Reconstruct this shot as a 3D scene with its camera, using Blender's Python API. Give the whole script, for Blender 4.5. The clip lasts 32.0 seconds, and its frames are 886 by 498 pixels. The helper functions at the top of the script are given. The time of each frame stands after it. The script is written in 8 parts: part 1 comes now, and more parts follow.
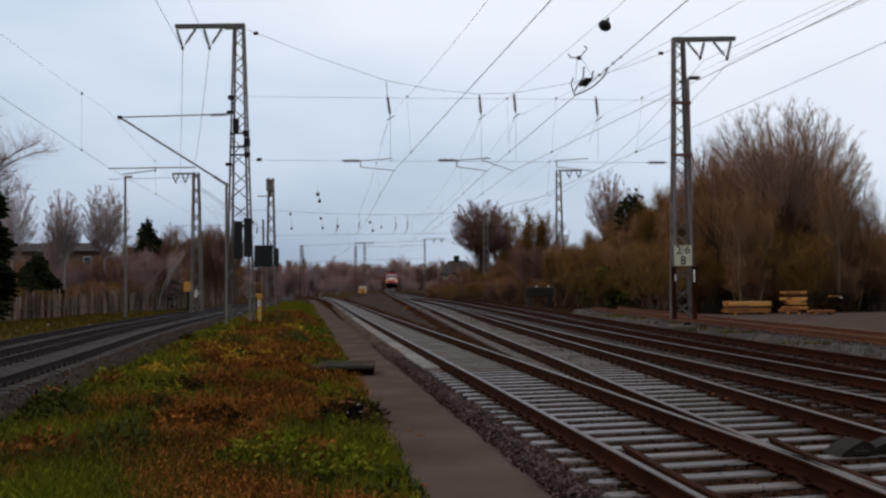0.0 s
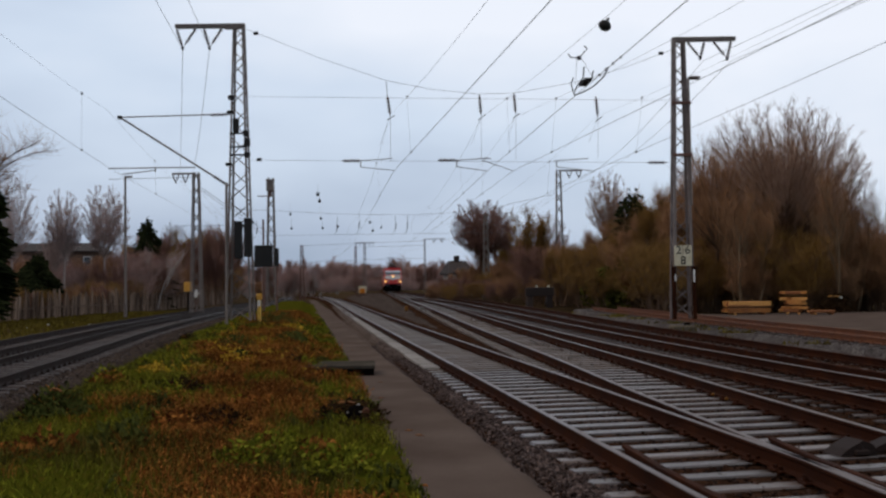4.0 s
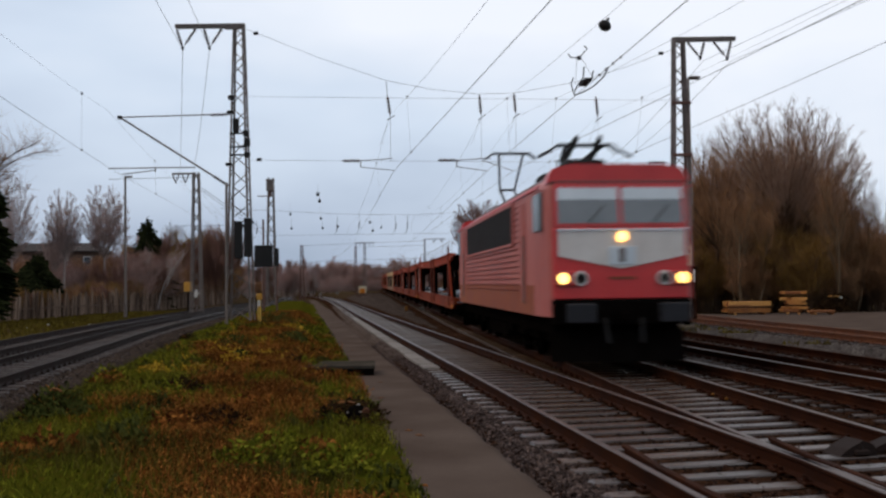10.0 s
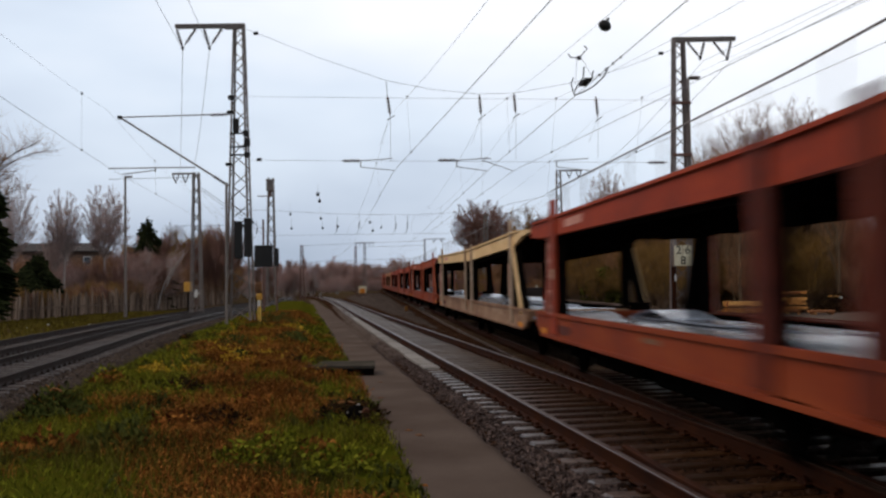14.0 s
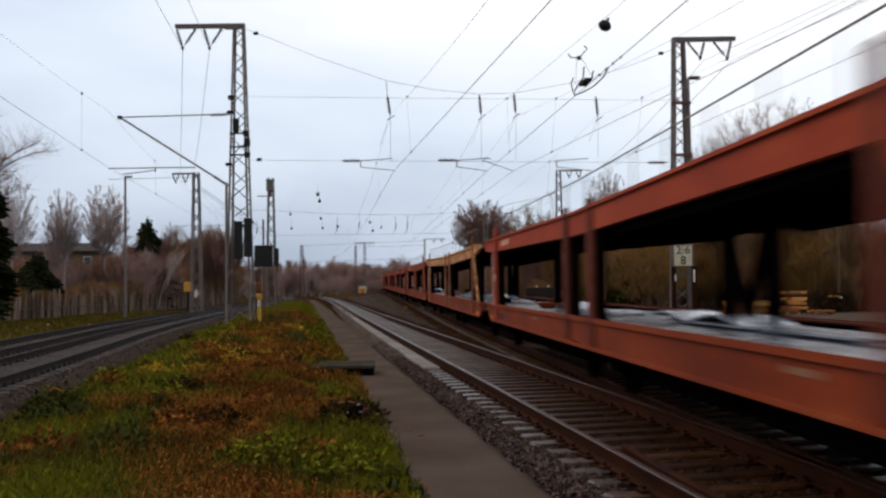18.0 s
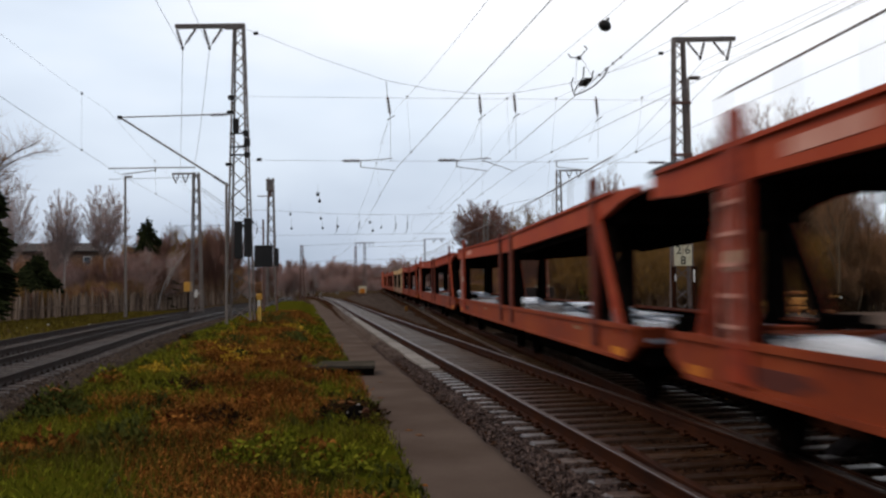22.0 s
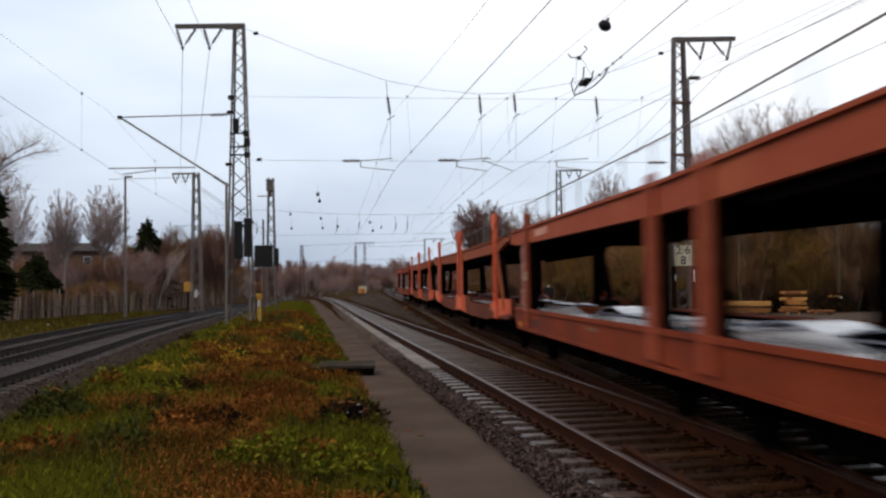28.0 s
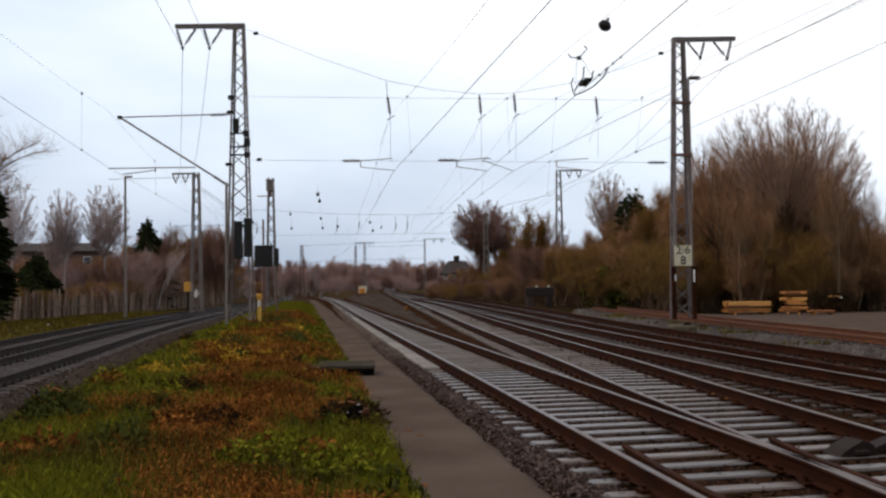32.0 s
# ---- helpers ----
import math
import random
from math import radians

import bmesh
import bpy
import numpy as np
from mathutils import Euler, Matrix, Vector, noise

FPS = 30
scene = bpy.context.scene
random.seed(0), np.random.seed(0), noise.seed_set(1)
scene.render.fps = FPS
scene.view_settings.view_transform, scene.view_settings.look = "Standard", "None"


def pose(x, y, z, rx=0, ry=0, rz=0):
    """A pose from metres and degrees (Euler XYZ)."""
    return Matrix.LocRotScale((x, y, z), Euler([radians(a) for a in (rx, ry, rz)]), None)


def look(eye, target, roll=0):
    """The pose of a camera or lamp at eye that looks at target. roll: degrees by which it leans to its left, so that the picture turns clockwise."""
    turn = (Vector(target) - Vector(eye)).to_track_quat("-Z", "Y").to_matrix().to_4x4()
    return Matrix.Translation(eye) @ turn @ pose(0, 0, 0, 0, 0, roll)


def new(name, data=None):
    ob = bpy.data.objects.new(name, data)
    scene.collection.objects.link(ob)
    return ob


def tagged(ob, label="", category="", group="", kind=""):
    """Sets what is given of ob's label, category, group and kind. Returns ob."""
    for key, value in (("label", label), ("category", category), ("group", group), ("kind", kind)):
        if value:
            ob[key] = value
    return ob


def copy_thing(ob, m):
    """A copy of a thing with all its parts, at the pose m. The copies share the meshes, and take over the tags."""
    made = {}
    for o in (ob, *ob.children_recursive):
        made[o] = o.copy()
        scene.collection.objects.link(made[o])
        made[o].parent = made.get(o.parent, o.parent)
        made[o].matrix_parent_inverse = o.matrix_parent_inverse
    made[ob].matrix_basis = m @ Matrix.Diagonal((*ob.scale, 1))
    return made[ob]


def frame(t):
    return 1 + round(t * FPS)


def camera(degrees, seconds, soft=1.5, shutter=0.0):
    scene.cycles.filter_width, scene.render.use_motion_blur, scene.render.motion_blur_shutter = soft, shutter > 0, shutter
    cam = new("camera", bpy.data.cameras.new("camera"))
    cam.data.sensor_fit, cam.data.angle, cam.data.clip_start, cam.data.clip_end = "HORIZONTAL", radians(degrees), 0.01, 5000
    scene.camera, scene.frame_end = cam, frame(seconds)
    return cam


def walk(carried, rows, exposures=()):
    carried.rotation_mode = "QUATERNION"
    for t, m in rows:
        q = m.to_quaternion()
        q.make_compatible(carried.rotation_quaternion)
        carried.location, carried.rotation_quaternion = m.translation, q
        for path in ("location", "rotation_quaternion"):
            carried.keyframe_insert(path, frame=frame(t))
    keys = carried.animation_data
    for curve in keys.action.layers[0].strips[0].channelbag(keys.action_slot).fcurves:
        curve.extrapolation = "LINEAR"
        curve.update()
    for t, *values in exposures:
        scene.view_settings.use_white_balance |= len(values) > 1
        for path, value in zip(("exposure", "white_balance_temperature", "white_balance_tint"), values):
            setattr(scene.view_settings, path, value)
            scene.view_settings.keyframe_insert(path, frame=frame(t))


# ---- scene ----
# World: x to the right, y along the line of sight, z up; z = 0 is the rail top beside the path.
# ---------------------------------------------------------------- camera
cam = camera(47.07, 32.0, soft=2.45, shutter=0.75)
EYE = Vector((0.0, 0.0, 1.58))
CAM_POSE = Matrix.Translation(EYE) @ pose(0, 0, 0, 90 + 2.106, 0, 0) @ pose(0, 0, 0, 0, 0, -0.72)
walk(cam, [(0.0, CAM_POSE), (32.0, CAM_POSE)],
     exposures=[(0.0, 0.02, 6330, 8), (9.6, 0.02, 6330, 8), (10.6, 0.19, 6500, 8), (12.5, 0.22, 6560, 8), (20.0, 0.28, 6650, 8), (28.0, 0.34, 6650, 8), (32.0, 0.40, 6650, 8)])

# ---------------------------------------------------------------- world and sun (overcast winter afternoon)
world = bpy.data.worlds.new("overcast_sky")
scene.world = world
world.use_nodes = True
wn, wl = world.node_tree.nodes, world.node_tree.links
wn.clear()
w_out = wn.new("ShaderNodeOutputWorld")
w_bg = wn.new("ShaderNodeBackground")
w_sky = wn.new("ShaderNodeTexSky")
w_sky.sky_type = "NISHITA"
w_sky.sun_disc = False
w_sky.sun_elevation, w_sky.sun_rotation = radians(47.5), radians(261)
w_sky.dust_density, w_sky.air_density = 4.0, 1.0
w_co = wn.new("ShaderNodeTexCoord")
w_map = wn.new("ShaderNodeMapping")
w_map.inputs["Scale"].default_value = (1.4, 1.4, 3.5)
w_noise = wn.new("ShaderNodeTexNoise")
w_noise.inputs["Scale"].default_value, w_noise.inputs["Detail"].default_value = 1.7, 4.0
w_ramp = wn.new("ShaderNodeValToRGB")
w_stops = w_ramp.color_ramp.elements
w_stops[0].position, w_stops[0].color = 0.20, (0.41, 0.485, 0.62, 1)
w_stops[1].position, w_stops[1].color = 0.66, (0.97, 0.985, 1.06, 1)
for w_at, w_tone in ((0.27, (0.485, 0.560, 0.705, 1)), (0.45, (0.705, 0.785, 0.92, 1))):
    w_stop = w_stops.new(w_at)
    w_stop.color = w_tone
w_scale = wn.new("ShaderNodeMix")
w_scale.data_type, w_scale.blend_type = "RGBA", "MULTIPLY"
w_scale.inputs["Factor"].default_value = 1.0
w_scale.inputs["B"].default_value = (0.09, 0.09, 0.09, 1)
w_mix = wn.new("ShaderNodeMix")
w_mix.data_type = "RGBA"
w_mix.inputs["Factor"].default_value = 0.86
wl.new(w_co.outputs["Generated"], w_map.inputs["Vector"])
wl.new(w_map.outputs[0], w_noise.inputs["Vector"])
w_sep = wn.new("ShaderNodeSeparateXYZ")
w_tilt = wn.new("ShaderNodeMath")
w_tilt.operation = "MULTIPLY_ADD"
w_tilt.inputs[1].default_value = 0.30
wl.new(w_co.outputs["Generated"], w_sep.inputs[0])
wl.new(w_sep.outputs[0], w_tilt.inputs[0])
w_half = wn.new("ShaderNodeMath")
w_half.operation = "MULTIPLY_ADD"
w_half.inputs[1].default_value, w_half.inputs[2].default_value = 0.6, 0.2
wl.new(w_noise.outputs[0], w_half.inputs[0])
wl.new(w_half.outputs[0], w_tilt.inputs[2])
w_rise = wn.new("ShaderNodeMath")
w_rise.operation = "MULTIPLY_ADD"
w_rise.inputs[1].default_value = 1.25
w_low = wn.new("ShaderNodeMath")
w_low.operation = "MINIMUM"
w_low.inputs[1].default_value = 0.25
wl.new(w_sep.outputs[2], w_low.inputs[0])
wl.new(w_low.outputs[0], w_rise.inputs[0])
w_drop = wn.new("ShaderNodeMath")
w_drop.operation = "MULTIPLY_ADD"
w_drop.inputs[1].default_value = 0.10
w_base = wn.new("ShaderNodeMath")
w_base.inputs[1].default_value = -0.318
wl.new(w_tilt.outputs[0], w_base.inputs[0])
wl.new(w_sep.outputs[1], w_drop.inputs[0])
wl.new(w_base.outputs[0], w_drop.inputs[2])
wl.new(w_drop.outputs[0], w_rise.inputs[2])
wl.new(w_rise.outputs[0], w_ramp.inputs[0])
wl.new(w_sky.outputs[0], w_scale.inputs["A"])
wl.new(w_scale.outputs["Result"], w_mix.inputs["A"])
wl.new(w_ramp.outputs[0], w_mix.inputs["B"])
wl.new(w_mix.outputs["Result"], w_bg.inputs[0])
w_bg.inputs[1].default_value = 1.0
wl.new(w_bg.outputs[0], w_out.inputs[0])

sun_data = bpy.data.lights.new("sun", "SUN")
sun_data.energy, sun_data.angle, sun_data.color = 1.15, radians(40), (1.0, 0.74, 0.50)
sun = new("sun", sun_data)
sun.matrix_world = look((-38, 24, 42), (0, 30, 0))


# ---------------------------------------------------------------- materials
def material(name, stops, scale=3.0, rough=(0.7, 0.9), metal=0.0, bump=0.3, fine=40.0, detail=6.0,
             stretch=(1, 1, 1), island=0.0, obj_random=0.0, spec=0.5, coat=0.0, coarse=0.35, emit=None, space="Object"):
    """A surface: a colour ramp over two noises, gloss that varies with it, and fine relief."""
    m = bpy.data.materials.new(name)
    m.use_nodes = True
    n, l = m.node_tree.nodes, m.node_tree.links
    b = n["Principled BSDF"]
    co = n.new("ShaderNodeTexCoord")
    mp = n.new("ShaderNodeMapping")
    mp.inputs["Scale"].default_value = stretch
    l.new(co.outputs[space], mp.inputs[0])
    big, small = n.new("ShaderNodeTexNoise"), n.new("ShaderNodeTexNoise")
    big.inputs["Scale"].default_value, big.inputs["Detail"].default_value = scale, detail
    small.inputs["Scale"].default_value, small.inputs["Detail"].default_value = fine, 3.0
    l.new(mp.outputs[0], big.inputs["Vector"])
    l.new(mp.outputs[0], small.inputs["Vector"])
    mix = n.new("ShaderNodeMix")
    mix.inputs["Factor"].default_value = coarse
    l.new(big.outputs[0], mix.inputs[2])
    l.new(small.outputs[0], mix.inputs[3])
    fac = mix.outputs[0]
    if island or obj_random:
        src = n.new("ShaderNodeNewGeometry") if island else n.new("ShaderNodeObjectInfo")
        k = island or obj_random
        ma = n.new("ShaderNodeMath")
        ma.operation = "MULTIPLY_ADD"
        ma.inputs[1].default_value, ma.inputs[2].default_value = k, -k / 2
        l.new(src.outputs["Random Per Island" if island else "Random"], ma.inputs[0])
        ad = n.new("ShaderNodeMath")
        l.new(fac, ad.inputs[0])
        l.new(ma.outputs[0], ad.inputs[1])
        fac = ad.outputs[0]
    ramp = n.new("ShaderNodeValToRGB")
    while len(ramp.color_ramp.elements) < len(stops):
        ramp.color_ramp.elements.new(0.5)
    for e, (p, c) in zip(ramp.color_ramp.elements, stops):
        e.position, e.color = p, (*c, 1)
    l.new(fac, ramp.inputs[0])
    l.new(ramp.outputs[0], b.inputs["Base Color"])
    mr = n.new("ShaderNodeMapRange")
    mr.inputs[1].default_value, mr.inputs[2].default_value = 0.3, 0.7
    mr.inputs[3].default_value, mr.inputs[4].default_value = rough
    l.new(mix.outputs[0], mr.inputs[0])
    l.new(mr.outputs[0], b.inputs["Roughness"])
    b.inputs["Metallic"].default_value = metal
    b.inputs["Specular IOR Level"].default_value = spec
    b.inputs["Coat Weight"].default_value = coat
    b.inputs["Coat Roughness"].default_value = 0.25
    if bump:
        bp = n.new("ShaderNodeBump")
        bp.inputs["Strength"].default_value, bp.inputs["Distance"].default_value = bump, 0.01
        l.new(small.outputs[0], bp.inputs["Height"])
        l.new(bp.outputs[0], b.inputs["Normal"])
    if emit:
        b.inputs["Emission Color"].default_value = (*emit[:3], 1)
        b.inputs["Emission Strength"].default_value = emit[3]
    return m


def voronoi_stones(name, stops, scale, rough=(0.5, 0.8), bump=0.8):
    """Crushed stone: each cell has its own tone and relief."""
    m = material(name, stops, scale=1.2, rough=rough, bump=0, fine=9, spec=0.0)
    n, l = m.node_tree.nodes, m.node_tree.links
    b = n["Principled BSDF"]
    co = n.new("ShaderNodeTexCoord")
    v = n.new("ShaderNodeTexVoronoi")
    v.inputs["Scale"].default_value = scale
    l.new(co.outputs["Object"], v.inputs["Vector"])
    hsv = n.new("ShaderNodeHueSaturation")
    sep = n.new("ShaderNodeSeparateColor")
    l.new(v.outputs["Color"], sep.inputs[0])
    mr = n.new("ShaderNodeMapRange")
    mr.inputs[3].default_value, mr.inputs[4].default_value = 0.45, 1.6
    l.new(sep.outputs[0], mr.inputs[0])
    l.new(mr.outputs[0], hsv.inputs["Value"])
    old = b.inputs["Base Color"].links[0].from_socket
    l.new(old, hsv.inputs["Color"])
    l.new(hsv.outputs[0], b.inputs["Base Color"])
    bp = n.new("ShaderNodeBump")
    bp.inputs["Strength"].default_value, bp.inputs["Distance"].default_value = bump, 0.03
    bp.invert = True
    l.new(v.outputs["Distance"], bp.inputs["Height"])
    l.new(bp.outputs[0], b.inputs["Normal"])
    return m


EARTH = material("bare_earth", [(0.3, (0.020, 0.013, 0.008)), (0.5, (0.038, 0.025, 0.014)), (0.7, (0.038, 0.030, 0.012))], 0.25, fine=6, rough=(0.85, 1.0), spec=0.0)
BALLAST = voronoi_stones("track_ballast", [(0.3, (0.0133, 0.0064, 0.00369)), (0.5, (0.0246, 0.0121, 0.00723)), (0.7, (0.041, 0.0213, 0.0133))], 22, rough=(0.8, 0.97))
STONE = material("ballast_stone", [(0.25, (0.00663, 0.00306, 0.00184)), (0.5, (0.0177, 0.0085, 0.0052)), (0.8, (0.0464, 0.0246, 0.0164))], 6, island=0.7, rough=(0.65, 0.9), fine=60, spec=0.05)
GREY_GRAVEL = voronoi_stones("grey_gravel", [(0.3, (0.034, 0.029, 0.027)), (0.5, (0.062, 0.055, 0.052)), (0.7, (0.095, 0.086, 0.082))], 22, rough=(0.8, 0.97))
SHOULDER = material("shoulder_stone", [(0.25, (0.0219, 0.0134, 0.011)), (0.5, (0.0477, 0.0312, 0.0262)), (0.8, (0.109, 0.0767, 0.066))], 6, island=0.6, rough=(0.65, 0.9), fine=60, spec=0.1)
WEDGE_GRAVEL = voronoi_stones("grey_brown_gravel", [(0.3, (0.022, 0.016, 0.013)), (0.5, (0.042, 0.032, 0.027)), (0.7, (0.066, 0.053, 0.046))], 14, rough=(0.8, 0.97))
STRIP_GRAVEL = voronoi_stones("trodden_brown_gravel", [(0.3, (0.038, 0.028, 0.023)), (0.5, (0.066, 0.050, 0.042)), (0.7, (0.092, 0.072, 0.062))], 18, rough=(0.8, 0.97))
DARK_BALLAST = voronoi_stones("dark_side_ballast", [(0.3, (0.0159, 0.0116, 0.00934)), (0.5, (0.0335, 0.0247, 0.02)), (0.7, (0.0574, 0.0435, 0.0347))], 22, rough=(0.8, 0.97))
MOSSY_SLAB = material("mossy_old_concrete", [(0.3, (0.020, 0.017, 0.013)), (0.55, (0.042, 0.036, 0.028)), (0.8, (0.075, 0.066, 0.055))], 2.2, rough=(0.8, 0.95), fine=30, spec=0.0)
ASPHALT = material("damp_asphalt", [(0.3, (0.048, 0.034, 0.027)), (0.55, (0.074, 0.055, 0.045)), (0.75, (0.100, 0.076, 0.064))], 0.8, rough=(0.7, 0.92), fine=45, bump=0.5, spec=0.0)
SLEEPER = material("wet_wooden_sleeper", [(0.25, (0.0112, 0.00401, 0.000848)), (0.5, (0.0272, 0.0105, 0.00283)), (0.75, (0.057, 0.0251, 0.00924))], 2.5, rough=(0.20, 0.50), stretch=(1, 6, 1), fine=30, obj_random=0.25, bump=0.2, spec=0.48, coat=0.05)
RAIL_SIDE = material("rusty_rail_side", [(0.3, (0.012, 0.00345, 0.00135)), (0.55, (0.0255, 0.00765, 0.00285)), (0.75, (0.0495, 0.0165, 0.006))], 1.5, rough=(0.75, 0.95), fine=25, spec=0.05)
DARK_RAIL = material("blackened_rail", [(0.3, (0.009, 0.005, 0.004)), (0.7, (0.022, 0.013, 0.010))], 1.5, rough=(0.7, 0.9), fine=25, spec=0.15)
AMBER = material("amber_paint", [(0.3, (0.36, 0.15, 0.008)), (0.7, (0.52, 0.26, 0.02))], 5, rough=(0.4, 0.7), bump=0.1)
RAIL_TOP = material("polished_rail_head", [(0.3, (0.036, 0.016, 0.009)), (0.6, (0.060, 0.034, 0.023)), (0.75, (0.15, 0.118, 0.10))], 1.2, rough=(0.32, 0.55), metal=0.55, bump=0.05)
SANDY_SLEEPER = material("sanded_old_sleeper", [(0.25, (0.027, 0.014, 0.00619)), (0.5, (0.0499, 0.027, 0.0128)), (0.75, (0.079, 0.0468, 0.0248))], 2.5, rough=(0.34, 0.58), stretch=(1, 6, 1), fine=30, obj_random=0.25, bump=0.2, spec=0.32)
DULL_SLEEPER = material("dull_old_sleeper", [(0.25, (0.010, 0.0055, 0.004)), (0.5, (0.021, 0.012, 0.0085)), (0.75, (0.052, 0.032, 0.023))], 2.5, rough=(0.48, 0.85), stretch=(1, 6, 1), fine=30, obj_random=0.25, bump=0.25, spec=0.24)
OCHRE_MARK = material("worn_ochre_mark", [(0.3, (0.09, 0.035, 0.006)), (0.7, (0.19, 0.085, 0.015))], 6, rough=(0.6, 0.8), spec=0.1)
RAIL_RUST = material("rusted_unused_rail", [(0.3, (0.055, 0.018, 0.008)), (0.6, (0.10, 0.037, 0.016)), (0.8, (0.16, 0.068, 0.032))], 2, rough=(0.65, 0.9), spec=0.2)
CONCRETE = material("weathered_concrete", [(0.3, (0.045, 0.036, 0.024)), (0.55, (0.085, 0.070, 0.050)), (0.8, (0.15, 0.13, 0.105))], 1.5, rough=(0.8, 0.95), fine=35, spec=0.0)
LIMESTONE = material("pale_concrete", [(0.3, (0.100, 0.086, 0.074)), (0.7, (0.18, 0.16, 0.14))], 2, rough=(0.7, 0.9), fine=35, obj_random=0.4, spec=0.2)
GALV = material("weathered_galvanised_steel", [(0.3, (0.075, 0.0563, 0.0456)), (0.55, (0.145, 0.118, 0.103)), (0.75, (0.13, 0.066, 0.0408))], 1.6, rough=(0.45, 0.7), metal=0.3, fine=30)
RUSTY = material("rust_stained_steel", [(0.3, (0.050, 0.021, 0.015)), (0.55, (0.105, 0.046, 0.031)), (0.75, (0.18, 0.13, 0.11))], 0.9, rough=(0.5, 0.8), metal=0.2, fine=14)
MAST_GREY = material("rust_streaked_grey_paint", [(0.30, (0.0565, 0.0324, 0.0253)), (0.48, (0.129, 0.101, 0.09)), (0.64, (0.173, 0.14, 0.126)), (0.80, (0.0754, 0.0324, 0.0205))], 0.8, rough=(0.5, 0.75), metal=0.15, fine=12, coarse=0.5)
WIRE = material("weathered_copper_wire", [(0.3, (0.08, 0.08, 0.085)), (0.7, (0.16, 0.16, 0.17))], 2, rough=(0.4, 0.6), bump=0, metal=0.3)
PORCELAIN = material("brown_porcelain", [(0.3, (0.03, 0.014, 0.01)), (0.7, (0.06, 0.028, 0.02))], 3, rough=(0.2, 0.35), bump=0)
BLACK = material("matt_black_paint", [(0.3, (0.008, 0.008, 0.008)), (0.7, (0.017, 0.016, 0.015))], 2, rough=(0.6, 0.85), spec=0.2)
SOOT = material("sooty_buffer_steel", [(0.3, (0.004, 0.004, 0.005)), (0.7, (0.016, 0.016, 0.020))], 3, rough=(0.5, 0.8), spec=0.3)
# Near-black; the deep shade under and inside the train is in this colour.
UNDER = material("underframe_and_shade_black", [(0.3, (0.0018, 0.0014, 0.0012)), (0.7, (0.005, 0.004, 0.0035))], 3, rough=(0.85, 1.0), spec=0.0)
SIGN_WHITE = material("enamel_white", [(0.3, (0.34, 0.29, 0.18)), (0.7, (0.55, 0.49, 0.34))], 4, rough=(0.35, 0.6), bump=0.05)
YELLOW = material("faded_yellow_paint", [(0.3, (0.42, 0.22, 0.02)), (0.7, (0.60, 0.36, 0.04))], 5, rough=(0.4, 0.7), bump=0.1)
WHITE_PAINT = material("dirty_white_paint", [(0.3, (0.45, 0.42, 0.38)), (0.7, (0.7, 0.68, 0.64))], 3, rough=(0.4, 0.7), bump=0.1)
TIMBER = material("fresh_sawn_timber", [(0.3, (0.15, 0.045, 0.006)), (0.55, (0.30, 0.112, 0.016)), (0.8, (0.46, 0.22, 0.052))], 1.5, stretch=(1, 8, 8), obj_random=0.8, fine=20)


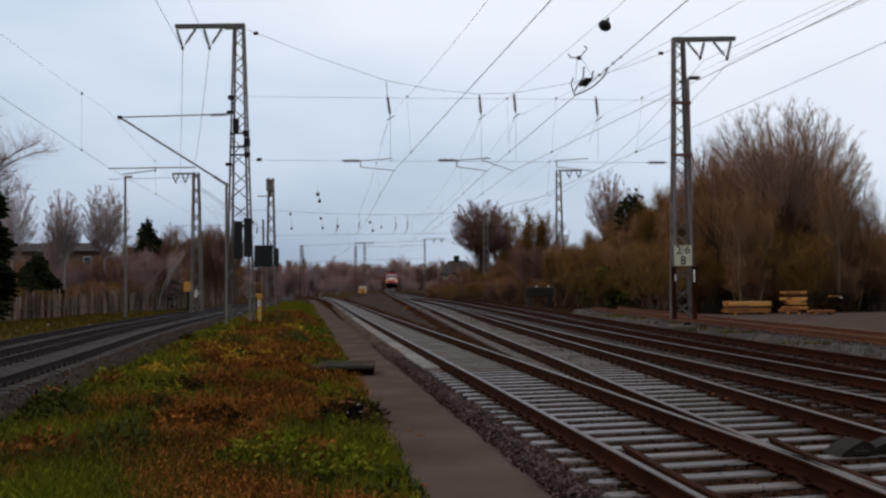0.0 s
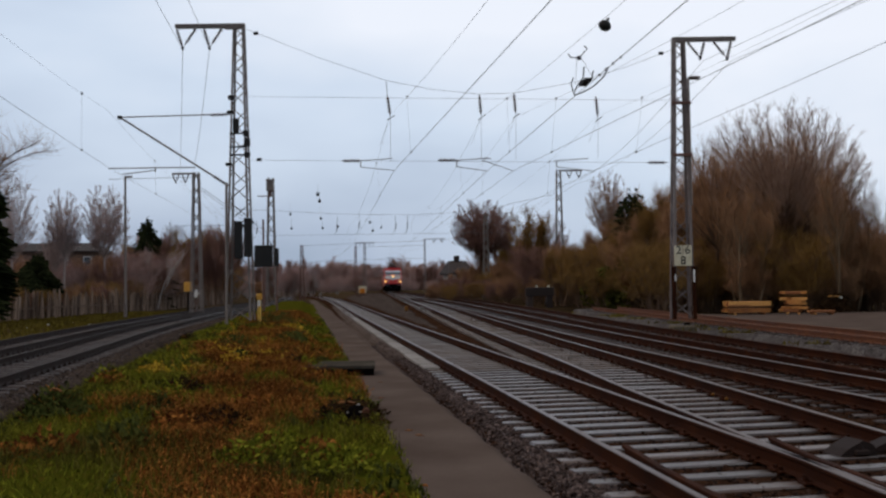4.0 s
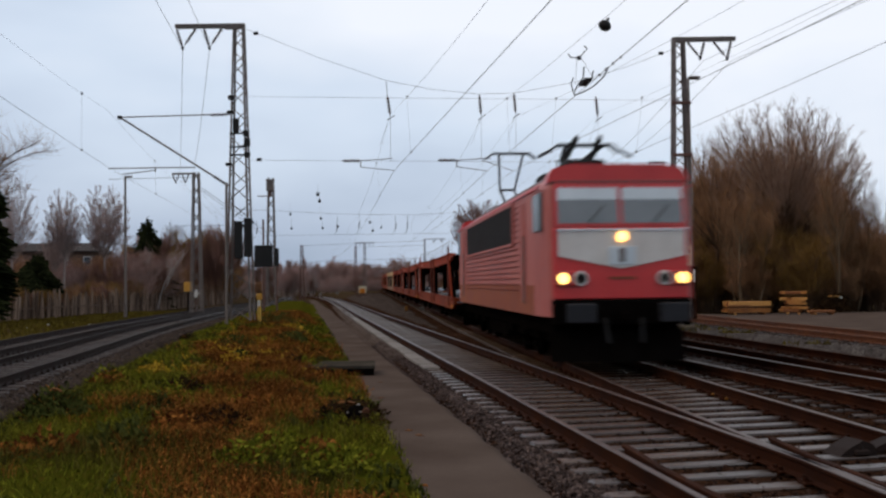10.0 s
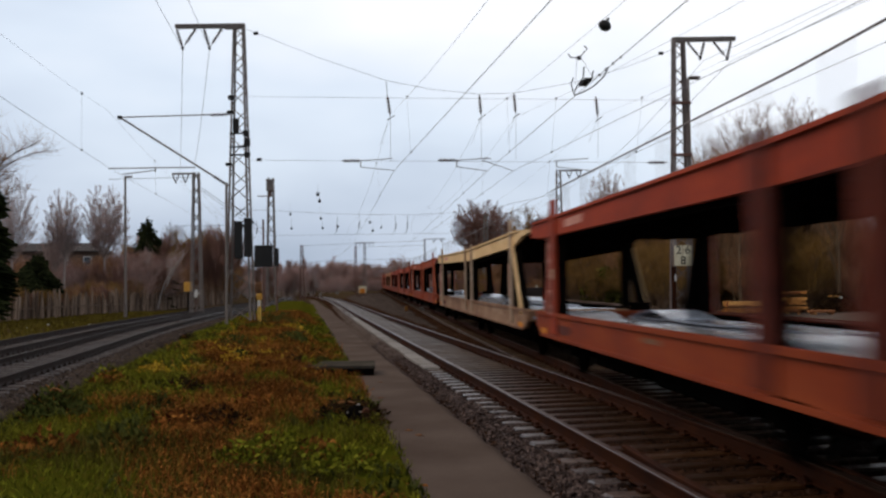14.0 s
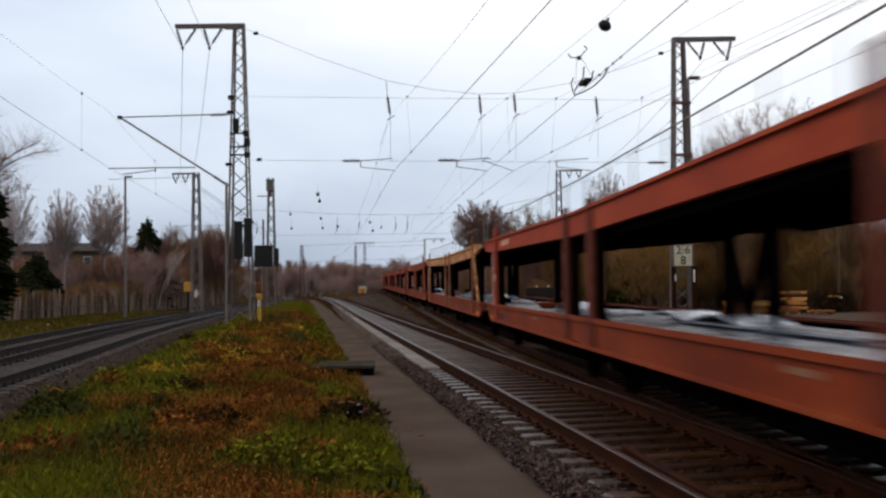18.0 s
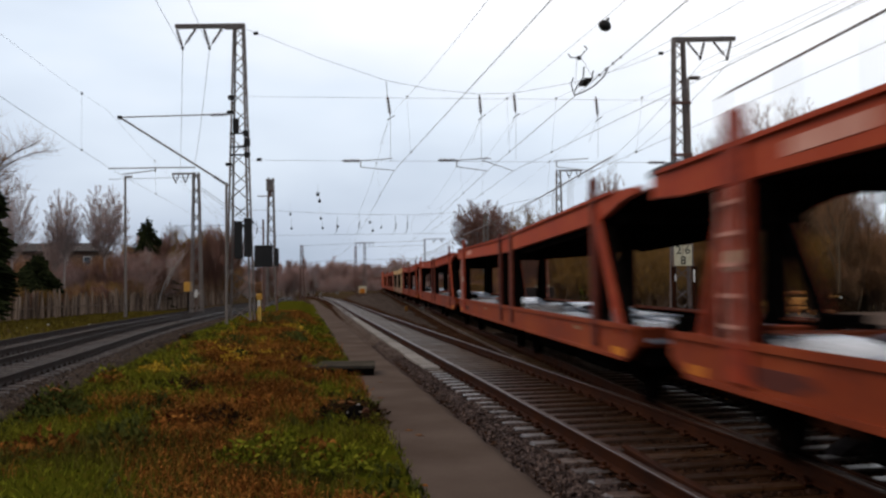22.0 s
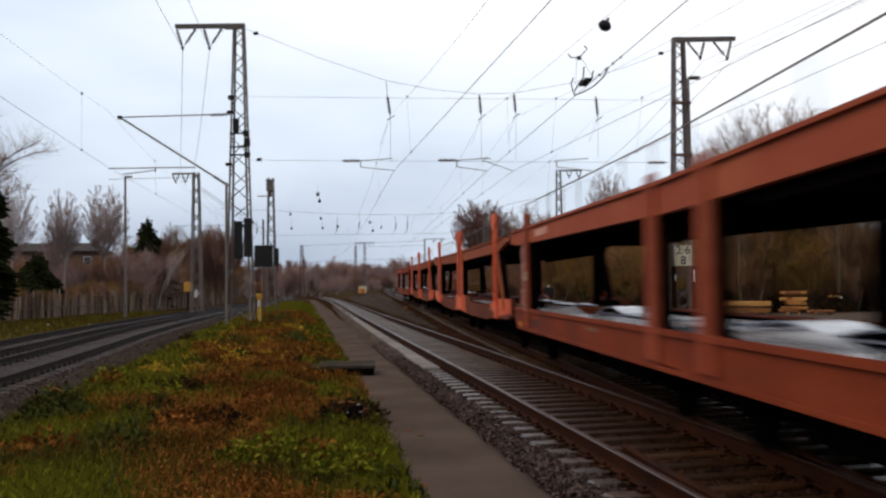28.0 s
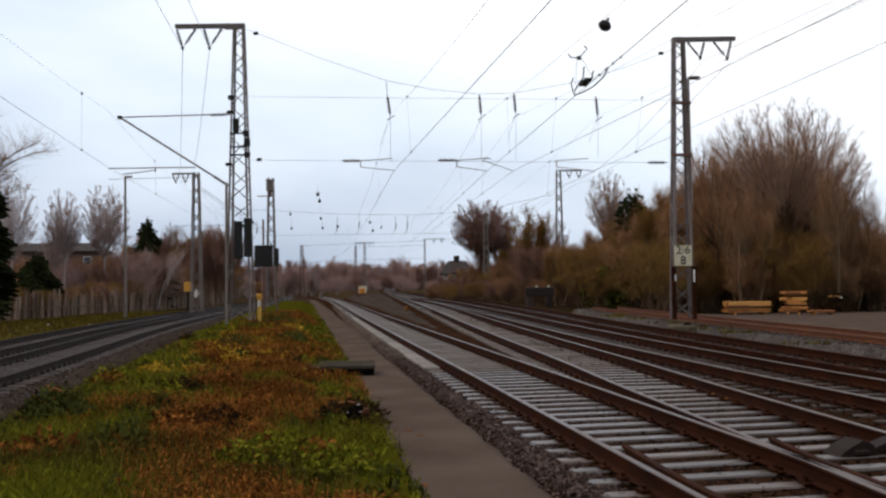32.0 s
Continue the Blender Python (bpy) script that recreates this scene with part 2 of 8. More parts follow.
# ---------------------------------------------------------------- mesh helpers
class Mesh:
    """Vertices and faces of one part, gathered and then linked as one mesh."""

    def __init__(self):
        self.v, self.f, self.m = [], [], []

    def add(self, verts, faces, mat=0):
        o = len(self.v)
        self.v += [tuple(p) for p in verts]
        self.f += [tuple(i + o for i in f) for f in faces]
        self.m += [mat] * len(faces)
        return self

    def box(self, x0, y0, z0, x1, y1, z1, c=0.0, mat=0, tf=None):
        """A box with chamfered upright and level edges (c) from corner to corner."""
        if not c:
            vs = [(x, y, z) for z in (z0, z1) for y in (y0, y1) for x in (x0, x1)]
            fs = [(0, 2, 3, 1), (4, 5, 7, 6), (0, 1, 5, 4), (2, 6, 7, 3), (0, 4, 6, 2), (1, 3, 7, 5)]
        else:
            vs = []
            for z, i in ((z0, c), (z0 + c, 0), (z1 - c, 0), (z1, c)):
                vs += [(x0 + i + c, y0 + i, z), (x1 - i - c, y0 + i, z), (x1 - i, y0 + i + c, z), (x1 - i, y1 - i - c, z),
                       (x1 - i - c, y1 - i, z), (x0 + i + c, y1 - i, z), (x0 + i, y1 - i - c, z), (x0 + i, y0 + i + c, z)]
            fs = [tuple(range(7, -1, -1)), tuple(range(24, 32))]
            for k in range(3):
                fs += [(8 * k + j, 8 * k + (j + 1) % 8, 8 * k + 8 + (j + 1) % 8, 8 * k + 8 + j) for j in range(8)]
        if tf is not None:
            vs = [tf @ Vector(p) for p in vs]
        return self.add(vs, fs, mat)

    def tube(self, p, q, r, r2=None, n=6, caps=True, mat=0):
        p, q = Vector(p), Vector(q)
        r2 = r if r2 is None else r2
        d = q - p
        if d.length < 1e-6:
            return self
        a = d.orthogonal().normalized()
        b = d.normalized().cross(a)
        ring = [a * math.cos(2 * math.pi * i / n) + b * math.sin(2 * math.pi * i / n) for i in range(n)]
        vs = [p + u * r for u in ring] + [q + u * r2 for u in ring]
        fs = [(i, (i + 1) % n, n + (i + 1) % n, n + i) for i in range(n)]
        if caps:
            fs += [tuple(range(n - 1, -1, -1)), tuple(range(n, 2 * n))]
        return self.add(vs, fs, mat)

    def pipe(self, pts, r, n=5, mat=0):
        """One unbroken round wire through a row of points."""
        pts = [Vector(p) for p in pts]
        vs, fs = [], []
        for i, p in enumerate(pts):
            d = (pts[min(i + 1, len(pts) - 1)] - pts[max(i - 1, 0)]).normalized()
            a = d.cross(Vector((0, 0, 1)))
            a = a.normalized() if a.length > 1e-3 else Vector((1, 0, 0))
            b = a.cross(d)
            vs += [p + (a * math.cos(2 * math.pi * k / n) + b * math.sin(2 * math.pi * k / n)) * r for k in range(n)]
        for i in range(len(pts) - 1):
            fs += [(i * n + k, i * n + (k + 1) % n, (i + 1) * n + (k + 1) % n, (i + 1) * n + k) for k in range(n)]
        return self.add(vs, fs, mat)

    def beam(self, p, q, w, h, up=(0, 0, 1), mat=0):
        """A square bar from p to q, w wide and h deep."""
        p, q = Vector(p), Vector(q)
        d = (q - p).normalized()
        a = d.cross(Vector(up))
        if a.length < 1e-4:
            a = d.orthogonal()
        a.normalize()
        b = a.cross(d).normalized()
        vs = [e + a * (i * w / 2) + b * (j * h / 2) for e in (p, q) for i, j in ((-1, -1), (1, -1), (1, 1), (-1, 1))]
        return self.add(vs, [(3, 2, 1, 0), (4, 5, 6, 7), (0, 1, 5, 4), (1, 2, 6, 5), (2, 3, 7, 6), (3, 0, 4, 7)], mat)

    def angle_bar(self, p, q, w, t, a, b, mat=0):
        """An L-shaped steel angle from p to q with its legs along a and b."""
        p, q, a, b = Vector(p), Vector(q), Vector(a), Vector(b)
        prof = [(0, 0), (w, 0), (w, t), (t, t), (t, w), (0, w)]
        vs = [e + a * i + b * j for e in (p, q) for i, j in prof]
        fs = [(i, (i + 1) % 6, 6 + (i + 1) % 6, 6 + i) for i in range(6)] + [(5, 4, 3, 2, 1, 0), (6, 7, 8, 9, 10, 11)]
        return self.add(vs, fs, mat)

    def lathe(self, prof, n=12, tf=None, mat=0):
        """A turned shape about z from (radius, height) pairs."""
        vs = [(r * math.cos(2 * math.pi * i / n), r * math.sin(2 * math.pi * i / n), z) for r, z in prof for i in range(n)]
        if tf is not None:
            vs = [tf @ Vector(p) for p in vs]
        fs = [(k * n + i, k * n + (i + 1) % n, (k + 1) * n + (i + 1) % n, (k + 1) * n + i) for k in range(len(prof) - 1) for i in range(n)]
        fs += [tuple(range(n - 1, -1, -1)), tuple(range((len(prof) - 1) * n, len(prof) * n))]
        return self.add(vs, fs, mat)

    def prism(self, poly, axis, a, b, mat=0):
        """A flat outline carried along an axis (0 x, 1 y, 2 z) from a to b."""
        k = len(poly)

        def at(p, s):
            return {0: (s, p[0], p[1]), 1: (p[0], s, p[1]), 2: (p[0], p[1], s)}[axis]
        vs = [at(p, a) for p in poly] + [at(p, b) for p in poly]
        fs = [(i, (i + 1) % k, k + (i + 1) % k, k + i) for i in range(k)] + [tuple(range(k - 1, -1, -1)), tuple(range(k, 2 * k))]
        return self.add(vs, fs, mat)

    def sweep(self, prof, path, mat=0):
        """A profile (across, up) carried along a path of points at level bearing."""
        k, vs, fs = len(prof), [], []
        path = [Vector(p) for p in path]
        for i, p in enumerate(path):
            d = path[min(i + 1, len(path) - 1)] - path[max(i - 1, 0)]
            s = Vector((d.y, -d.x, 0)).normalized()
            vs += [p + s * a + Vector((0, 0, u)) for a, u in prof]
        for i in range(len(path) - 1):
            fs += [(i * k + j, i * k + (j + 1) % k, (i + 1) * k + (j + 1) % k, (i + 1) * k + j) for j in range(k)]
        fs += [tuple(range(k - 1, -1, -1)), tuple(range((len(path) - 1) * k, len(path) * k))]
        return self.add(vs, fs, mat)


def mesh_of(name, g, mats, smooth=False):
    me = bpy.data.meshes.new(name)
    me.from_pydata(g.v, [], g.f)
    mats = mats if isinstance(mats, (list, tuple)) else [mats]
    for m in mats:
        me.materials.append(m)
    if len(mats) > 1:
        me.polygons.foreach_set("material_index", np.array(g.m, dtype=np.int32))
    bm = bmesh.new()
    bm.from_mesh(me)
    bmesh.ops.recalc_face_normals(bm, faces=bm.faces)
    bm.to_mesh(me)
    bm.free()
    if smooth:
        me.polygons.foreach_set("use_smooth", np.ones(len(me.polygons), dtype=bool))
    return me


def part(name, g, mats, parent, label="", smooth=False, at=None):
    """Links gathered geometry as one mesh object under a thing or a part."""
    ob = new(name, mesh_of(name, g, mats, smooth) if isinstance(g, Mesh) else g)
    ob.parent = parent
    if at is not None:
        ob.matrix_basis = at
    if label:
        tagged(ob, label)
    return ob


def thing(name, label, category, m=None, group="", kind=""):
    ob = tagged(new(name), label, category, group, kind)
    if m is not None:
        ob.matrix_basis = m
    return ob


def single(name, g, mats, label, category, group="", kind="", smooth=False, m=None):
    ob = tagged(new(name, mesh_of(name, g, mats, smooth)), label, category, group, kind)
    if m is not None:
        ob.matrix_basis = m
    return ob


def curve(points):
    """x as a smooth function of y through a few points (y, x)."""
    ys, xs = np.array(points, dtype=float).T
    sl = np.gradient(xs, ys)

    def f(y):
        if y <= ys[0]:
            return xs[0] + sl[0] * (y - ys[0])
        if y >= ys[-1]:
            return xs[-1] + sl[-1] * (y - ys[-1])
        i = int(np.searchsorted(ys, y)) - 1
        h = ys[i + 1] - ys[i]
        t = (y - ys[i]) / h
        return ((1 + 2 * t) * (1 - t) ** 2 * xs[i] + t * (1 - t) ** 2 * h * sl[i]
                + t * t * (3 - 2 * t) * xs[i + 1] + t * t * (t - 1) * h * sl[i + 1])
    return f


def smooth01(a, b, v):
    t = min(1.0, max(0.0, (v - a) / (b - a)))
    return t * t * (3 - 2 * t)


# ---------------------------------------------------------------- plan: centre lines of the tracks
T1 = curve([(-60, 11.5), (11.5, 2.14), (50, -2.90), (180, -19.9), (230, -27.5), (300, -42)])
T2 = curve([(-540, 47.5), (-60, 9.4), (6.5, 4.12), (11, 3.84), (15.5, 3.53), (20.5, 3.25), (30, 2.53), (43, 1.48), (60, 0.15), (120, -4.62), (170, -8.6), (211, -11.3), (259, -13.2),
            (300, -14.0), (360, -13.0), (440, -8.0), (540, 3.0), (700, 28.0), (900, 66.0)])
T3 = curve([(-40, 12.5), (6, 7.5), (16.3, 6.27), (28, 4.87), (40, 3.75), (58, 2.2), (80, 0.1), (104, -3.1)])
T4 = curve([(-40, 12.6), (4, 9.55), (20.3, 8.05), (28.2, 7.25), (39.8, 6.2), (53, 5.3), (75, 3.5), (100, 0.9), (140, -4.4), (172, -8.4)])
T5 = curve([(10, 14.2), (30, 12.25), (45, 10.9), (62, 9.6)])
T0 = curve([(-20, -5.2), (14, -8.3), (24.9, -9.95), (41.7, -12.7), (75, -16.6), (120, -21.5), (190, -29.5), (260, -40)])
T9 = curve([(-20, -7.4), (14, -10.8), (28.5, -13.1), (41.7, -15.2), (64, -18.0), (100, -21.6), (150, -25.6)])


def level(x, y):
    """Rail level over the plan: the near line falls gently away, the main line rises."""
    yy = min(max(y - 18.0, 0.0), 242.0)
    t = smooth01(0.6, 4.5, x - T1(y)) if y > 11 else smooth01(0.6, 4.5, x - 2.0)
    return yy * (-0.0018 * (1 - t) + 0.0055 * t)


# ---------------------------------------------------------------- ground
def spread(a, b, fine_a, fine_b, step, grow=1.25):
    """Coordinates from a to b, evenly stepped in the fine stretch and widening outside it."""
    mid = list(np.arange(fine_a, fine_b + 1e-6, step))
    lo, hi, s = [], [], step
    p = fine_a
    while p > a:
        s *= grow
        p -= s
        lo.append(max(p, a))
    s, p = step, fine_b
    while p < b:
        s *= grow
        p += s
        hi.append(min(p, b))
    return lo[::-1] + mid + hi


def sheet(name, xs_at, ys, z_at, mat, label, category, kind="structure", smooth=True, parent=None):
    """A height field: rows along y, each with its own x stations."""
    g, rows = Mesh(), [[(x, y, z_at(x, y)) for x in xs_at(y)] for y in ys]
    k = len(rows[0])
    g.v = [p for r in rows for p in r]
    g.f = [(i * k + j, i * k + j + 1, (i + 1) * k + j + 1, (i + 1) * k + j) for i in range(len(rows) - 1) for j in range(k - 1)]
    g.m = [0] * len(g.f)
    if parent:
        return part(name, g, mat, parent, label, smooth)
    return single(name, g, mat, label, category, kind=kind, smooth=smooth)


def rough_z(x, y, s, a):
    return a * noise.noise(Vector((x * s, y * s, 3.7)))


def ground_z(x, y):
    far = smooth01(60, 200, abs(x - T2(min(max(y, -60), 300))))
    return level(x, y) * (1 - far) - 0.62 + rough_z(x, y, 0.05, 0.12) * smooth01(5, 60, abs(x))


GX = spread(-2500, 2500, -60, 60, 3.0, 1.3)
sheet("ground", lambda y: GX, spread(-700, 3500, -30, 240, 4.0, 1.3), ground_z, EARTH,
      "dark winter earth with thin grass", "ground")


def bed_z(x, y, x0, x1, top, toe):
    """Ballast bed between x0 and x1 with sloping shoulders."""
    e = min(x - x0, x1 - x)
    return level(x, y) + (top if e > 0.45 else toe + (top - toe) * smooth01(0, 0.45, e)) + rough_z(x, y, 3.0, 0.018) + rough_z(x, y, 9.0, 0.012)


def bed_rows(left, right, n):
    def xs(y):
        a, b = left(y), right(y)
        return [a + (b - a) * (j / n) for j in range(n + 1)]
    return xs


def bed(left, right, y0, y1, n, label, step=0.35, mat=None, lift=0.0):
    sheet("ballast_bed", bed_rows(left, right, n), spread(y0, y1, 5, 40, step, 1.12),
          lambda x, y: bed_z(x, y, left(y), right(y), -0.205, -0.6) + lift, mat or BALLAST, label, "ballast")


bed(lambda y: T1(y) - 1.55 - 0.25 * smooth01(3, 30, y), lambda y: max(T4(y), T2(y), T3(y) if y < 100 else -99) + 2.0, -45, 170, 90,
    "brown crushed-stone ballast between the main tracks")
bed(lambda y: T2(y) - 2.2, lambda y: T2(y) + 2.2, 165, 900, 10, "brown ballast under the curving main line", 4.0)
bed(lambda y: T1(y) - 1.8, lambda y: T1(y) + 1.8, 165, 300, 10, "brown ballast under the straight line", 4.0)
bed(lambda y: T2(y) - 2.2, lambda y: T2(y) + 2.2, -540, -40, 8, "brown ballast behind the yard", 4.0)
bed(lambda y: min(T9(y), T0(y)) - 1.9, lambda y: T0(y) + 2.3, -20, 250, 40, "dark ballast under the side tracks", mat=DARK_BALLAST)
bed(lambda y: min(T1(y) + 1.25, T2(y) - 1.3), lambda y: T2(y) - 1.25, 34, 165, 10, "grey-brown gravel wedge between the main tracks", 0.6, WEDGE_GRAVEL, 0.012)
bed(lambda y: T5(y) - 1.6, lambda y: T5(y) + 1.6, 10, 64, 16, "grey gravel under the disused siding", mat=GREY_GRAVEL)


# path: the old platform edge beside the near track
def path_l(y):
    return -0.28 - 0.136 * (y - 8)


def path_r(y):
    return 1.02 - 0.1385 * (y - 8.3)


def mound_l(y):
    return -6.9 - 0.127 * (y - 15.3)


def path_z(x, y):
    return level(T1(y), y) - 0.13 + rough_z(x, y, 0.8, 0.012) + rough_z(x, y, 6, 0.004)


def path_edge(x, y):
    e = path_r(y) - x + rough_z(x, y, 2.5, 0.06)
    return path_z(x, y) - 0.22 * (1 - smooth01(-0.08, 0.2, e))


sheet("path", bed_rows(lambda y: path_l(y) - 0.1, lambda y: path_r(y) + 0.25, 26), spread(-30, 170, 3, 40, 0.4, 1.1), path_edge, ASPHALT,
      "worn damp asphalt path beside the near track", "path")

# trodden gravel that fills the gap between the path and the near track further off
sheet("gravel_strip", bed_rows(lambda y: path_r(y) - 0.1, lambda y: T1(y) - 0.84, 10), [22 + 0.5 * k for k in range(180)],
      lambda x, y: bed_z(x, y, T1(y) - 1.55 - 0.25 * smooth01(3, 30, y), T1(y) + 9, -0.205, -0.6) + 0.035 * smooth01(22, 27, y) - 0.012, STRIP_GRAVEL,
      "brown trodden gravel between the path and the near track", "gravel")

# paved yard strip beyond the siding
sheet("pavement", bed_rows(lambda y: T5(y) + 1.7, lambda y: T5(y) + 26, 14), spread(8, 56, 20, 50, 1.5), lambda x, y: level(x, y) - 0.33 + rough_z(x, y, 0.4, 0.03), ASPHALT,
      "grey gravelled storage yard beside the thicket", "yard")


def mound_z(x, y):
    """Grassy remains of the old island platform."""
    a, b = mound_l(y), path_l(y)
    t = (x - a) / (b - a)
    crown = smooth01(0, 0.28, t) * (0.25 + 0.75 * smooth01(1.02, 0.75, t))
    far = smooth01(10, 36, y)
    z = level(T1(y), y) - 0.42 + crown * (0.36 + 0.34 * far)
    if t > 0.9:
        z = max(z, level(T1(y), y) - 0.115)
    return z + rough_z(x, y, 0.9, 0.07) * crown + rough_z(x, y, 3, 0.03)


MOUND = material("mossy_soil", [(0.28, (0.020, 0.011, 0.003)), (0.42, (0.045, 0.036, 0.004)), (0.55, (0.032, 0.036, 0.003)), (0.72, (0.06, 0.028, 0.006))], 0.7, fine=9, bump=0.8, coarse=0.45, rough=(0.85, 1.0), spec=0.0)
sheet("grass_bank", bed_rows(mound_l, lambda y: path_l(y) + 0.12, 40), spread(-25, 120, 3, 45, 0.35, 1.1), mound_z, MOUND,
      "mossy bank of an old platform with autumn weeds", "grass bank")


# ---------------------------------------------------------------- tracks
RAIL_PROFILE = [(-0.07, 0), (0.07, 0), (0.07, 0.012), (0.012, 0.03), (0.012, 0.12), (0.036, 0.132), (0.036, 0.160), (0.028, 0.166),
                (-0.028, 0.166), (-0.036, 0.160), (-0.036, 0.132), (-0.012, 0.12), (-0.012, 0.03), (-0.07, 0.012)]


def rail_mesh(path):
    g = Mesh().sweep(RAIL_PROFILE, path)
    k = len(RAIL_PROFILE)
    for i in range(len(g.f) - 2):
        if i % k in (6, 7, 8):
            g.m[i] = 1
    return g


def rail_line(f, off, y0, y1, dz=0.0):
    ys = spread(y0, y1, max(y0, 4), max(min(y1, 45), max(y0, 4) + 1), 0.8, 1.15)
    pts = []
    for y in ys:
        s = (f(y + 0.2) - f(y - 0.2)) / 0.4
        n = Vector((1, -s, 0)).normalized()
        pts.append(Vector((f(y), y, level(f(y), y) - 0.166 + dz)) + n * off)
    return pts


def sleeper_mesh(length, seed, mat=None):
    """A hewn sleeper with chamfered, slightly uneven edges."""
    r = random.Random(seed)
    g = Mesh().box(-length / 2, -0.118, -0.15, length / 2, 0.118, 0.0, 0.02)
    g.v = [(x + r.uniform(-0.012, 0.012), y + r.uniform(-0.006, 0.006), z + (r.uniform(-0.004, 0.004) if z > -0.05 else 0)) for x, y, z in g.v]
    return mesh_of("sleeper", g, mat or SLEEPER)


SLEEPERS = [sleeper_mesh(2.42, s) for s in range(5)]
SANDY = [sleeper_mesh(2.42, s + 10, SANDY_SLEEPER) for s in range(5)]
DULL = [sleeper_mesh(2.42, s + 20, DULL_SLEEPER) for s in range(5)]
LONG_SLEEPERS = {round(w, 1): sleeper_mesh(w, int(w * 10)) for w in np.arange(3.0, 5.3, 0.1)}


def railway_track(name, f, y0, y1, label, near=None, rail=(None, None), dz=0.0, pitch=0.57, turn=0.0, rests=True, wet=False):
    """Two rails on sleepers; the near sleepers are single pieces, the far ones one joined part."""
    tr = thing(name, label, "railway track", kind="structure")
    side, top = rail[0] or RAIL_SIDE, rail[1] or RAIL_TOP
    for off in (-0.752, 0.752):
        part("rail", rail_mesh(rail_line(f, off, y0, y1)), [side, top], tr, smooth=False)
    pads, far = Mesh(), Mesh()
    y, i = y0 + 0.22, 0
    lo, hi = near or (1e9, 1e9)
    while y < y1:
        s = (f(y + 0.2) - f(y - 0.2)) / 0.4
        x, z = f(y), level(f(y), y) - 0.168 + dz
        m = pose(x, y, z, 0, 0, math.degrees(math.atan(-s)) + turn)
        if lo <= y <= hi:
            if name == "track_1" and y < 17.2 and y > 4:
                w = (T2(y) + 1.2) - (x - 1.2)
                mesh = LONG_SLEEPERS[min(max(round(w, 1), 3.0), 5.2)]
                part("sleeper", mesh, None, tr, at=pose(x + w / 2 - 1.2, y - s * 0 + (w / 2 - 1.2) * math.tan(math.radians(math.degrees(math.atan(-s)) + turn)), z - 0.004, 0, 0, math.degrees(math.atan(-s)) + turn))
            elif name == "track_2" and 4 < y < 17.2:
                pass
            else:
                part("sleeper", ((SLEEPERS if y < 21 else SANDY) if wet else DULL)[i % 5], None, tr, at=m)
            for off in (-0.752, 0.752):
                for e in (-0.1, 0.1):
                    pads.box(off + e - 0.045, -0.075, 0.0, off + e + 0.045, 0.075, 0.028, 0.008, tf=m)
                    pads.tube(m @ Vector((off + e, 0, 0.02)), m @ Vector((off + e, 0, 0.062)), 0.022, n=6)
        elif rests:
            far.box(-1.21, -0.13, -0.15, 1.21, 0.13, 0, tf=m)
        y += pitch
        i += 1
    if pads.v:
        tagged(part("rail_fastenings", pads, side, tr, "rusty bolted rail clips"), kind="stuff")
    if far.v:
        tagged(part("far_sleepers", far, SANDY_SLEEPER if wet else DULL_SLEEPER, tr), kind="stuff")
    return tr


track_1 = railway_track("track_1", T1, -45, 290, "straight near track on wet wooden sleepers", near=(2, 60), turn=5.0, wet=True)
track_2 = railway_track("track_2", T2, -535, 880, "main track that the train runs on, wet wooden sleepers", near=(2, 60), turn=4.0, pitch=0.57, wet=True, dz=-0.012)
railway_track("track_3", T3, -35, 104, "rusty-sided yard track branching from the main track", near=(6, 50), rail=(RAIL_SIDE, RAIL_TOP), dz=-0.022)
railway_track("track_4", T4, -35, 172, "outer yard track on sunken sleepers", near=(8, 50), rail=(RAIL_SIDE, RAIL_SIDE), dz=-0.03)
railway_track("track_5", T5, 11, 61, "disused rusted siding overgrown with moss", near=(20, 60), rail=(RAIL_RUST, RAIL_RUST), dz=-0.015)
railway_track("track_6", T0, -15, 255, "dark side track curving past the grass bank", near=(14, 60), rail=(DARK_RAIL, DARK_RAIL))
railway_track("track_7", T9, -15, 150, "second side track beside the plank fence", near=(22, 50), rail=(DARK_RAIL, DARK_RAIL), dz=-0.012)


def guard_rail(f, off, y0, y1, parent, flare, label):
    """A check rail with flared ends beside a running rail."""
    pts, ys = [], np.linspace(y0, y1, 14)
    for i, y in enumerate(ys):
        e = max(0.0, 1 - min(i, len(ys) - 1 - i) / 2.0)
        s = (f(y + 0.2) - f(y - 0.2)) / 0.4
        pts.append(Vector((f(y), y, level(f(y), y) - 0.155)) + Vector((1, -s, 0)).normalized() * (off + flare * e))
    g = Mesh().sweep(RAIL_PROFILE, pts)
    return part("check_rail", g, RAIL_SIDE, parent, label)


guard_rail(T1, -0.752 + 0.115, 2.0, 10.1, track_1, 0.07, "rust-brown check rail")
guard_rail(T2, -0.752 + 0.115, 3.0, 10.4, track_2, 0.06, "rust-brown wing rail")
for dy in (0.0, 0.62):
    part("paint_mark", Mesh().box(-0.022, -0.03, 0.0, 0.022, 0.03, 0.04, 0.008), OCHRE_MARK, track_2, "worn yellow paint mark on the rail clip",
         at=pose(T2(15.2 + dy) + 0.64, 15.2 + dy, level(T2(15), 15) - 0.16))


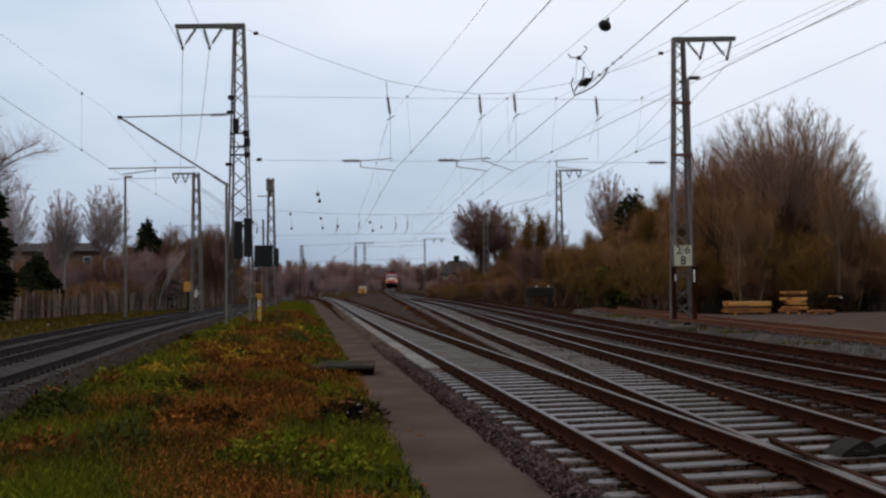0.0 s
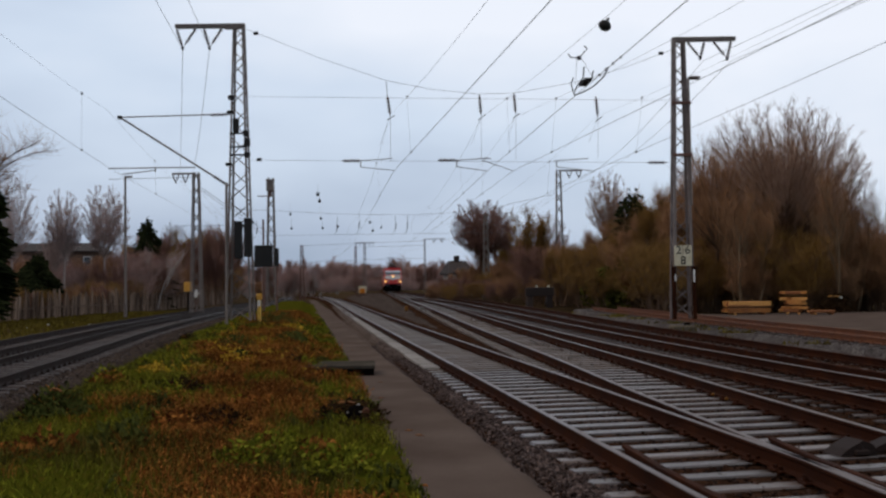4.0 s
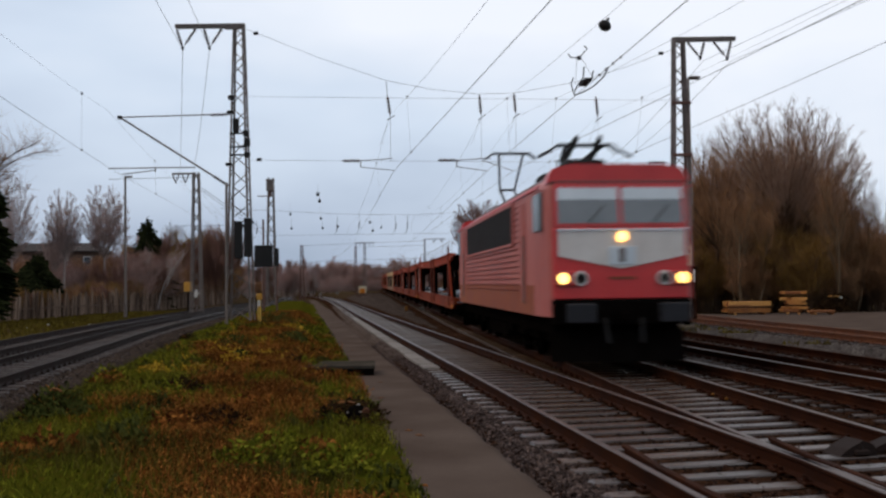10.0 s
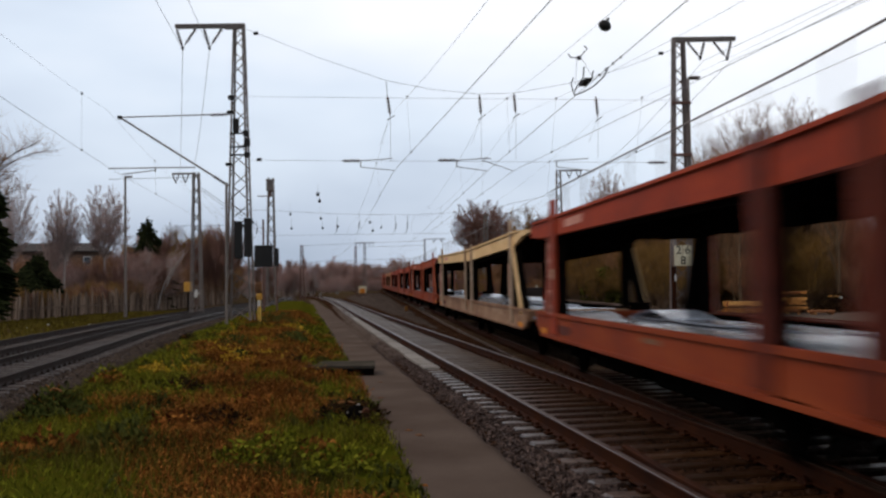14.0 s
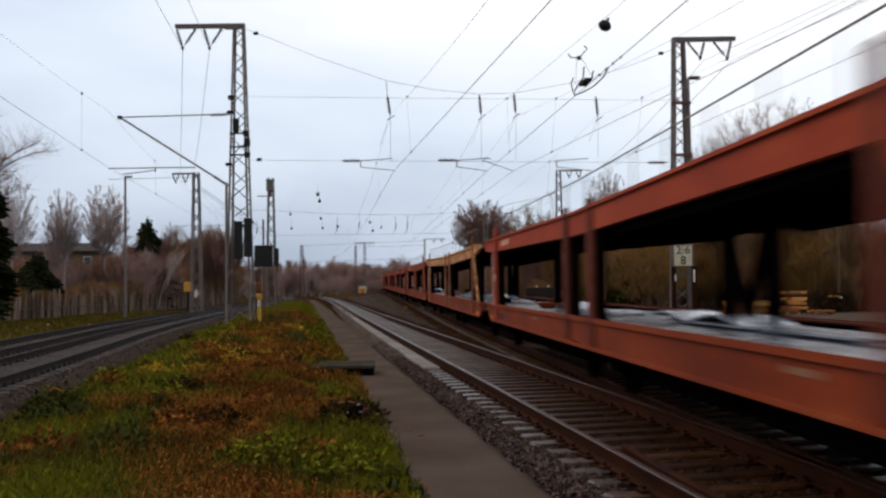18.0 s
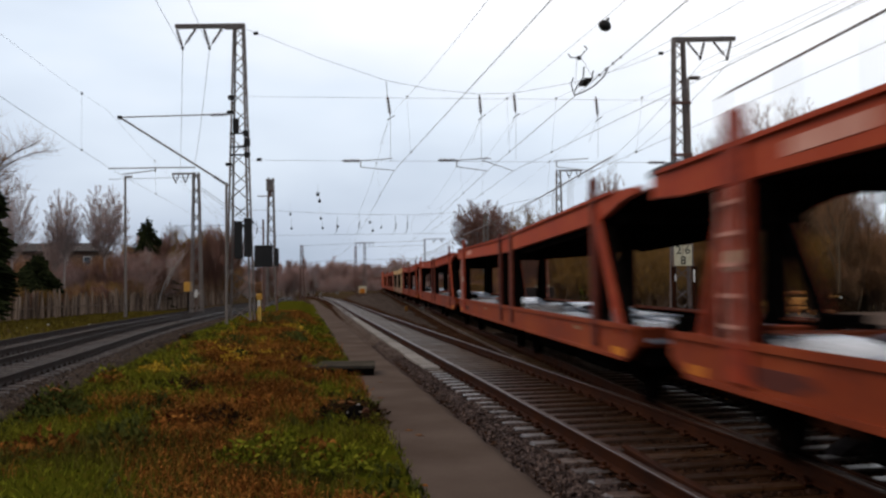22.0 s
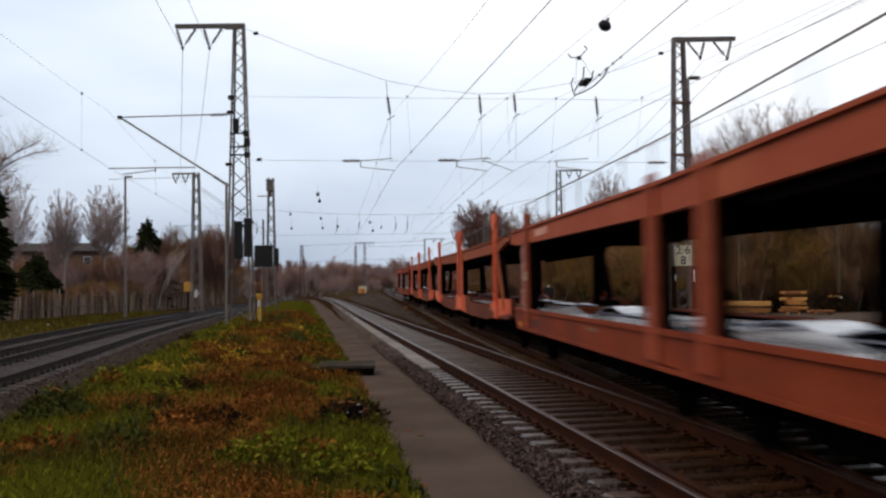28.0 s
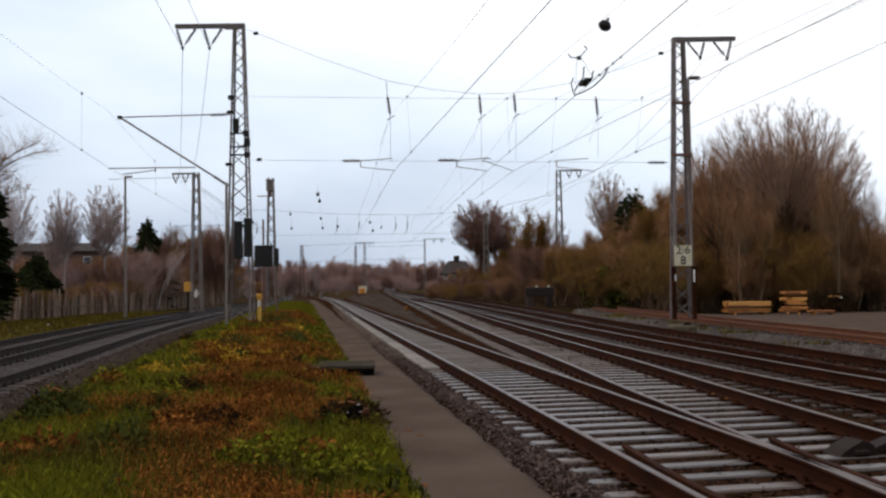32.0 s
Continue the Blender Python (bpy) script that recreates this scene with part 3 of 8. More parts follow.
# loose ballast stones beside and between the near rails
def stones(name, n, x_of, y_of, z_of, size, label, seed, mat):
    r = random.Random(seed)
    g = Mesh()
    for _ in range(n):
        y = y_of(r)
        x = x_of(r, y)
        s = size * r.uniform(0.5, 1.3)
        a = [Vector((r.gauss(0, 1), r.gauss(0, 1), r.gauss(0, 1))).normalized() * s * r.uniform(0.7, 1.1) for _ in range(3)]
        c = Vector((x, y, z_of(x, y) + s * 0.25))
        g.add([c + a[0], c + a[1], c + a[2], c - a[0] * 0.8, c - a[1] * 0.9, c - a[2]],
              [(0, 1, 2), (0, 2, 4), (0, 4, 5), (0, 5, 1), (3, 2, 1), (3, 4, 2), (3, 5, 4), (3, 1, 5)])
    single(name, g, mat, label, "gravel", kind="stuff")


def near_y(a, b):
    return lambda r: a + (b - a) * r.random() ** 1.8


stones("shoulder_gravel", 21000, lambda r, y: r.uniform(path_r(y) + 0.06 - 0.16 * smooth01(30, 18, y) * r.random() ** 2, T1(y) - 0.95), near_y(5.5, 34),
       lambda x, y: max(bed_z(x, y, T1(y) - 1.8, T1(y) + 9, -0.205, -0.6), path_edge(x, y) if x < path_r(y) + 0.2 else -9) - 0.005, 0.032, "crushed stone on the shoulder of the near track", 4, SHOULDER)
stones("track_gravel", 16000, lambda r, y: r.uniform(T1(y) - 1.2, T4(y) + 1.6), near_y(7, 32),
       lambda x, y: level(x, y) - 0.205, 0.032, "crushed stone between the sleepers", 5, STONE)
stones("side_gravel", 4000, lambda r, y: r.uniform(T0(y) - 1.2, T0(y) + 2.0), near_y(15, 45),
       lambda x, y: level(x, y) - 0.205 if x < T0(y) + 1.8 else -9, 0.04, "dark crushed stone along the side track", 6, DULL_SLEEPER)


# pale slabs in place of the sanded strip along the near track's sleeper ends
trough = thing("cable_trough", "line of pale slabs standing in for a sanded strip", "cable trough", kind="structure")
lid = mesh_of("trough_lid", Mesh().box(-0.19, -0.247, -0.06, 0.19, 0.247, 0.0, 0.008), LIMESTONE)
ty, tr_r = 22.0, random.Random(8)
while ty < 62:
    part("trough_lid", lid, None, trough, at=pose(T1(ty) - 1.04 + tr_r.uniform(-0.02, 0.02), ty, level(T1(ty), ty) - 0.148 + tr_r.uniform(-0.006, 0.006), 0, 0, 7.5 + tr_r.uniform(-2, 2)))
    ty += 0.5

# a pair of rusty cast blocks of the points gear beside the main track's rail
for px_, py_, rz_ in ((4.12, 10.42, 12), (4.55, 10.55, -8)):
    blk = thing("points_block", "rusty cast steel block of the points gear between the rails", "points gear", pose(px_, py_, -0.17, 0, 0, rz_), group="points gear blocks")
    part("block", Mesh().prism([(-0.22, 0.0), (0.20, 0.0), (0.17, 0.10), (0.05, 0.15), (-0.12, 0.07)], 1, -0.15, 0.16), DARK_RAIL, blk)
    part("lug", Mesh().box(-0.06, -0.19, 0.0, 0.10, 0.20, 0.06, 0.012).tube((0.02, -0.14, 0.05), (0.02, -0.14, 0.10), 0.025), DARK_RAIL, blk)


# ---------------------------------------------------------------- locomotive and wagons
LOCO_RED = material("faded_loco_red", [(0.25, (0.27, 0.066, 0.056)), (0.5, (0.37, 0.104, 0.088)), (0.75, (0.43, 0.165, 0.138))], 0.7, rough=(0.4, 0.65), fine=5, bump=0.04, stretch=(1, 1, 0.5), spec=0.3)
DUSTY = material("dust_stained_red", [(0.25, (0.15, 0.036, 0.020)), (0.5, (0.23, 0.064, 0.034)), (0.75, (0.28, 0.105, 0.055))], 0.9, rough=(0.6, 0.85), fine=6, bump=0.05, stretch=(1, 0.6, 1), spec=0.2)
LOCO_DOOR = material("darker_door_red", [(0.3, (0.24, 0.055, 0.045)), (0.7, (0.38, 0.10, 0.08))], 1.2, rough=(0.5, 0.7), bump=0.03, spec=0.2)
LOCO_FRONT = material("loco_front_red", [(0.3, (0.42, 0.018, 0.019)), (0.7, (0.56, 0.036, 0.033))], 1.2, rough=(0.3, 0.5), bump=0.03)
LOCO_WHITE = material("dirty_cream_panel", [(0.3, (0.50, 0.45, 0.40)), (0.7, (0.66, 0.62, 0.57))], 2, rough=(0.35, 0.55), bump=0.03)
GRILLE = material("dark_air_grille", [(0.3, (0.006, 0.005, 0.005)), (0.7, (0.018, 0.014, 0.013))], 3, rough=(0.7, 0.9), spec=0.1)
# Grey base stands in for sky reflected in the windscreens.
GLASS = material("sky_greyed_cab_glass", [(0.3, (0.09, 0.10, 0.105)), (0.7, (0.15, 0.16, 0.165))], 1, rough=(0.05, 0.12), bump=0, spec=0.8)
SIDE_GLASS = material("dim_side_glass", [(0.3, (0.05, 0.065, 0.065)), (0.7, (0.10, 0.12, 0.12))], 1, rough=(0.15, 0.3), bump=0, spec=0.5)
# Shadow line of each side bead, put into its own colour.
BEAD_SHADE = material("shadowed_bead_red", [(0.3, (0.15, 0.040, 0.030)), (0.7, (0.27, 0.075, 0.056))], 1.2, rough=(0.6, 0.8), bump=0.03, spec=0.1)
BLIND = material("pale_window_blind", [(0.3, (0.45, 0.50, 0.52)), (0.7, (0.6, 0.64, 0.66))], 2, rough=(0.4, 0.6), bump=0)
LAMP = material("lit_headlamp", [(0.3, (1.0, 0.75, 0.4)), (0.7, (1.0, 0.8, 0.5))], 1, bump=0, emit=(1.0, 0.47, 0.10, 4.2))
LAMP_OFF = material("tail_lamp_glass", [(0.3, (0.10, 0.03, 0.03)), (0.7, (0.2, 0.1, 0.1))], 2, rough=(0.1, 0.3), bump=0)
ROOF = material("sooty_roof", [(0.3, (0.05, 0.022, 0.02)), (0.7, (0.12, 0.05, 0.045))], 1.5, rough=(0.5, 0.8))


def wheel_mesh(r):
    tf = Matrix.Rotation(math.pi / 2, 4, "Y")
    g = Mesh().lathe([(0.1, -0.09), (0.14, -0.07), (r * 0.8, -0.02), (r * 0.86, -0.055), (r, -0.055), (r, 0.06), (r + 0.03, 0.065), (r + 0.03, 0.085), (0.1, 0.085)], 20, tf)
    return mesh_of("wheel", g, UNDER, True)


WHEEL_BIG, WHEEL_SMALL = wheel_mesh(0.61), wheel_mesh(0.40)


def disc(g, x, y, z, r, depth, n=16, mat=0):
    """A round plate facing the direction of travel."""
    return g.tube((x, y, z), (x, y - depth, z), r, r * 0.96, n, mat=mat)


def locomotive():
    """Six-axle electric locomotive; origin at rail level below the front, +y towards its rear."""
    L = 17.9
    lo = thing("electric_locomotive", "faded red electric locomotive with a cream front panel, headlamps lit", "locomotive")
    # body shell: cross-section swept in stations so that both cab ends taper
    def section(y, w, front):
        zt, lean = 3.60, 0.0
        return [(-w, y, 0.98), (-w, y, 3.42), (-w + 0.10, y, 3.56), (-w + 0.42, y, 3.76), (-0.5, y, 3.86), (0.5, y, 3.86), (w - 0.42, y, 3.76), (w - 0.10, y, 3.56), (w, y, 3.42), (w, y, 0.98)]
    st = [(0.10, 1.30, -0.10), (0.16, 1.36, 0), (0.55, 1.44, 0), (1.2, 1.475, 0), (L - 1.2, 1.475, 0), (L - 0.55, 1.44, 0), (L - 0.16, 1.36, 0), (L - 0.1, 1.30, -0.1)]
    g = Mesh()
    rows = []
    for y, w, d in st:
        rows += section(y, w, d)
    k = 10
    fs = [(i * k + j, i * k + j + 1, (i + 1) * k + j + 1, (i + 1) * k + j) for i in range(len(st) - 1) for j in range(k - 1)]
    fs += [(i * k, (i + 1) * k, (i + 1) * k + 9, i * k + 9) for i in range(len(st) - 1)]
    fs += [tuple(range(k)), tuple(range((len(st) - 1) * k, len(st) * k))]
    # the upper front leans back from the waist
    vs = []
    for x, y, z in rows:
        lean = 0.16 * max(0.0, z - 2.55) / 1.2
        y = y + lean if y < 1 else (y - lean if y > L - 1 else y)
        vs.append((x, y, z))
    body = part("body", g.add(vs, fs), LOCO_RED, lo, "faded pinkish red side walls")
    part("roof", Mesh().prism([(-1.02, 3.76), (-0.9, 3.90), (0.9, 3.90), (1.02, 3.76)], 1, 0.62, L - 0.62), ROOF, lo, "sooty dark red roof")
    part("gutter", Mesh().box(-1.50, 0.6, 3.44, -1.465, L - 0.6, 3.50).box(1.465, 0.6, 3.44, 1.50, L - 0.6, 3.50), LOCO_FRONT, body, "thin red rain gutter")
    for side in (-1, 1):
        x = side * 1.475
        a, b = sorted((x, x + side * 0.03))
        gr = Mesh().box(a, 3.95, 2.52, b, L - 3.95, 3.36)
        part("air_grille", gr, GRILLE, body, "long black ventilation band")
        fr = Mesh()
        for y0, z0, y1, z1 in ((3.87, 3.36, L - 3.87, 3.42), (3.87, 2.46, L - 3.87, 2.52), (3.87, 2.52, 3.95, 3.36), (L - 3.95, 2.52, L - 3.87, 3.36)):
            a2, b2 = sorted((x, x + side * 0.045))
            fr.box(a2, y0, z0, b2, y1, z1)
        part("grille_frame", fr, LOCO_RED, body)
        a7, b7 = sorted((x, x + side * 0.005))
        part("skirt_panel", Mesh().box(a7, 1.25, 0.985, b7, L - 1.25, 1.58), DUSTY, body, "lower side panel stained by orange brake dust")
        # Beads carry their shadow lines as a darker red.
        for i in range(8):
            z = 2.37 - i * 0.128
            a3, b3 = sorted((x - side * 0.01, x + side * 0.028))
            part("bead", Mesh().box(a3, 3.3, z - 0.006, b3, L - 3.3, z + 0.010, 0.004), BEAD_SHADE, body)
        for y0, y1 in ((3.2, 3.80), (L - 3.80, L - 3.2)):
            for i in range(7):
                z = 2.50 + i * 0.128
                a3, b3 = sorted((x - side * 0.01, x + side * 0.028))
                part("bead", Mesh().box(a3, y0, z - 0.006, b3, y1, z + 0.010, 0.004), BEAD_SHADE, body)
        for yc in (0.90, L - 0.90):
            a4, b4 = sorted((x - side * 0.10, x + side * 0.012))
            part("cab_side_window", Mesh().box(a4, yc - 0.38, 2.62, b4, yc + 0.38, 3.36, 0.01), SIDE_GLASS, body, "dark cab side window")
        for yc in (2.55, L - 2.55):
            a5, b5 = sorted((x, x + side * 0.012))
            dr = part("cab_door", Mesh().box(a5, yc - 0.33, 1.25, b5, yc + 0.33, 3.3, 0.005), LOCO_DOOR, body)
            part("handrail", Mesh().tube((x + side * 0.07, yc - 0.42, 1.2), (x + side * 0.07, yc - 0.42, 2.6), 0.02), GALV, dr)
            for zz in (0.35, 0.65):
                a6, b6 = sorted((side * 1.30, side * 1.47))
                part("step", Mesh().box(a6, yc - 0.22, zz, b6, yc + 0.22, zz + 0.03), UNDER, dr)
    for end in (0, 1):
        tf = Matrix.Identity(4) if end == 0 else Matrix.Translation((0, L, 0)) @ Matrix.Rotation(math.pi, 4, "Z")

        def put(name, gg, mat, parent, label="", smooth=False):
            gg.v = [tuple(tf @ Vector(p)) for p in gg.v]
            return part(name, gg, mat, parent, label, smooth)
        fr = put("front_panel", Mesh().box(-1.31, 0.045, 1.31, 1.31, 0.13, 2.66, 0.02), LOCO_FRONT, lo, "brighter red cab front")
        put("cream_panel", Mesh().prism([(-1.22, 2.58), (-1.22, 2.12), (0.0, 1.88), (1.22, 2.12), (1.22, 2.58)], 1, 0.02, 0.05), LOCO_WHITE, fr, "dirty cream pointed panel")
        put("window_surround", Mesh().prism([(0.08, 2.68), (0.215, 3.52), (0.30, 3.52), (0.30, 2.68)], 0, -1.26, 1.26), LOCO_FRONT, lo)
        put("cab_roof", Mesh().prism([(-1.36, 3.52), (-1.34, 3.66), (-1.24, 3.80), (-0.9, 3.88), (0.9, 3.88), (1.24, 3.80), (1.34, 3.66), (1.36, 3.52)], 1, 0.235, 0.63), LOCO_FRONT, lo, "dull red cab roof")
        put("roof_rain_strip", Mesh().box(-1.30, 0.205, 3.515, 1.30, 0.25, 3.55, 0.008), ROOF, lo)
        for xa, xb in ((-1.20, -0.04), (0.04, 1.20)):
            wd = put("windscreen", Mesh().add([(xa, 0.075, 2.74), (xb, 0.075, 2.74), (xb, 0.185, 3.42), (xa, 0.185, 3.42)], [(0, 1, 2, 3)]).add(
                [(xa, 0.15, 2.74), (xb, 0.15, 2.74), (xb, 0.25, 3.42), (xa, 0.25, 3.42)], [(3, 2, 1, 0)]), GLASS, lo, "windscreen, grey of reflected sky in its colour")
            put("sun_blind", Mesh().add([(xa, 0.142, 3.19), (xb, 0.142, 3.19), (xb, 0.178, 3.42), (xa, 0.178, 3.42)], [(0, 1, 2, 3)]).add(
                [(xa, 0.15, 3.19), (xb, 0.15, 3.19), (xb, 0.186, 3.42), (xa, 0.186, 3.42)], [(3, 2, 1, 0)]), BLIND, wd, "lowered pale sun blind")
            put("wiper", Mesh().tube(((xa + xb) / 2, 0.05, 2.76), ((xa + xb) / 2 + 0.3, 0.09, 3.08), 0.012), BLACK, wd)
        lit = LAMP if end == 0 else LAMP_OFF
        for sx in (-1, 1):
            hl = put("headlamp_housing", Mesh().box(sx * 1.0 - 0.27, 0.0, 1.56, sx * 1.0 + 0.27, 0.06, 1.84, 0.02), LOCO_FRONT, lo)
            put("headlamp", disc(Mesh(), sx * 1.14, -0.012, 1.70, 0.105, 0.05), lit, hl, "glowing yellow headlamp")
            put("lamp_ring", disc(Mesh(), sx * 1.14, 0.0, 1.70, 0.14, 0.03), GALV, hl, "pale lamp ring")
            put("lamp_ring", disc(Mesh(), sx * 0.80, 0.0, 1.70, 0.145, 0.03), WHITE_PAINT, hl, "pale lamp ring")
            put("tail_lamp", disc(Mesh(), sx * 0.80, -0.02, 1.70, 0.10, 0.03), GRILLE, hl, "unlit dark round lamp")
        put("top_lamp", disc(Mesh(), 0, 0.02, 2.48, 0.095, 0.05), lit, fr, "glowing yellow top lamp")
        put("emblem_panel", Mesh().box(-0.26, 0.002, 1.95, 0.26, 0.03, 2.30, 0.008), BLIND, fr, "pale emblem panel")
        put("emblem", Mesh().box(-0.055, -0.012, 2.0, 0.055, 0.006, 2.26, 0.006), GALV, fr, "grey emblem bar")
        put("panel_rail", Mesh().box(-1.24, 0.0, 2.585, 1.24, 0.03, 2.63, 0.008), BLIND, fr, "pale handrail strip over the panel")
        put("number_bar", Mesh().box(-0.26, 0.03, 1.68, 0.26, 0.05, 1.73), DUSTY, fr, "faint lettering bar")
        bb = put("buffer_beam", Mesh().box(-1.33, 0.02, 0.82, 1.33, 0.5, 1.30, 0.03), UNDER, lo, "black buffer beam")
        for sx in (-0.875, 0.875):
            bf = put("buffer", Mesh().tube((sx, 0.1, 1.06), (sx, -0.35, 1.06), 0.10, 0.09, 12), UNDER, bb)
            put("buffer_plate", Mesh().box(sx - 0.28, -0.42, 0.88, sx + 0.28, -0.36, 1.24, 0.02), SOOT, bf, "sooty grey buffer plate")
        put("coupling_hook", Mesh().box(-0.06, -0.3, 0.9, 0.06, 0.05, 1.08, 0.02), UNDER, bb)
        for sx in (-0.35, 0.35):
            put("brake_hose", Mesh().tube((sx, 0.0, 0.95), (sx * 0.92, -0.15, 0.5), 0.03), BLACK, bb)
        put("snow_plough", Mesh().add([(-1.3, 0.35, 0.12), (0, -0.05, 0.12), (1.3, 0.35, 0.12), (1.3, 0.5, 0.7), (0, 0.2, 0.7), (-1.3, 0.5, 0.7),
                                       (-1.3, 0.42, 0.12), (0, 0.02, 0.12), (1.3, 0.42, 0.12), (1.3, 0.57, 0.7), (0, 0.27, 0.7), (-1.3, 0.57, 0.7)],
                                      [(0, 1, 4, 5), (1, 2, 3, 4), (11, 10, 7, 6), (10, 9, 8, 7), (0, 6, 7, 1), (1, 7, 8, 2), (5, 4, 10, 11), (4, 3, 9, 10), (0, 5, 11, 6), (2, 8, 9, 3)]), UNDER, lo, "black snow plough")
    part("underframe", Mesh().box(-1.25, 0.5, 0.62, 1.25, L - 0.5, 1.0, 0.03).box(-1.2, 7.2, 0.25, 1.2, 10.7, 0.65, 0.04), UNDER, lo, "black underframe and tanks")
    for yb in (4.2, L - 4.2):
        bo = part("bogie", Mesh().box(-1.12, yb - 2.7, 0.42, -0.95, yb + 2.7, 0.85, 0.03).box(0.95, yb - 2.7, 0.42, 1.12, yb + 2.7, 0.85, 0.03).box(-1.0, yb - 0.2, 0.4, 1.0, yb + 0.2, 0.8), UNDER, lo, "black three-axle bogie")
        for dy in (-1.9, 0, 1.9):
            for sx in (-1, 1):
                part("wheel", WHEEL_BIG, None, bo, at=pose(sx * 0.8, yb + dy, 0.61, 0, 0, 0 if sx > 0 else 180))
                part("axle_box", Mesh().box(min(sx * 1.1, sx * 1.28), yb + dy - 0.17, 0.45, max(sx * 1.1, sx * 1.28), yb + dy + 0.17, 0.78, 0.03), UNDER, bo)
    # roof gear
    for yc, up in ((3.3, False), (L - 3.6, True)):
        pg = part("pantograph", Mesh().box(-0.6, yc - 0.7, 4.02, 0.6, yc - 0.6, 4.08).box(-0.6, yc + 0.6, 4.02, 0.6, yc + 0.7, 4.08).box(-0.6, yc - 0.7, 4.0, -0.52, yc + 0.7, 4.06).box(0.52, yc - 0.7, 4.0, 0.6, yc + 0.7, 4.06), BLACK, lo, "raised pantograph" if up else "lowered pantograph")
        for sx in (-0.5, 0.5):
            for dy in (-0.6, 0.6):
                part("insulator", Mesh().lathe([(0.05, 0), (0.1, 0.03), (0.05, 0.06), (0.1, 0.09), (0.05, 0.14)], 8, pose(sx, yc + dy, 3.86)), PORCELAIN, pg)
        top, elbow = (5.84, (yc + 0.9, 4.75)) if up else (4.62, (yc + 1.25, 4.44))
        arm = Mesh()
        for sx in (-0.35, 0.35):
            arm.tube((sx * 0.6, yc - 0.5, 4.08), (sx * 0.7, elbow[0], elbow[1]), 0.045 if up else 0.06)
            arm.tube((sx * 0.7, elbow[0], elbow[1]), (sx * 1.15, yc - 0.1, top), 0.035 if up else 0.05)
        arm.tube((-0.28, elbow[0], elbow[1]), (0.28, elbow[0], elbow[1]), 0.04)
        part("folding_arm", arm, BLACK, pg)
        hd = Mesh()
        for dy in (-0.2, 0.1):
            pts = [(-0.80, yc + dy, top - 0.14), (-0.60, yc + dy, top + 0.02), (0.60, yc + dy, top + 0.02), (0.80, yc + dy, top - 0.14)]
            for p, q in zip(pts, pts[1:]):
                hd.tube(p, q, 0.025)
        for sx in (-0.35, 0.35):
            hd.tube((sx, yc - 0.2, top), (sx, yc + 0.1, top), 0.02)
        part("collector_head", hd, BLACK, pg)
        if not up:
            part("spring_box", Mesh().box(-0.42, yc - 0.35, 4.06, 0.42, yc + 0.55, 4.30, 0.05), BLACK, pg, "black spring box")
            for sx in (-1, 1):
                part("end_horn", Mesh().tube((sx * 0.78, yc - 0.2, top - 0.12), (sx * 1.05, yc - 0.2, top - 0.26), 0.035), BLACK, pg)
            for sx in (-0.32, 0.32):
                part("linkage", Mesh().beam((sx, yc + 1.35, 4.12), (sx * 0.8, yc - 0.55, 4.74), 0.09, 0.09).beam((sx, yc - 0.5, 4.10), (sx, yc + 0.6, 4.42), 0.07, 0.07), BLACK, pg)
            part("roof_resistor", Mesh().box(-0.75, yc + 0.9, 3.96, 0.75, yc + 1.9, 4.14, 0.06), BLACK, pg, "dark resistor hood")
    for yc in (6.0, 7.6, 9.4, 11.2):
        part("roof_box", Mesh().box(-0.55, yc - 0.5, 3.88, 0.55, yc + 0.5, 4.1, 0.04), ROOF, lo, "sooty roof box")
    bus = Mesh().tube((0.3, 4.5, 4.35), (0.3, 13.4, 4.35), 0.02)
    for yc in (4.6, 6.8, 9.0, 11.2, 13.3):
        bus.lathe([(0.06, 0), (0.1, 0.05), (0.06, 0.1), (0.1, 0.15), (0.05, 0.26), (0.03, 0.45)], 8, pose(0.3, yc, 3.9))
    part("roof_busbar", bus, WIRE, lo)
    return lo


def wagon_paint(name, a, b, c, scale=0.8):
    return material(name, [(0.27, a), (0.5, b), (0.74, c)], scale, rough=(0.6, 0.85), fine=7, bump=0.06, obj_random=0.12, coarse=0.45, spec=0.1)


RED = wagon_paint("wagon_oxide_red", (0.125, 0.017, 0.0076), (0.281, 0.041, 0.0162), (0.354, 0.08, 0.0361))
BROWN = wagon_paint("wagon_worn_brown", (0.12, 0.021, 0.009), (0.265, 0.052, 0.022), (0.34, 0.097, 0.046))
ORANGE = wagon_paint("wagon_bright_orange_red", (0.325, 0.053, 0.0239), (0.559, 0.106, 0.0478), (0.65, 0.192, 0.105))
TAN = material("wagon_primer_tan", [(0.40, (0.19, 0.045, 0.024)), (0.49, (0.34, 0.14, 0.062)), (0.56, (0.52, 0.28, 0.115)), (0.68, (0.62, 0.38, 0.18))], 0.9, rough=(0.6, 0.85), fine=7, bump=0.06, obj_random=0.12, coarse=0.8, spec=0.1)
BEIGE = wagon_paint("wagon_primer_beige", (0.42, 0.26, 0.125), (0.6, 0.41, 0.205), (0.66, 0.51, 0.31))
TAN_POST = wagon_paint("wagon_patched_post", (0.09, 0.022, 0.012), (0.21, 0.085, 0.042), (0.46, 0.28, 0.15), 1.3)
PATCHY = wagon_paint("wagon_patched_sill", (0.09, 0.033, 0.019), (0.19, 0.105, 0.062), (0.38, 0.28, 0.2), 1.1)
FOXY = wagon_paint("wagon_foxy_brown", (0.13, 0.0281, 0.0108), (0.238, 0.059, 0.0223), (0.288, 0.0972, 0.0432))
SILL_RED = wagon_paint("wagon_grimy_sill_red", (0.0732, 0.0127, 0.00413), (0.177, 0.0297, 0.00863), (0.254, 0.0615, 0.0195))
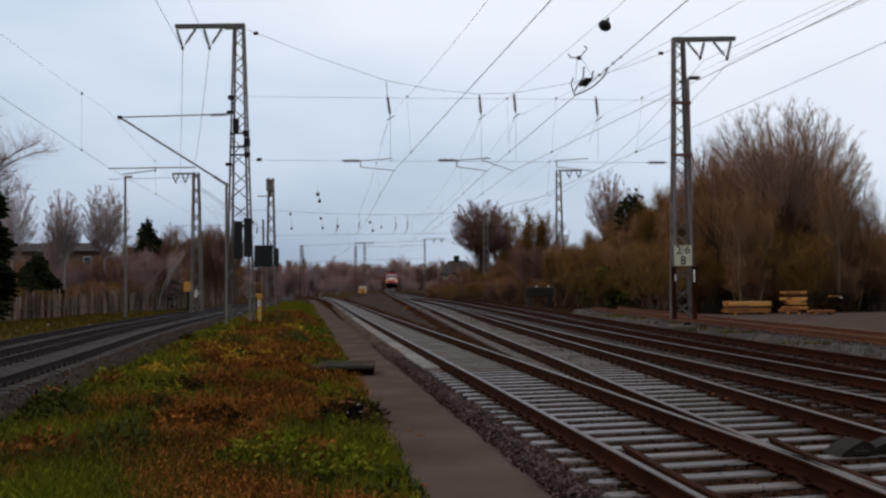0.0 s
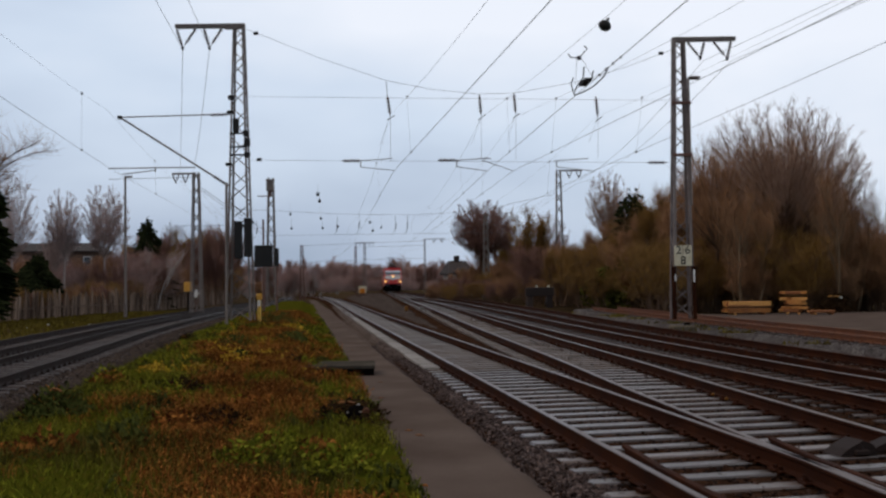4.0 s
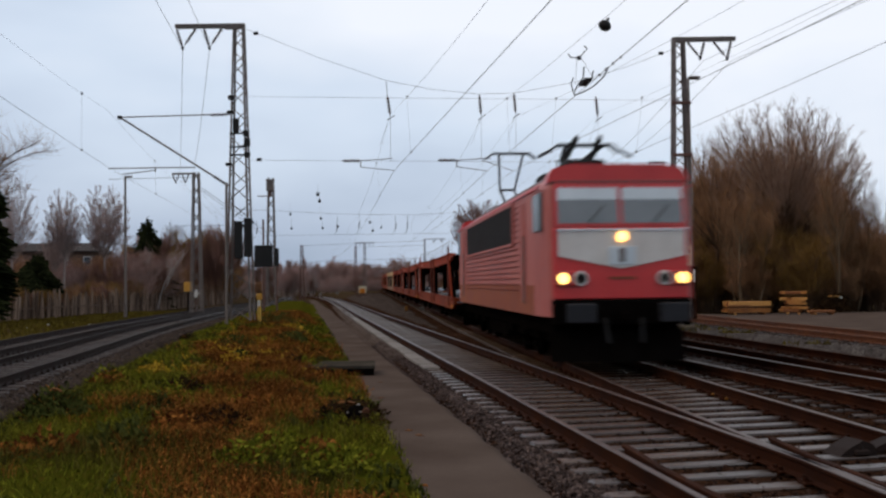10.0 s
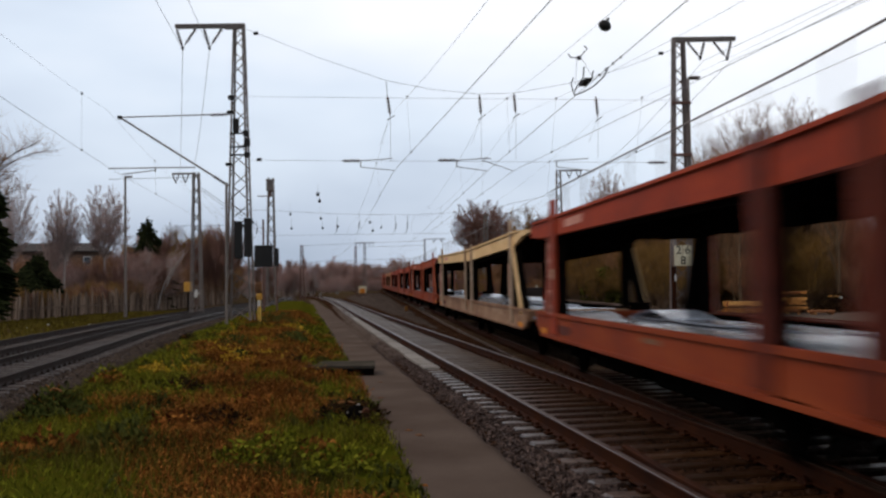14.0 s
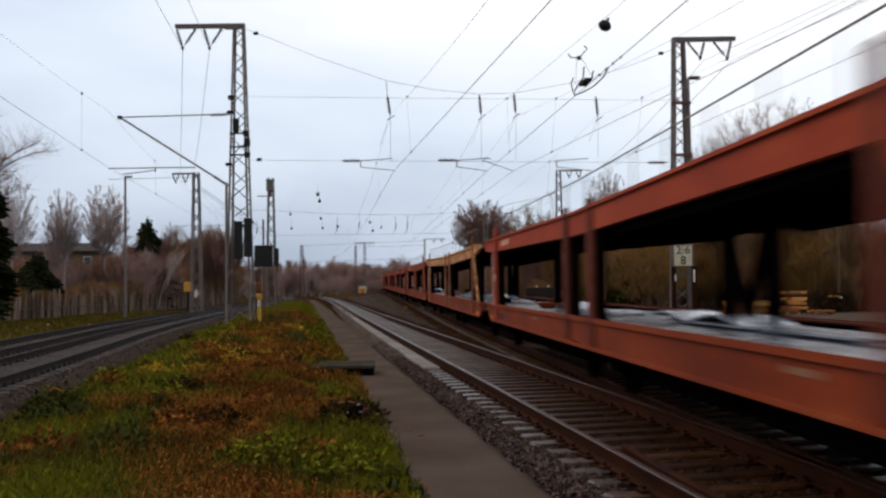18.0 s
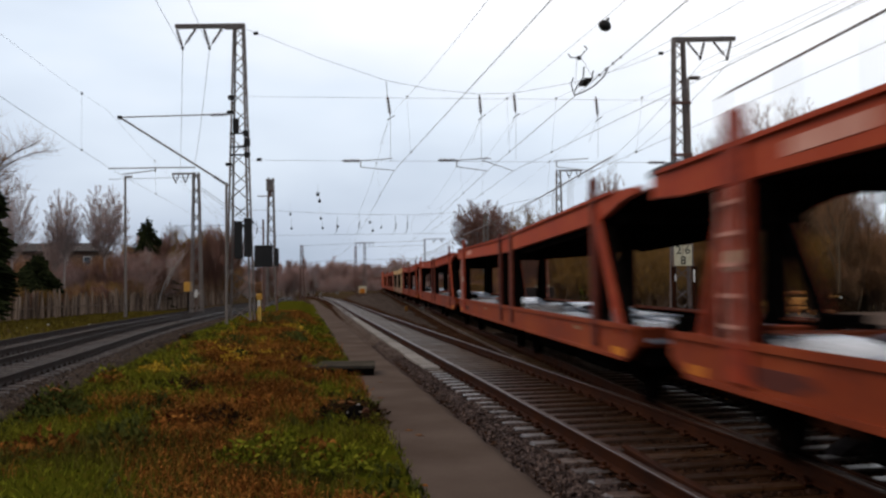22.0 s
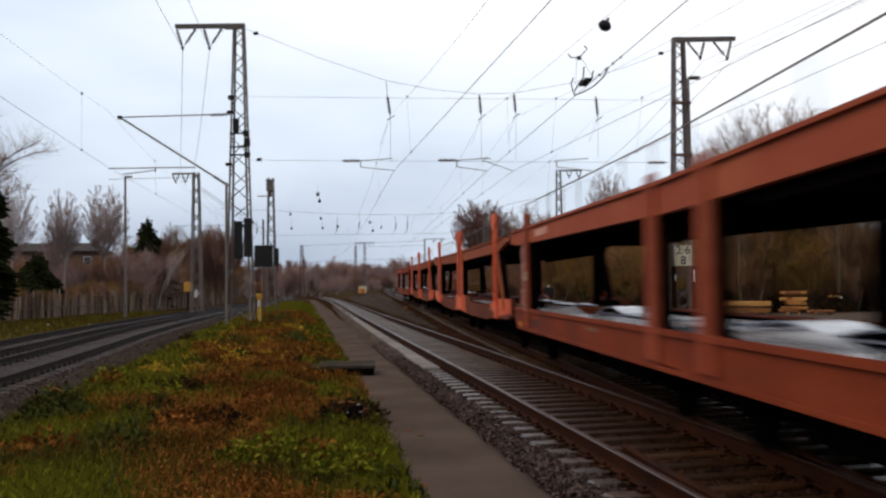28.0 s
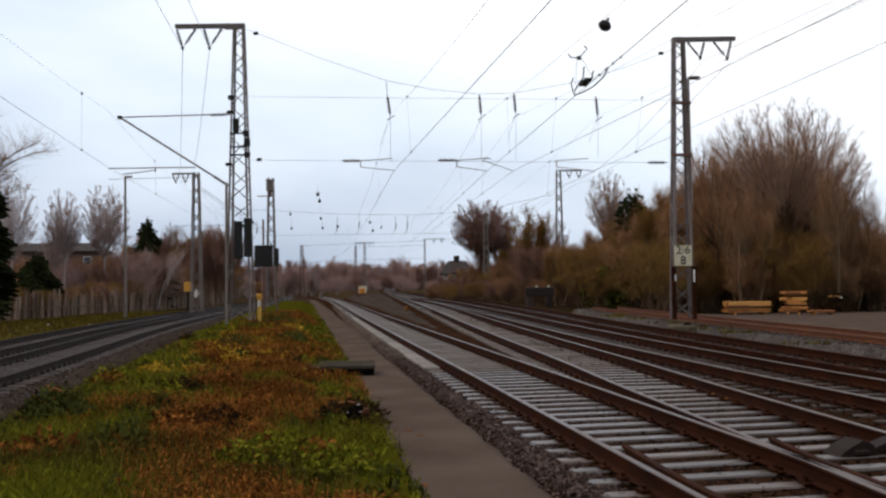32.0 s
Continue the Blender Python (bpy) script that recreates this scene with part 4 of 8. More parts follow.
POST_RED = wagon_paint("wagon_dark_post_red", (0.045, 0.009, 0.006), (0.1, 0.02, 0.011), (0.17, 0.05, 0.03))
SILL_FOXY = wagon_paint("wagon_grimy_foxy_sill", (0.0533, 0.0124, 0.00503), (0.118, 0.0284, 0.0107), (0.172, 0.0521, 0.0219))
MAROON = wagon_paint("wagon_dark_maroon", (0.03, 0.010, 0.008), (0.07, 0.018, 0.013), (0.11, 0.035, 0.025))
FADED = wagon_paint("wagon_faded_lettering", (0.34, 0.12, 0.09), (0.48, 0.24, 0.19), (0.58, 0.36, 0.30), 1.6)
OCHRE = wagon_paint("wagon_worn_yellow", (0.30, 0.06, 0.012), (0.48, 0.17, 0.02), (0.58, 0.28, 0.03), 1.6)
GREY_PAINT = wagon_paint("wagon_grey_primer", (0.17, 0.115, 0.075), (0.29, 0.205, 0.14), (0.42, 0.32, 0.24))
# Reflected sky's bluish white is partly put into this base colour.
DECK = material("sky_tinted_wet_deck", [(0.3, (0.16, 0.17, 0.20)), (0.55, (0.46, 0.48, 0.54)), (0.8, (0.66, 0.69, 0.75))], 0.9, rough=(0.10, 0.30), metal=0.2, fine=12, bump=0.2, coat=0.3)


def wagon(girder, post, sill, high_posts=False, last=False):
    """Two-storey car-carrying wagon; origin at rail level at its leading end, +y towards its rear."""
    L = 25.0
    wg = thing("car_transporter_wagon", "", "freight wagon")
    sz0, sz1 = 0.63, 1.06
    mid = L / 2

    def top(y):
        """The upper girder sags a little towards the joint in the middle."""
        return (2.73 if high_posts else 2.71) + (0.04 if high_posts else 0.11) * abs(y - mid) / mid

    def bot(y):
        return top(y) - (0.35 if high_posts else 0.36) + 0.03 * abs(y - mid) / mid
    for side in (-1, 1):
        x = side * 1.40
        xa, xb = sorted((x, x - side * 0.10))
        # lower side girder: rises a little towards the ends
        prof = [(0.45, sz0 + 0.16), (0.85, sz0), (mid - 1.2, sz0 - 0.03), (mid, sz0 + 0.06), (mid + 1.2, sz0 - 0.03), (L - 0.5, sz0), (L, sz0 + 0.16), (L, sz1), (0.45, sz1)]
        if high_posts:
            prof = [(0.0, sz0 + 0.25), (0.6, sz0 + 0.12), (3.2, sz0 + 0.08), (5.0, sz0 - 0.03), (mid - 3, sz0 - 0.05), (mid, sz0 + 0.04), (mid + 3, sz0 - 0.05), (L - 5, sz0 - 0.03), (L - 3.2, sz0 + 0.08), (L - 0.6, sz0 + 0.12), (L, sz0 + 0.25),
                    (L, sz1 + 0.20), (L - 3.0, sz1 + 0.17), (L - 4.6, sz1 - 0.04), (mid + 3.0, sz1 - 0.08), (mid + 1.6, sz1 + 0.14), (mid - 1.6, sz1 + 0.14), (mid - 3.0, sz1 - 0.08), (4.6, sz1 - 0.04), (3.0, sz1 + 0.17), (0, sz1 + 0.20)]
        sl = part("side_girder", Mesh().prism(prof, 0, xa, xb), sill, wg)
        if high_posts:
            for gus in ([(mid - 1.9, sz0 - 0.02), (mid, sz0 + 0.04), (mid + 1.9, sz0 - 0.02), (mid + 1.55, sz1 + 0.13), (mid - 1.55, sz1 + 0.13)], [(0.1, sz0 + 0.27), (2.9, sz0 + 0.12), (4.0, sz1 - 0.02), (2.9, sz1 + 0.16), (0.1, sz1 + 0.18)],
                        [(L - 0.1, sz0 + 0.27), (L - 0.1, sz1 + 0.18), (L - 2.9, sz1 + 0.16), (L - 4.6, sz1 - 0.05), (L - 3.4, sz0 + 0.10)]):
                part("gusset_plate", Mesh().prism(gus, 0, min(x, x + side * 0.008), max(x, x + side * 0.008)), post, sl, "brighter orange gusset plate")
        lip = Mesh()
        if not high_posts:
            lip.box(min(x + side * 0.035, xb), 0.45, sz1 - 0.05, max(x + side * 0.035, xa), L - 0.1, sz1 + 0.02)
            lip.box(min(x + side * 0.03, xb), 0.85, sz0 - 0.02, max(x + side * 0.03, xa), L - 0.6, sz0 + 0.03)
        if lip.v:
            part("flange", lip, sill, sl)
        for i, yy in enumerate((3.6, 16.2)):
            part("lettering_bar", Mesh().box(min(x, x + side * 0.006), yy, 0.88, max(x, x + side * 0.006), yy + 0.5 + 0.2 * i, 0.94), PATCHY, sl, "faint pale lettering bar")
        # upper girder with a drooping end
        up = [(0.2, bot(0) + 0.20), (1.0, bot(1) + 0.17), (2.3, bot(2.3)), (mid, bot(mid)), (L - 0.6, bot(L - 0.6)), (L + 0.6, bot(L) + 0.06), (L + 0.6, top(L) - 0.05), (L - 0.2, top(L)), (mid, top(mid)), (1.4, top(1.4)), (0.2, top(0) - 0.05)]
        ug = part("upper_girder", Mesh().prism(up, 0, xa, xb), girder, wg)
        # Black webs put the shade inside the wagon into colour.
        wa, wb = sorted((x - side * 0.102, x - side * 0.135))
        part("shade_web", Mesh().prism([(1.2, bot(1.2) + 0.1), (2.4, bot(2.4) - 0.10), (mid - 2.6, bot(mid) - 0.10), (mid - 1.5, bot(mid) + 0.04), (mid - 0.4, bot(mid) + 0.04), (mid + 0.3, bot(mid) - 0.08),
                                        (L + 0.5, bot(L) - 0.02), (L + 0.5, top(L) - 0.1), (mid, top(mid) - 0.08), (1.2, top(0) - 0.1)], 0, wa, wb), UNDER, ug, "inner web painted black for the shade inside")
        if not high_posts:
            part("lettering_panel", Mesh().box(min(x, x + side * 0.007), L - 4.6, top(L) - 0.27, max(x, x + side * 0.007), L - 3.2, top(L) - 0.14), FADED, ug, "faded pale lettering panel")
            part("corner_mark", Mesh().box(min(x, x + side * 0.008), 0.95, sz0 + 0.01, max(x, x + side * 0.008), 1.55, sz0 + 0.13), OCHRE, sl, "worn yellow corner mark")
            part("corner_mark", Mesh().box(min(x, x + side * 0.008), L - 1.1, sz0 + 0.04, max(x, x + side * 0.008), L - 0.6, sz0 + 0.14), OCHRE, sl, "worn yellow corner mark")
            # Flat dark oval puts an opening's shade on the girder face.
            part("hand_hole", Mesh().prism([(L - 3.6, 0.80), (L - 3.2, 0.72), (L - 2.6, 0.72), (L - 2.2, 0.80), (L - 2.35, 0.88), (L - 3.45, 0.88)], 0, min(x, x + side * 0.006), max(x, x + side * 0.006)), MAROON, sl, "raised maroon oval standing in for a dark opening")
        part("bridge_plate", Mesh().box(min(x, x - side * 0.35), L - 0.25, top(L) - 0.03, max(x, x - side * 0.35), L + 0.75, top(L) + 0.07, 0.02), SOOT, ug, "sooty grey bridge plate at the deck's end")
        part("shade_web", Mesh().box(wa, 0.4, sz0 + 0.2, wb, L - 0.4, sz1 - (0.12 if high_posts else 0.03)), UNDER, sl, "inner web painted black for the shade inside")
        part("girder_lip", Mesh().prism([(1.4, top(1.4) - 0.03), (mid, top(mid) - 0.03), (L + 0.3, top(L) - 0.03), (L + 0.3, top(L) + 0.015), (mid, top(mid) + 0.015), (1.4, top(1.4) + 0.015)], 0, min(x + side * 0.04, xb), max(x + side * 0.04, xa)), girder, ug)
        ptop = 3.42 if high_posts else 3.10
        for k, (yy, w0, w1, brace) in enumerate(((2.5, 0.30, 0.26, -1.2 if last else -1.45), (mid - (0.6 if high_posts else (0.2 if last else 1.35)), 0.36, 0.30, 0.0), (mid + (0.35 if high_posts else 0.55), 0.36, 0.30, 0.0), (L - 2.1, 0.50, 0.44, 0.95))):
            if high_posts and k == 2:
                continue
            if high_posts and k == 1:
                yy, w0, w1 = mid - 0.10, 1.72, 1.60
            if high_posts and k in (0, 3):
                yy, w0, w1 = (2.65, 0.56, 0.50) if k == 0 else (L - 3.4, 0.74, 0.66)
            if last and k == 3:
                yy = L - 1.0
            if last and k == 0:
                yy = 1.5
            pz = ptop if k in (0, 3) or high_posts else top(yy) + 0.12
            # Far-side plates are thin so only the black webs show from the camera.
            xo, xi = (x + side * 0.045, x - side * 0.012) if side < 0 else (x + 0.012, x)
            a, b = sorted((xo, xi))
            po = part("post", Mesh().prism([(yy - w0 / 2, sz1 - 0.35), (yy + w0 / 2, sz1 - 0.35), (yy + w1 / 2, pz - 0.02), (yy + w1 / 4, pz), (yy - w1 / 4, pz), (yy - w1 / 2, pz - 0.02)], 0, a, b), girder if k == 3 and post is POST_RED else post, wg)
            # Post and brace backs are black to stand in for interior shade.
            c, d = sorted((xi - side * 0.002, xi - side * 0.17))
            part("shade_web", Mesh().prism([(yy - w0 / 2 + 0.005 * side, sz1 - 0.3), (yy + w0 / 2 - 0.005 * side, sz1 - 0.3), (yy + w1 / 2 - 0.005 * side, top(yy) - 0.1), (yy - w1 / 2 + 0.005 * side, top(yy) - 0.1)], 0, c, d), UNDER, po, "inner web painted black for the shade inside")
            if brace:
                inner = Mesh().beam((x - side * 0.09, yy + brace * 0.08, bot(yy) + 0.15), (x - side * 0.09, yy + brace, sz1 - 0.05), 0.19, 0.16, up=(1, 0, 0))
                part("shade_brace", inner, UNDER, po, "inner brace painted black for the shade inside")
                part("brace", Mesh().beam((x + side * 0.012, yy + brace * 0.08, bot(yy) + 0.15), (x + side * 0.012, yy + brace, sz1 - 0.05), (0.24 if k == 0 else 0.18) if side < 0 else 0.17, 0.036 if side < 0 else 0.012, up=(1, 0, 0)), girder, po)
            elif side > 0 and not high_posts:
                lean = 0.95 if k == 1 else -0.95
                # Far-side brace is black because it is seen in shade.
                part("shade_brace", Mesh().beam((x - side * 0.12, yy + lean * 0.1, bot(yy) + 0.05), (x - side * 0.12, yy + lean, sz1 - 0.05), 0.16, 0.12, up=(1, 0, 0)), UNDER, po, "inner brace painted black for the shade inside")
            if high_posts:
                part("head_plate", Mesh().prism([(yy - 0.10 - w1 / 4, 3.02), (yy + 0.10 + w1 / 4, 3.02), (yy + 0.18 + w1 / 2, 3.22), (yy + 0.18 + w1 / 2, 3.44), (yy - 0.18 - w1 / 2, 3.44), (yy - 0.18 - w1 / 2, 3.22)], 0, *sorted((xo + side * 0.003, xo + side * 0.03))), post, po)
                if k == 1:
                    part("post_recess", Mesh().box(min(xo, xo + side * 0.006), yy - 0.17, sz1 + 0.05, max(xo, xo + side * 0.006), yy + 0.20, 3.0), sill, po, "darker strip between the twin uprights")
                for e in (-0.3, 0.3):
                    part("post_rib", Mesh().box(min(xo, xo + side * 0.03), yy + e * w0 - 0.03, sz1 + 0.1, max(xo, xo + side * 0.03), yy + e * w0 + 0.03, 3.0, 0.008), post, po)
            if k == 3:
                rungs = Mesh()
                for j in range(5):
                    z = sz1 + 0.12 + 0.27 * j
                    rungs.box(min(xo + side * 0.03, xo + side * 0.06), yy - 0.17, z, max(xo + side * 0.03, xo + side * 0.06), yy + 0.17, z + 0.035)
                for e in (-0.16, 0.16):
                    rungs.tube((xo + side * 0.05, yy + e, sz1), (xo + side * 0.05, yy + e, sz1 + 1.35), 0.012)
                part("ladder", rungs, FADED, po, "faded pale ladder rungs")
                part("warning_plate", Mesh().box(min(xo, xo + side * 0.008), yy - 0.12, sz1 + 0.62, max(xo, xo + side * 0.008), yy + 0.12, sz1 + 0.80), SIGN_WHITE, po, "pale warning plate")
        # railing along the upper deck
        rl = Mesh()
        for yy in np.arange(1.6, L - 1.2, 1.45):
            rl.tube((x - side * 0.05, yy, top(yy) - 0.02), (x - side * 0.05, yy, top(yy) + 0.50), 0.010, n=5)
        rl.tube((x - side * 0.05, 1.6, top(1.6) + 0.50), (x - side * 0.05, mid, top(mid) + 0.50), 0.011, n=5).tube((x - side * 0.05, mid, top(mid) + 0.50), (x - side * 0.05, L - 1.6, top(L - 1.6) + 0.50), 0.011, n=5)
        part("railing", rl, GALV, wg, "thin grey guard railing")
    # Underside shade is put into the deck's black colour.
    part("upper_deck", Mesh().prism([(0.25, bot(0) + 0.20), (1.8, bot(1.8) + 0.06), (mid, bot(mid) + 0.06), (L - 1.8, bot(L - 1.8) + 0.06), (L + 0.55, bot(L) + 0.10), (L + 0.55, bot(L) + 0.15), (L - 1.8, bot(L - 1.8) + 0.11), (mid, bot(mid) + 0.11), (1.8, bot(1.8) + 0.11), (0.25, bot(0) + 0.25)], 0, -1.3, 1.3), UNDER, wg, "upper deck plates coloured black for the shade beneath")
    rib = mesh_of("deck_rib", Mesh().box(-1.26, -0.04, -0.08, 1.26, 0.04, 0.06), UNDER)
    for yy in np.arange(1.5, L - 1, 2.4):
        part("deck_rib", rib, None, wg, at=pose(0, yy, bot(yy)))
    ld = part("lower_deck", Mesh().box(-1.26, 0.3, 0.86, 1.26, L - 0.3, 0.91), MAROON if high_posts else DECK, wg, "dark maroon deck plates" if high_posts else "wet grey deck plates, reflected sky put into their colour")
    tw, tx = (0.16, 1.02) if high_posts else (0.36, 0.78)
    for sx in (-1, 1):
        for yy in np.arange(0.6, L - 2.5, 3.1):
            z = (1.0 if high_posts else 0.94) + 0.025 * math.sin(yy * 1.3)
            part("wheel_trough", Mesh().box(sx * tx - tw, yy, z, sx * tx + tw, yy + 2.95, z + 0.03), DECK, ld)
        for yy in (mid - 1.3, mid + 1.3, L - 1.9):
            arch = [(yy - 1.15 + 2.3 * j / 10, 0.985 + 0.12 * math.sin(math.pi * j / 10)) for j in range(11)]
            part("wheel_arch_plate", Mesh().prism(arch + [(p, q - 0.03) for p, q in reversed(arch)], 0, sx * 0.78 - 0.40, sx * 0.78 + 0.40), MAROON if high_posts else DECK, ld)
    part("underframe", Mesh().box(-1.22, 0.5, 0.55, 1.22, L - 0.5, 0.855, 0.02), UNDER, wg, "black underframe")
    # Boxes added below the underframe to block light beneath the wagon.
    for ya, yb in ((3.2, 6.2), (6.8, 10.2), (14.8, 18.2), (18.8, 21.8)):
        part("light_blocker", Mesh().box(-0.95, ya, 0.24, 0.95, yb, 0.61, 0.04), UNDER, wg, "black box added to keep light from under the wagon")
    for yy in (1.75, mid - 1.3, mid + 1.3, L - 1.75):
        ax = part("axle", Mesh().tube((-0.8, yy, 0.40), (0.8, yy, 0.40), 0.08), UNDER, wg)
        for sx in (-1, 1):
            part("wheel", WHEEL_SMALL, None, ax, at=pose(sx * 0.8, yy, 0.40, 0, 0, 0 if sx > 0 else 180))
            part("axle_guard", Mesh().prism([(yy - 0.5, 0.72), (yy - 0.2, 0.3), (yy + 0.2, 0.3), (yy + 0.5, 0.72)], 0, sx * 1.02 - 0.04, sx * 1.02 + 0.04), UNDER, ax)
    for yy, s in ((0.0 if high_posts else 0.35, -1), (L, 1)):
        for sx in (-0.875, 0.875):
            bf = part("buffer", Mesh().tube((sx, yy - s * 0.1, 1.02), (sx, yy + s * 0.5, 1.02), 0.09, n=10), UNDER, wg)
            part("buffer_plate", Mesh().box(sx - 0.2, min(yy + s * 0.5, yy + s * 0.55), 0.84, sx + 0.2, max(yy + s * 0.5, yy + s * 0.55), 1.2, 0.015), UNDER, bf)
        part("headstock", Mesh().box(-1.38, min(yy, yy + s * -0.16), 0.80, 1.38, max(yy, yy - s * 0.16), 1.05, 0.02), sill, wg)
    part("coupling", Mesh().tube((0, -0.5, 0.98), (0, 0.2, 0.98), 0.06).tube((0, L - 0.2, 0.98), (0, L + 0.5, 0.98), 0.06), UNDER, wg)
    if last:
        part("tail_board", Mesh().box(-1.42, L - 0.02, 1.25, -1.12, L + 0.03, 1.62, 0.008), WHITE_PAINT, wg, "white tail signal board")
        part("end_gate", Mesh().box(-1.3, L - 0.1, 1.1, -1.22, L - 0.02, 2.5).box(1.22, L - 0.1, 1.1, 1.3, L - 0.02, 2.5).box(-1.3, L - 0.1, 1.7, 1.3, L - 0.05, 1.76), sill, wg)
    return wg


HALF = 26.1
loco = locomotive()
proto = {}
wagons = []
LABELS = {"red": "oxide red two-storey car-carrying wagon, decks empty", "brown": "worn brown-red two-storey car-carrying wagon, decks empty",
          "beige": "red car-carrying wagon with a beige primed upper girder", "tan": "car-carrying wagon with tan rusted upper girder, decks empty",
          "orange": "bright orange-red car-carrying wagon with tall posts", "grey": "car-carrying wagon with beige girder and grey primed posts", "last": "oxide red last wagon with a white tail board"}
KINDS = {3: "beige", 7: "tan", 13: "grey", 15: "brown", 16: "orange", 17: "orange", 18: "last", 8: "brown", 4: "brown"}
LOOKS = {"red": (RED, POST_RED, SILL_RED), "brown": (BROWN, BROWN, SILL_RED), "beige": (BEIGE, GREY_PAINT, PATCHY), "tan": (TAN, TAN_POST, SILL_RED),
         "orange": (FOXY, ORANGE, SILL_FOXY), "grey": (BEIGE, GREY_PAINT, PATCHY), "last": (RED, POST_RED, SILL_RED)}
for i in range(19):
    kind_ = KINDS.get(i, "red")
    if kind_ not in proto:
        wg = wagon(*LOOKS[kind_], high_posts=kind_ == "orange", last=kind_ == "last")
        tagged(wg, LABELS[kind_], group="wagons of the train")
        proto[kind_] = wg
    else:
        wg = copy_thing(proto[kind_], Matrix.Identity(4))
    wagons.append(wg)


def track_pose(y_front, length, a, b):
    """The pose of a vehicle whose leading end is at y_front, by its outer axles a and b behind it."""
    p = Vector((T2(y_front + a), y_front + a, level(T2(y_front + a), y_front + a)))
    q = Vector((T2(y_front + b), y_front + b, level(T2(y_front + b), y_front + b)))
    d = (q - p).normalized()
    o = p - d * a
    return Matrix.Translation(o) @ Euler((math.asin(d.z), 0, math.atan2(-d.x, d.y))).to_matrix().to_4x4()


SPEED, FRONT_AT_10 = 24.0, 19.1


def motions():
    """The whole train runs towards and past the path at an even speed."""
    times = [0.5 * k for k in range(65)]
    walk(loco, [(t, track_pose(FRONT_AT_10 + SPEED * (10 - t), 17.9, 2.3, 15.6)) for t in times])
    for i, wg in enumerate(wagons):
        off = 19.75 + HALF * i + (0.35 if 1 < i < 16 else (-0.3 if i > 15 else 0.0))
        walk(wg, [(t, track_pose(FRONT_AT_10 + SPEED * (10 - t) + off, 25.0, 1.75, 23.25)) for t in times])


# ---------------------------------------------------------------- masts and overhead line
def insulator_mesh(n=5, r=0.075, step=0.12):
    prof = [(0.02, 0.0)]
    for i in range(n):
        z = 0.08 + i * step
        prof += [(0.03, z), (r, z + 0.03), (r * 0.9, z + 0.05), (0.03, z + 0.065)]
    prof += [(0.02, 0.08 + n * step + 0.06)]
    return Mesh().lathe(prof, 8)


INSULATOR = mesh_of("insulator", insulator_mesh(), PORCELAIN, True)


def along(p, q):
    """The pose that lays a thing's z axis from p towards q."""
    d = Vector(q) - Vector(p)
    return Matrix.Translation(p) @ d.to_track_quat("Z", "Y").to_matrix().to_4x4()


def lattice(ob, h, w0, w1, dep0, dep1, bays, leg=0.078, brace=0.036, straight=0, mat=None, simple=False, foot=-0.02):
    """Four legs and zigzag bracing of a tapered lattice mast, as parts of ob."""
    mat = mat or GALV

    def corner(i, j, z):
        t = z / h
        w, d = w0 + (w1 - w0) * t, dep0 + (dep1 - dep0) * t
        cx = straight * (w0 - w) / 2
        return Vector((cx + i * w / 2, j * d / 2, z))
    for i in (-1, 1):
        for j in (-1, 1):
            part("leg", Mesh().angle_bar(corner(i, j, 0), corner(i, j, h), leg, leg * 0.16, (-i, 0, 0), (0, -j, 0)), mat, ob)
    zs = [h * (1 - (1 - k / bays) ** 1.12) for k in range(bays + 1)]
    for k in range(bays):
        for j in (-1, 1):
            s = j if k % 2 == 0 else -j
            part("brace", Mesh().beam(corner(-s, j, zs[k]) + Vector((0, j * 0.004, 0)), corner(s, j, zs[k + 1]) + Vector((0, j * 0.004, 0)), brace, 0.012, up=(0, 1, 0)), mat, ob)
        if not simple:
            for i in (-1, 1):
                s = 1 if k % 2 == 0 else -1
                part("brace", Mesh().beam(corner(i, -s, zs[k]), corner(i, s, zs[k + 1]), brace, 0.012, up=(1, 0, 0)), mat, ob)
    part("footing", Mesh().box(-w0 * 0.56, -dep0 * 0.56, -0.9, w0 * 0.56, dep0 * 0.56, foot, 0.04), CONCRETE, ob, "concrete footing")
    return corner


def v_insulator(ob, x, z, span, drop, low=0.0):
    """A V of two insulator strings under an arm; low shifts its point sideways."""
    for s in (-1, 1):
        p, q = Vector((x + s * span / 2, 0, z)), Vector((x + low, 0, z - drop))
        m = part("insulator", INSULATOR, None, ob, at=along(p, q))
        part("link", Mesh().tube(p + (q - p) * 0.85, q, 0.015, n=5).tube(p, p + (q - p) * 0.12, 0.015, n=5), GALV, m, at=along(p, q).inverted())
    part("wire_clamp", Mesh().box(x + low - 0.04, -0.09, z - drop - 0.07, x + low + 0.04, 0.09, z - drop + 0.03, 0.01), BLACK, ob)


YM = 38.0
# tall mast on the grass bank
ML = (-7.58, YM, 0.42)
mast_l = thing("catenary_mast", "tall grey lattice mast with double top arm on the bank", "catenary mast", pose(*ML), group="lattice masts")
lattice(mast_l, 11.02, 0.95, 0.40, 0.9, 0.4, 19, leg=0.072, foot=-0.25)
part("top_arm", Mesh().box(-2.40, -0.10, 11.0, 0.22, -0.04, 11.12).box(-2.40, 0.04, 11.0, 0.22, 0.10, 11.12), GALV, mast_l, "level steel top arm")
part("arm_plate", Mesh().box(-2.40, -0.12, 11.10, 0.22, 0.12, 11.14).box(-0.55, -0.12, 10.96, 0.22, 0.12, 11.0), GALV, mast_l)
v_insulator(mast_l, -1.99, 11.0, 0.74, 0.74, -0.14)
v_insulator(mast_l, -0.98, 11.0, 0.70, 0.74, -0.14)
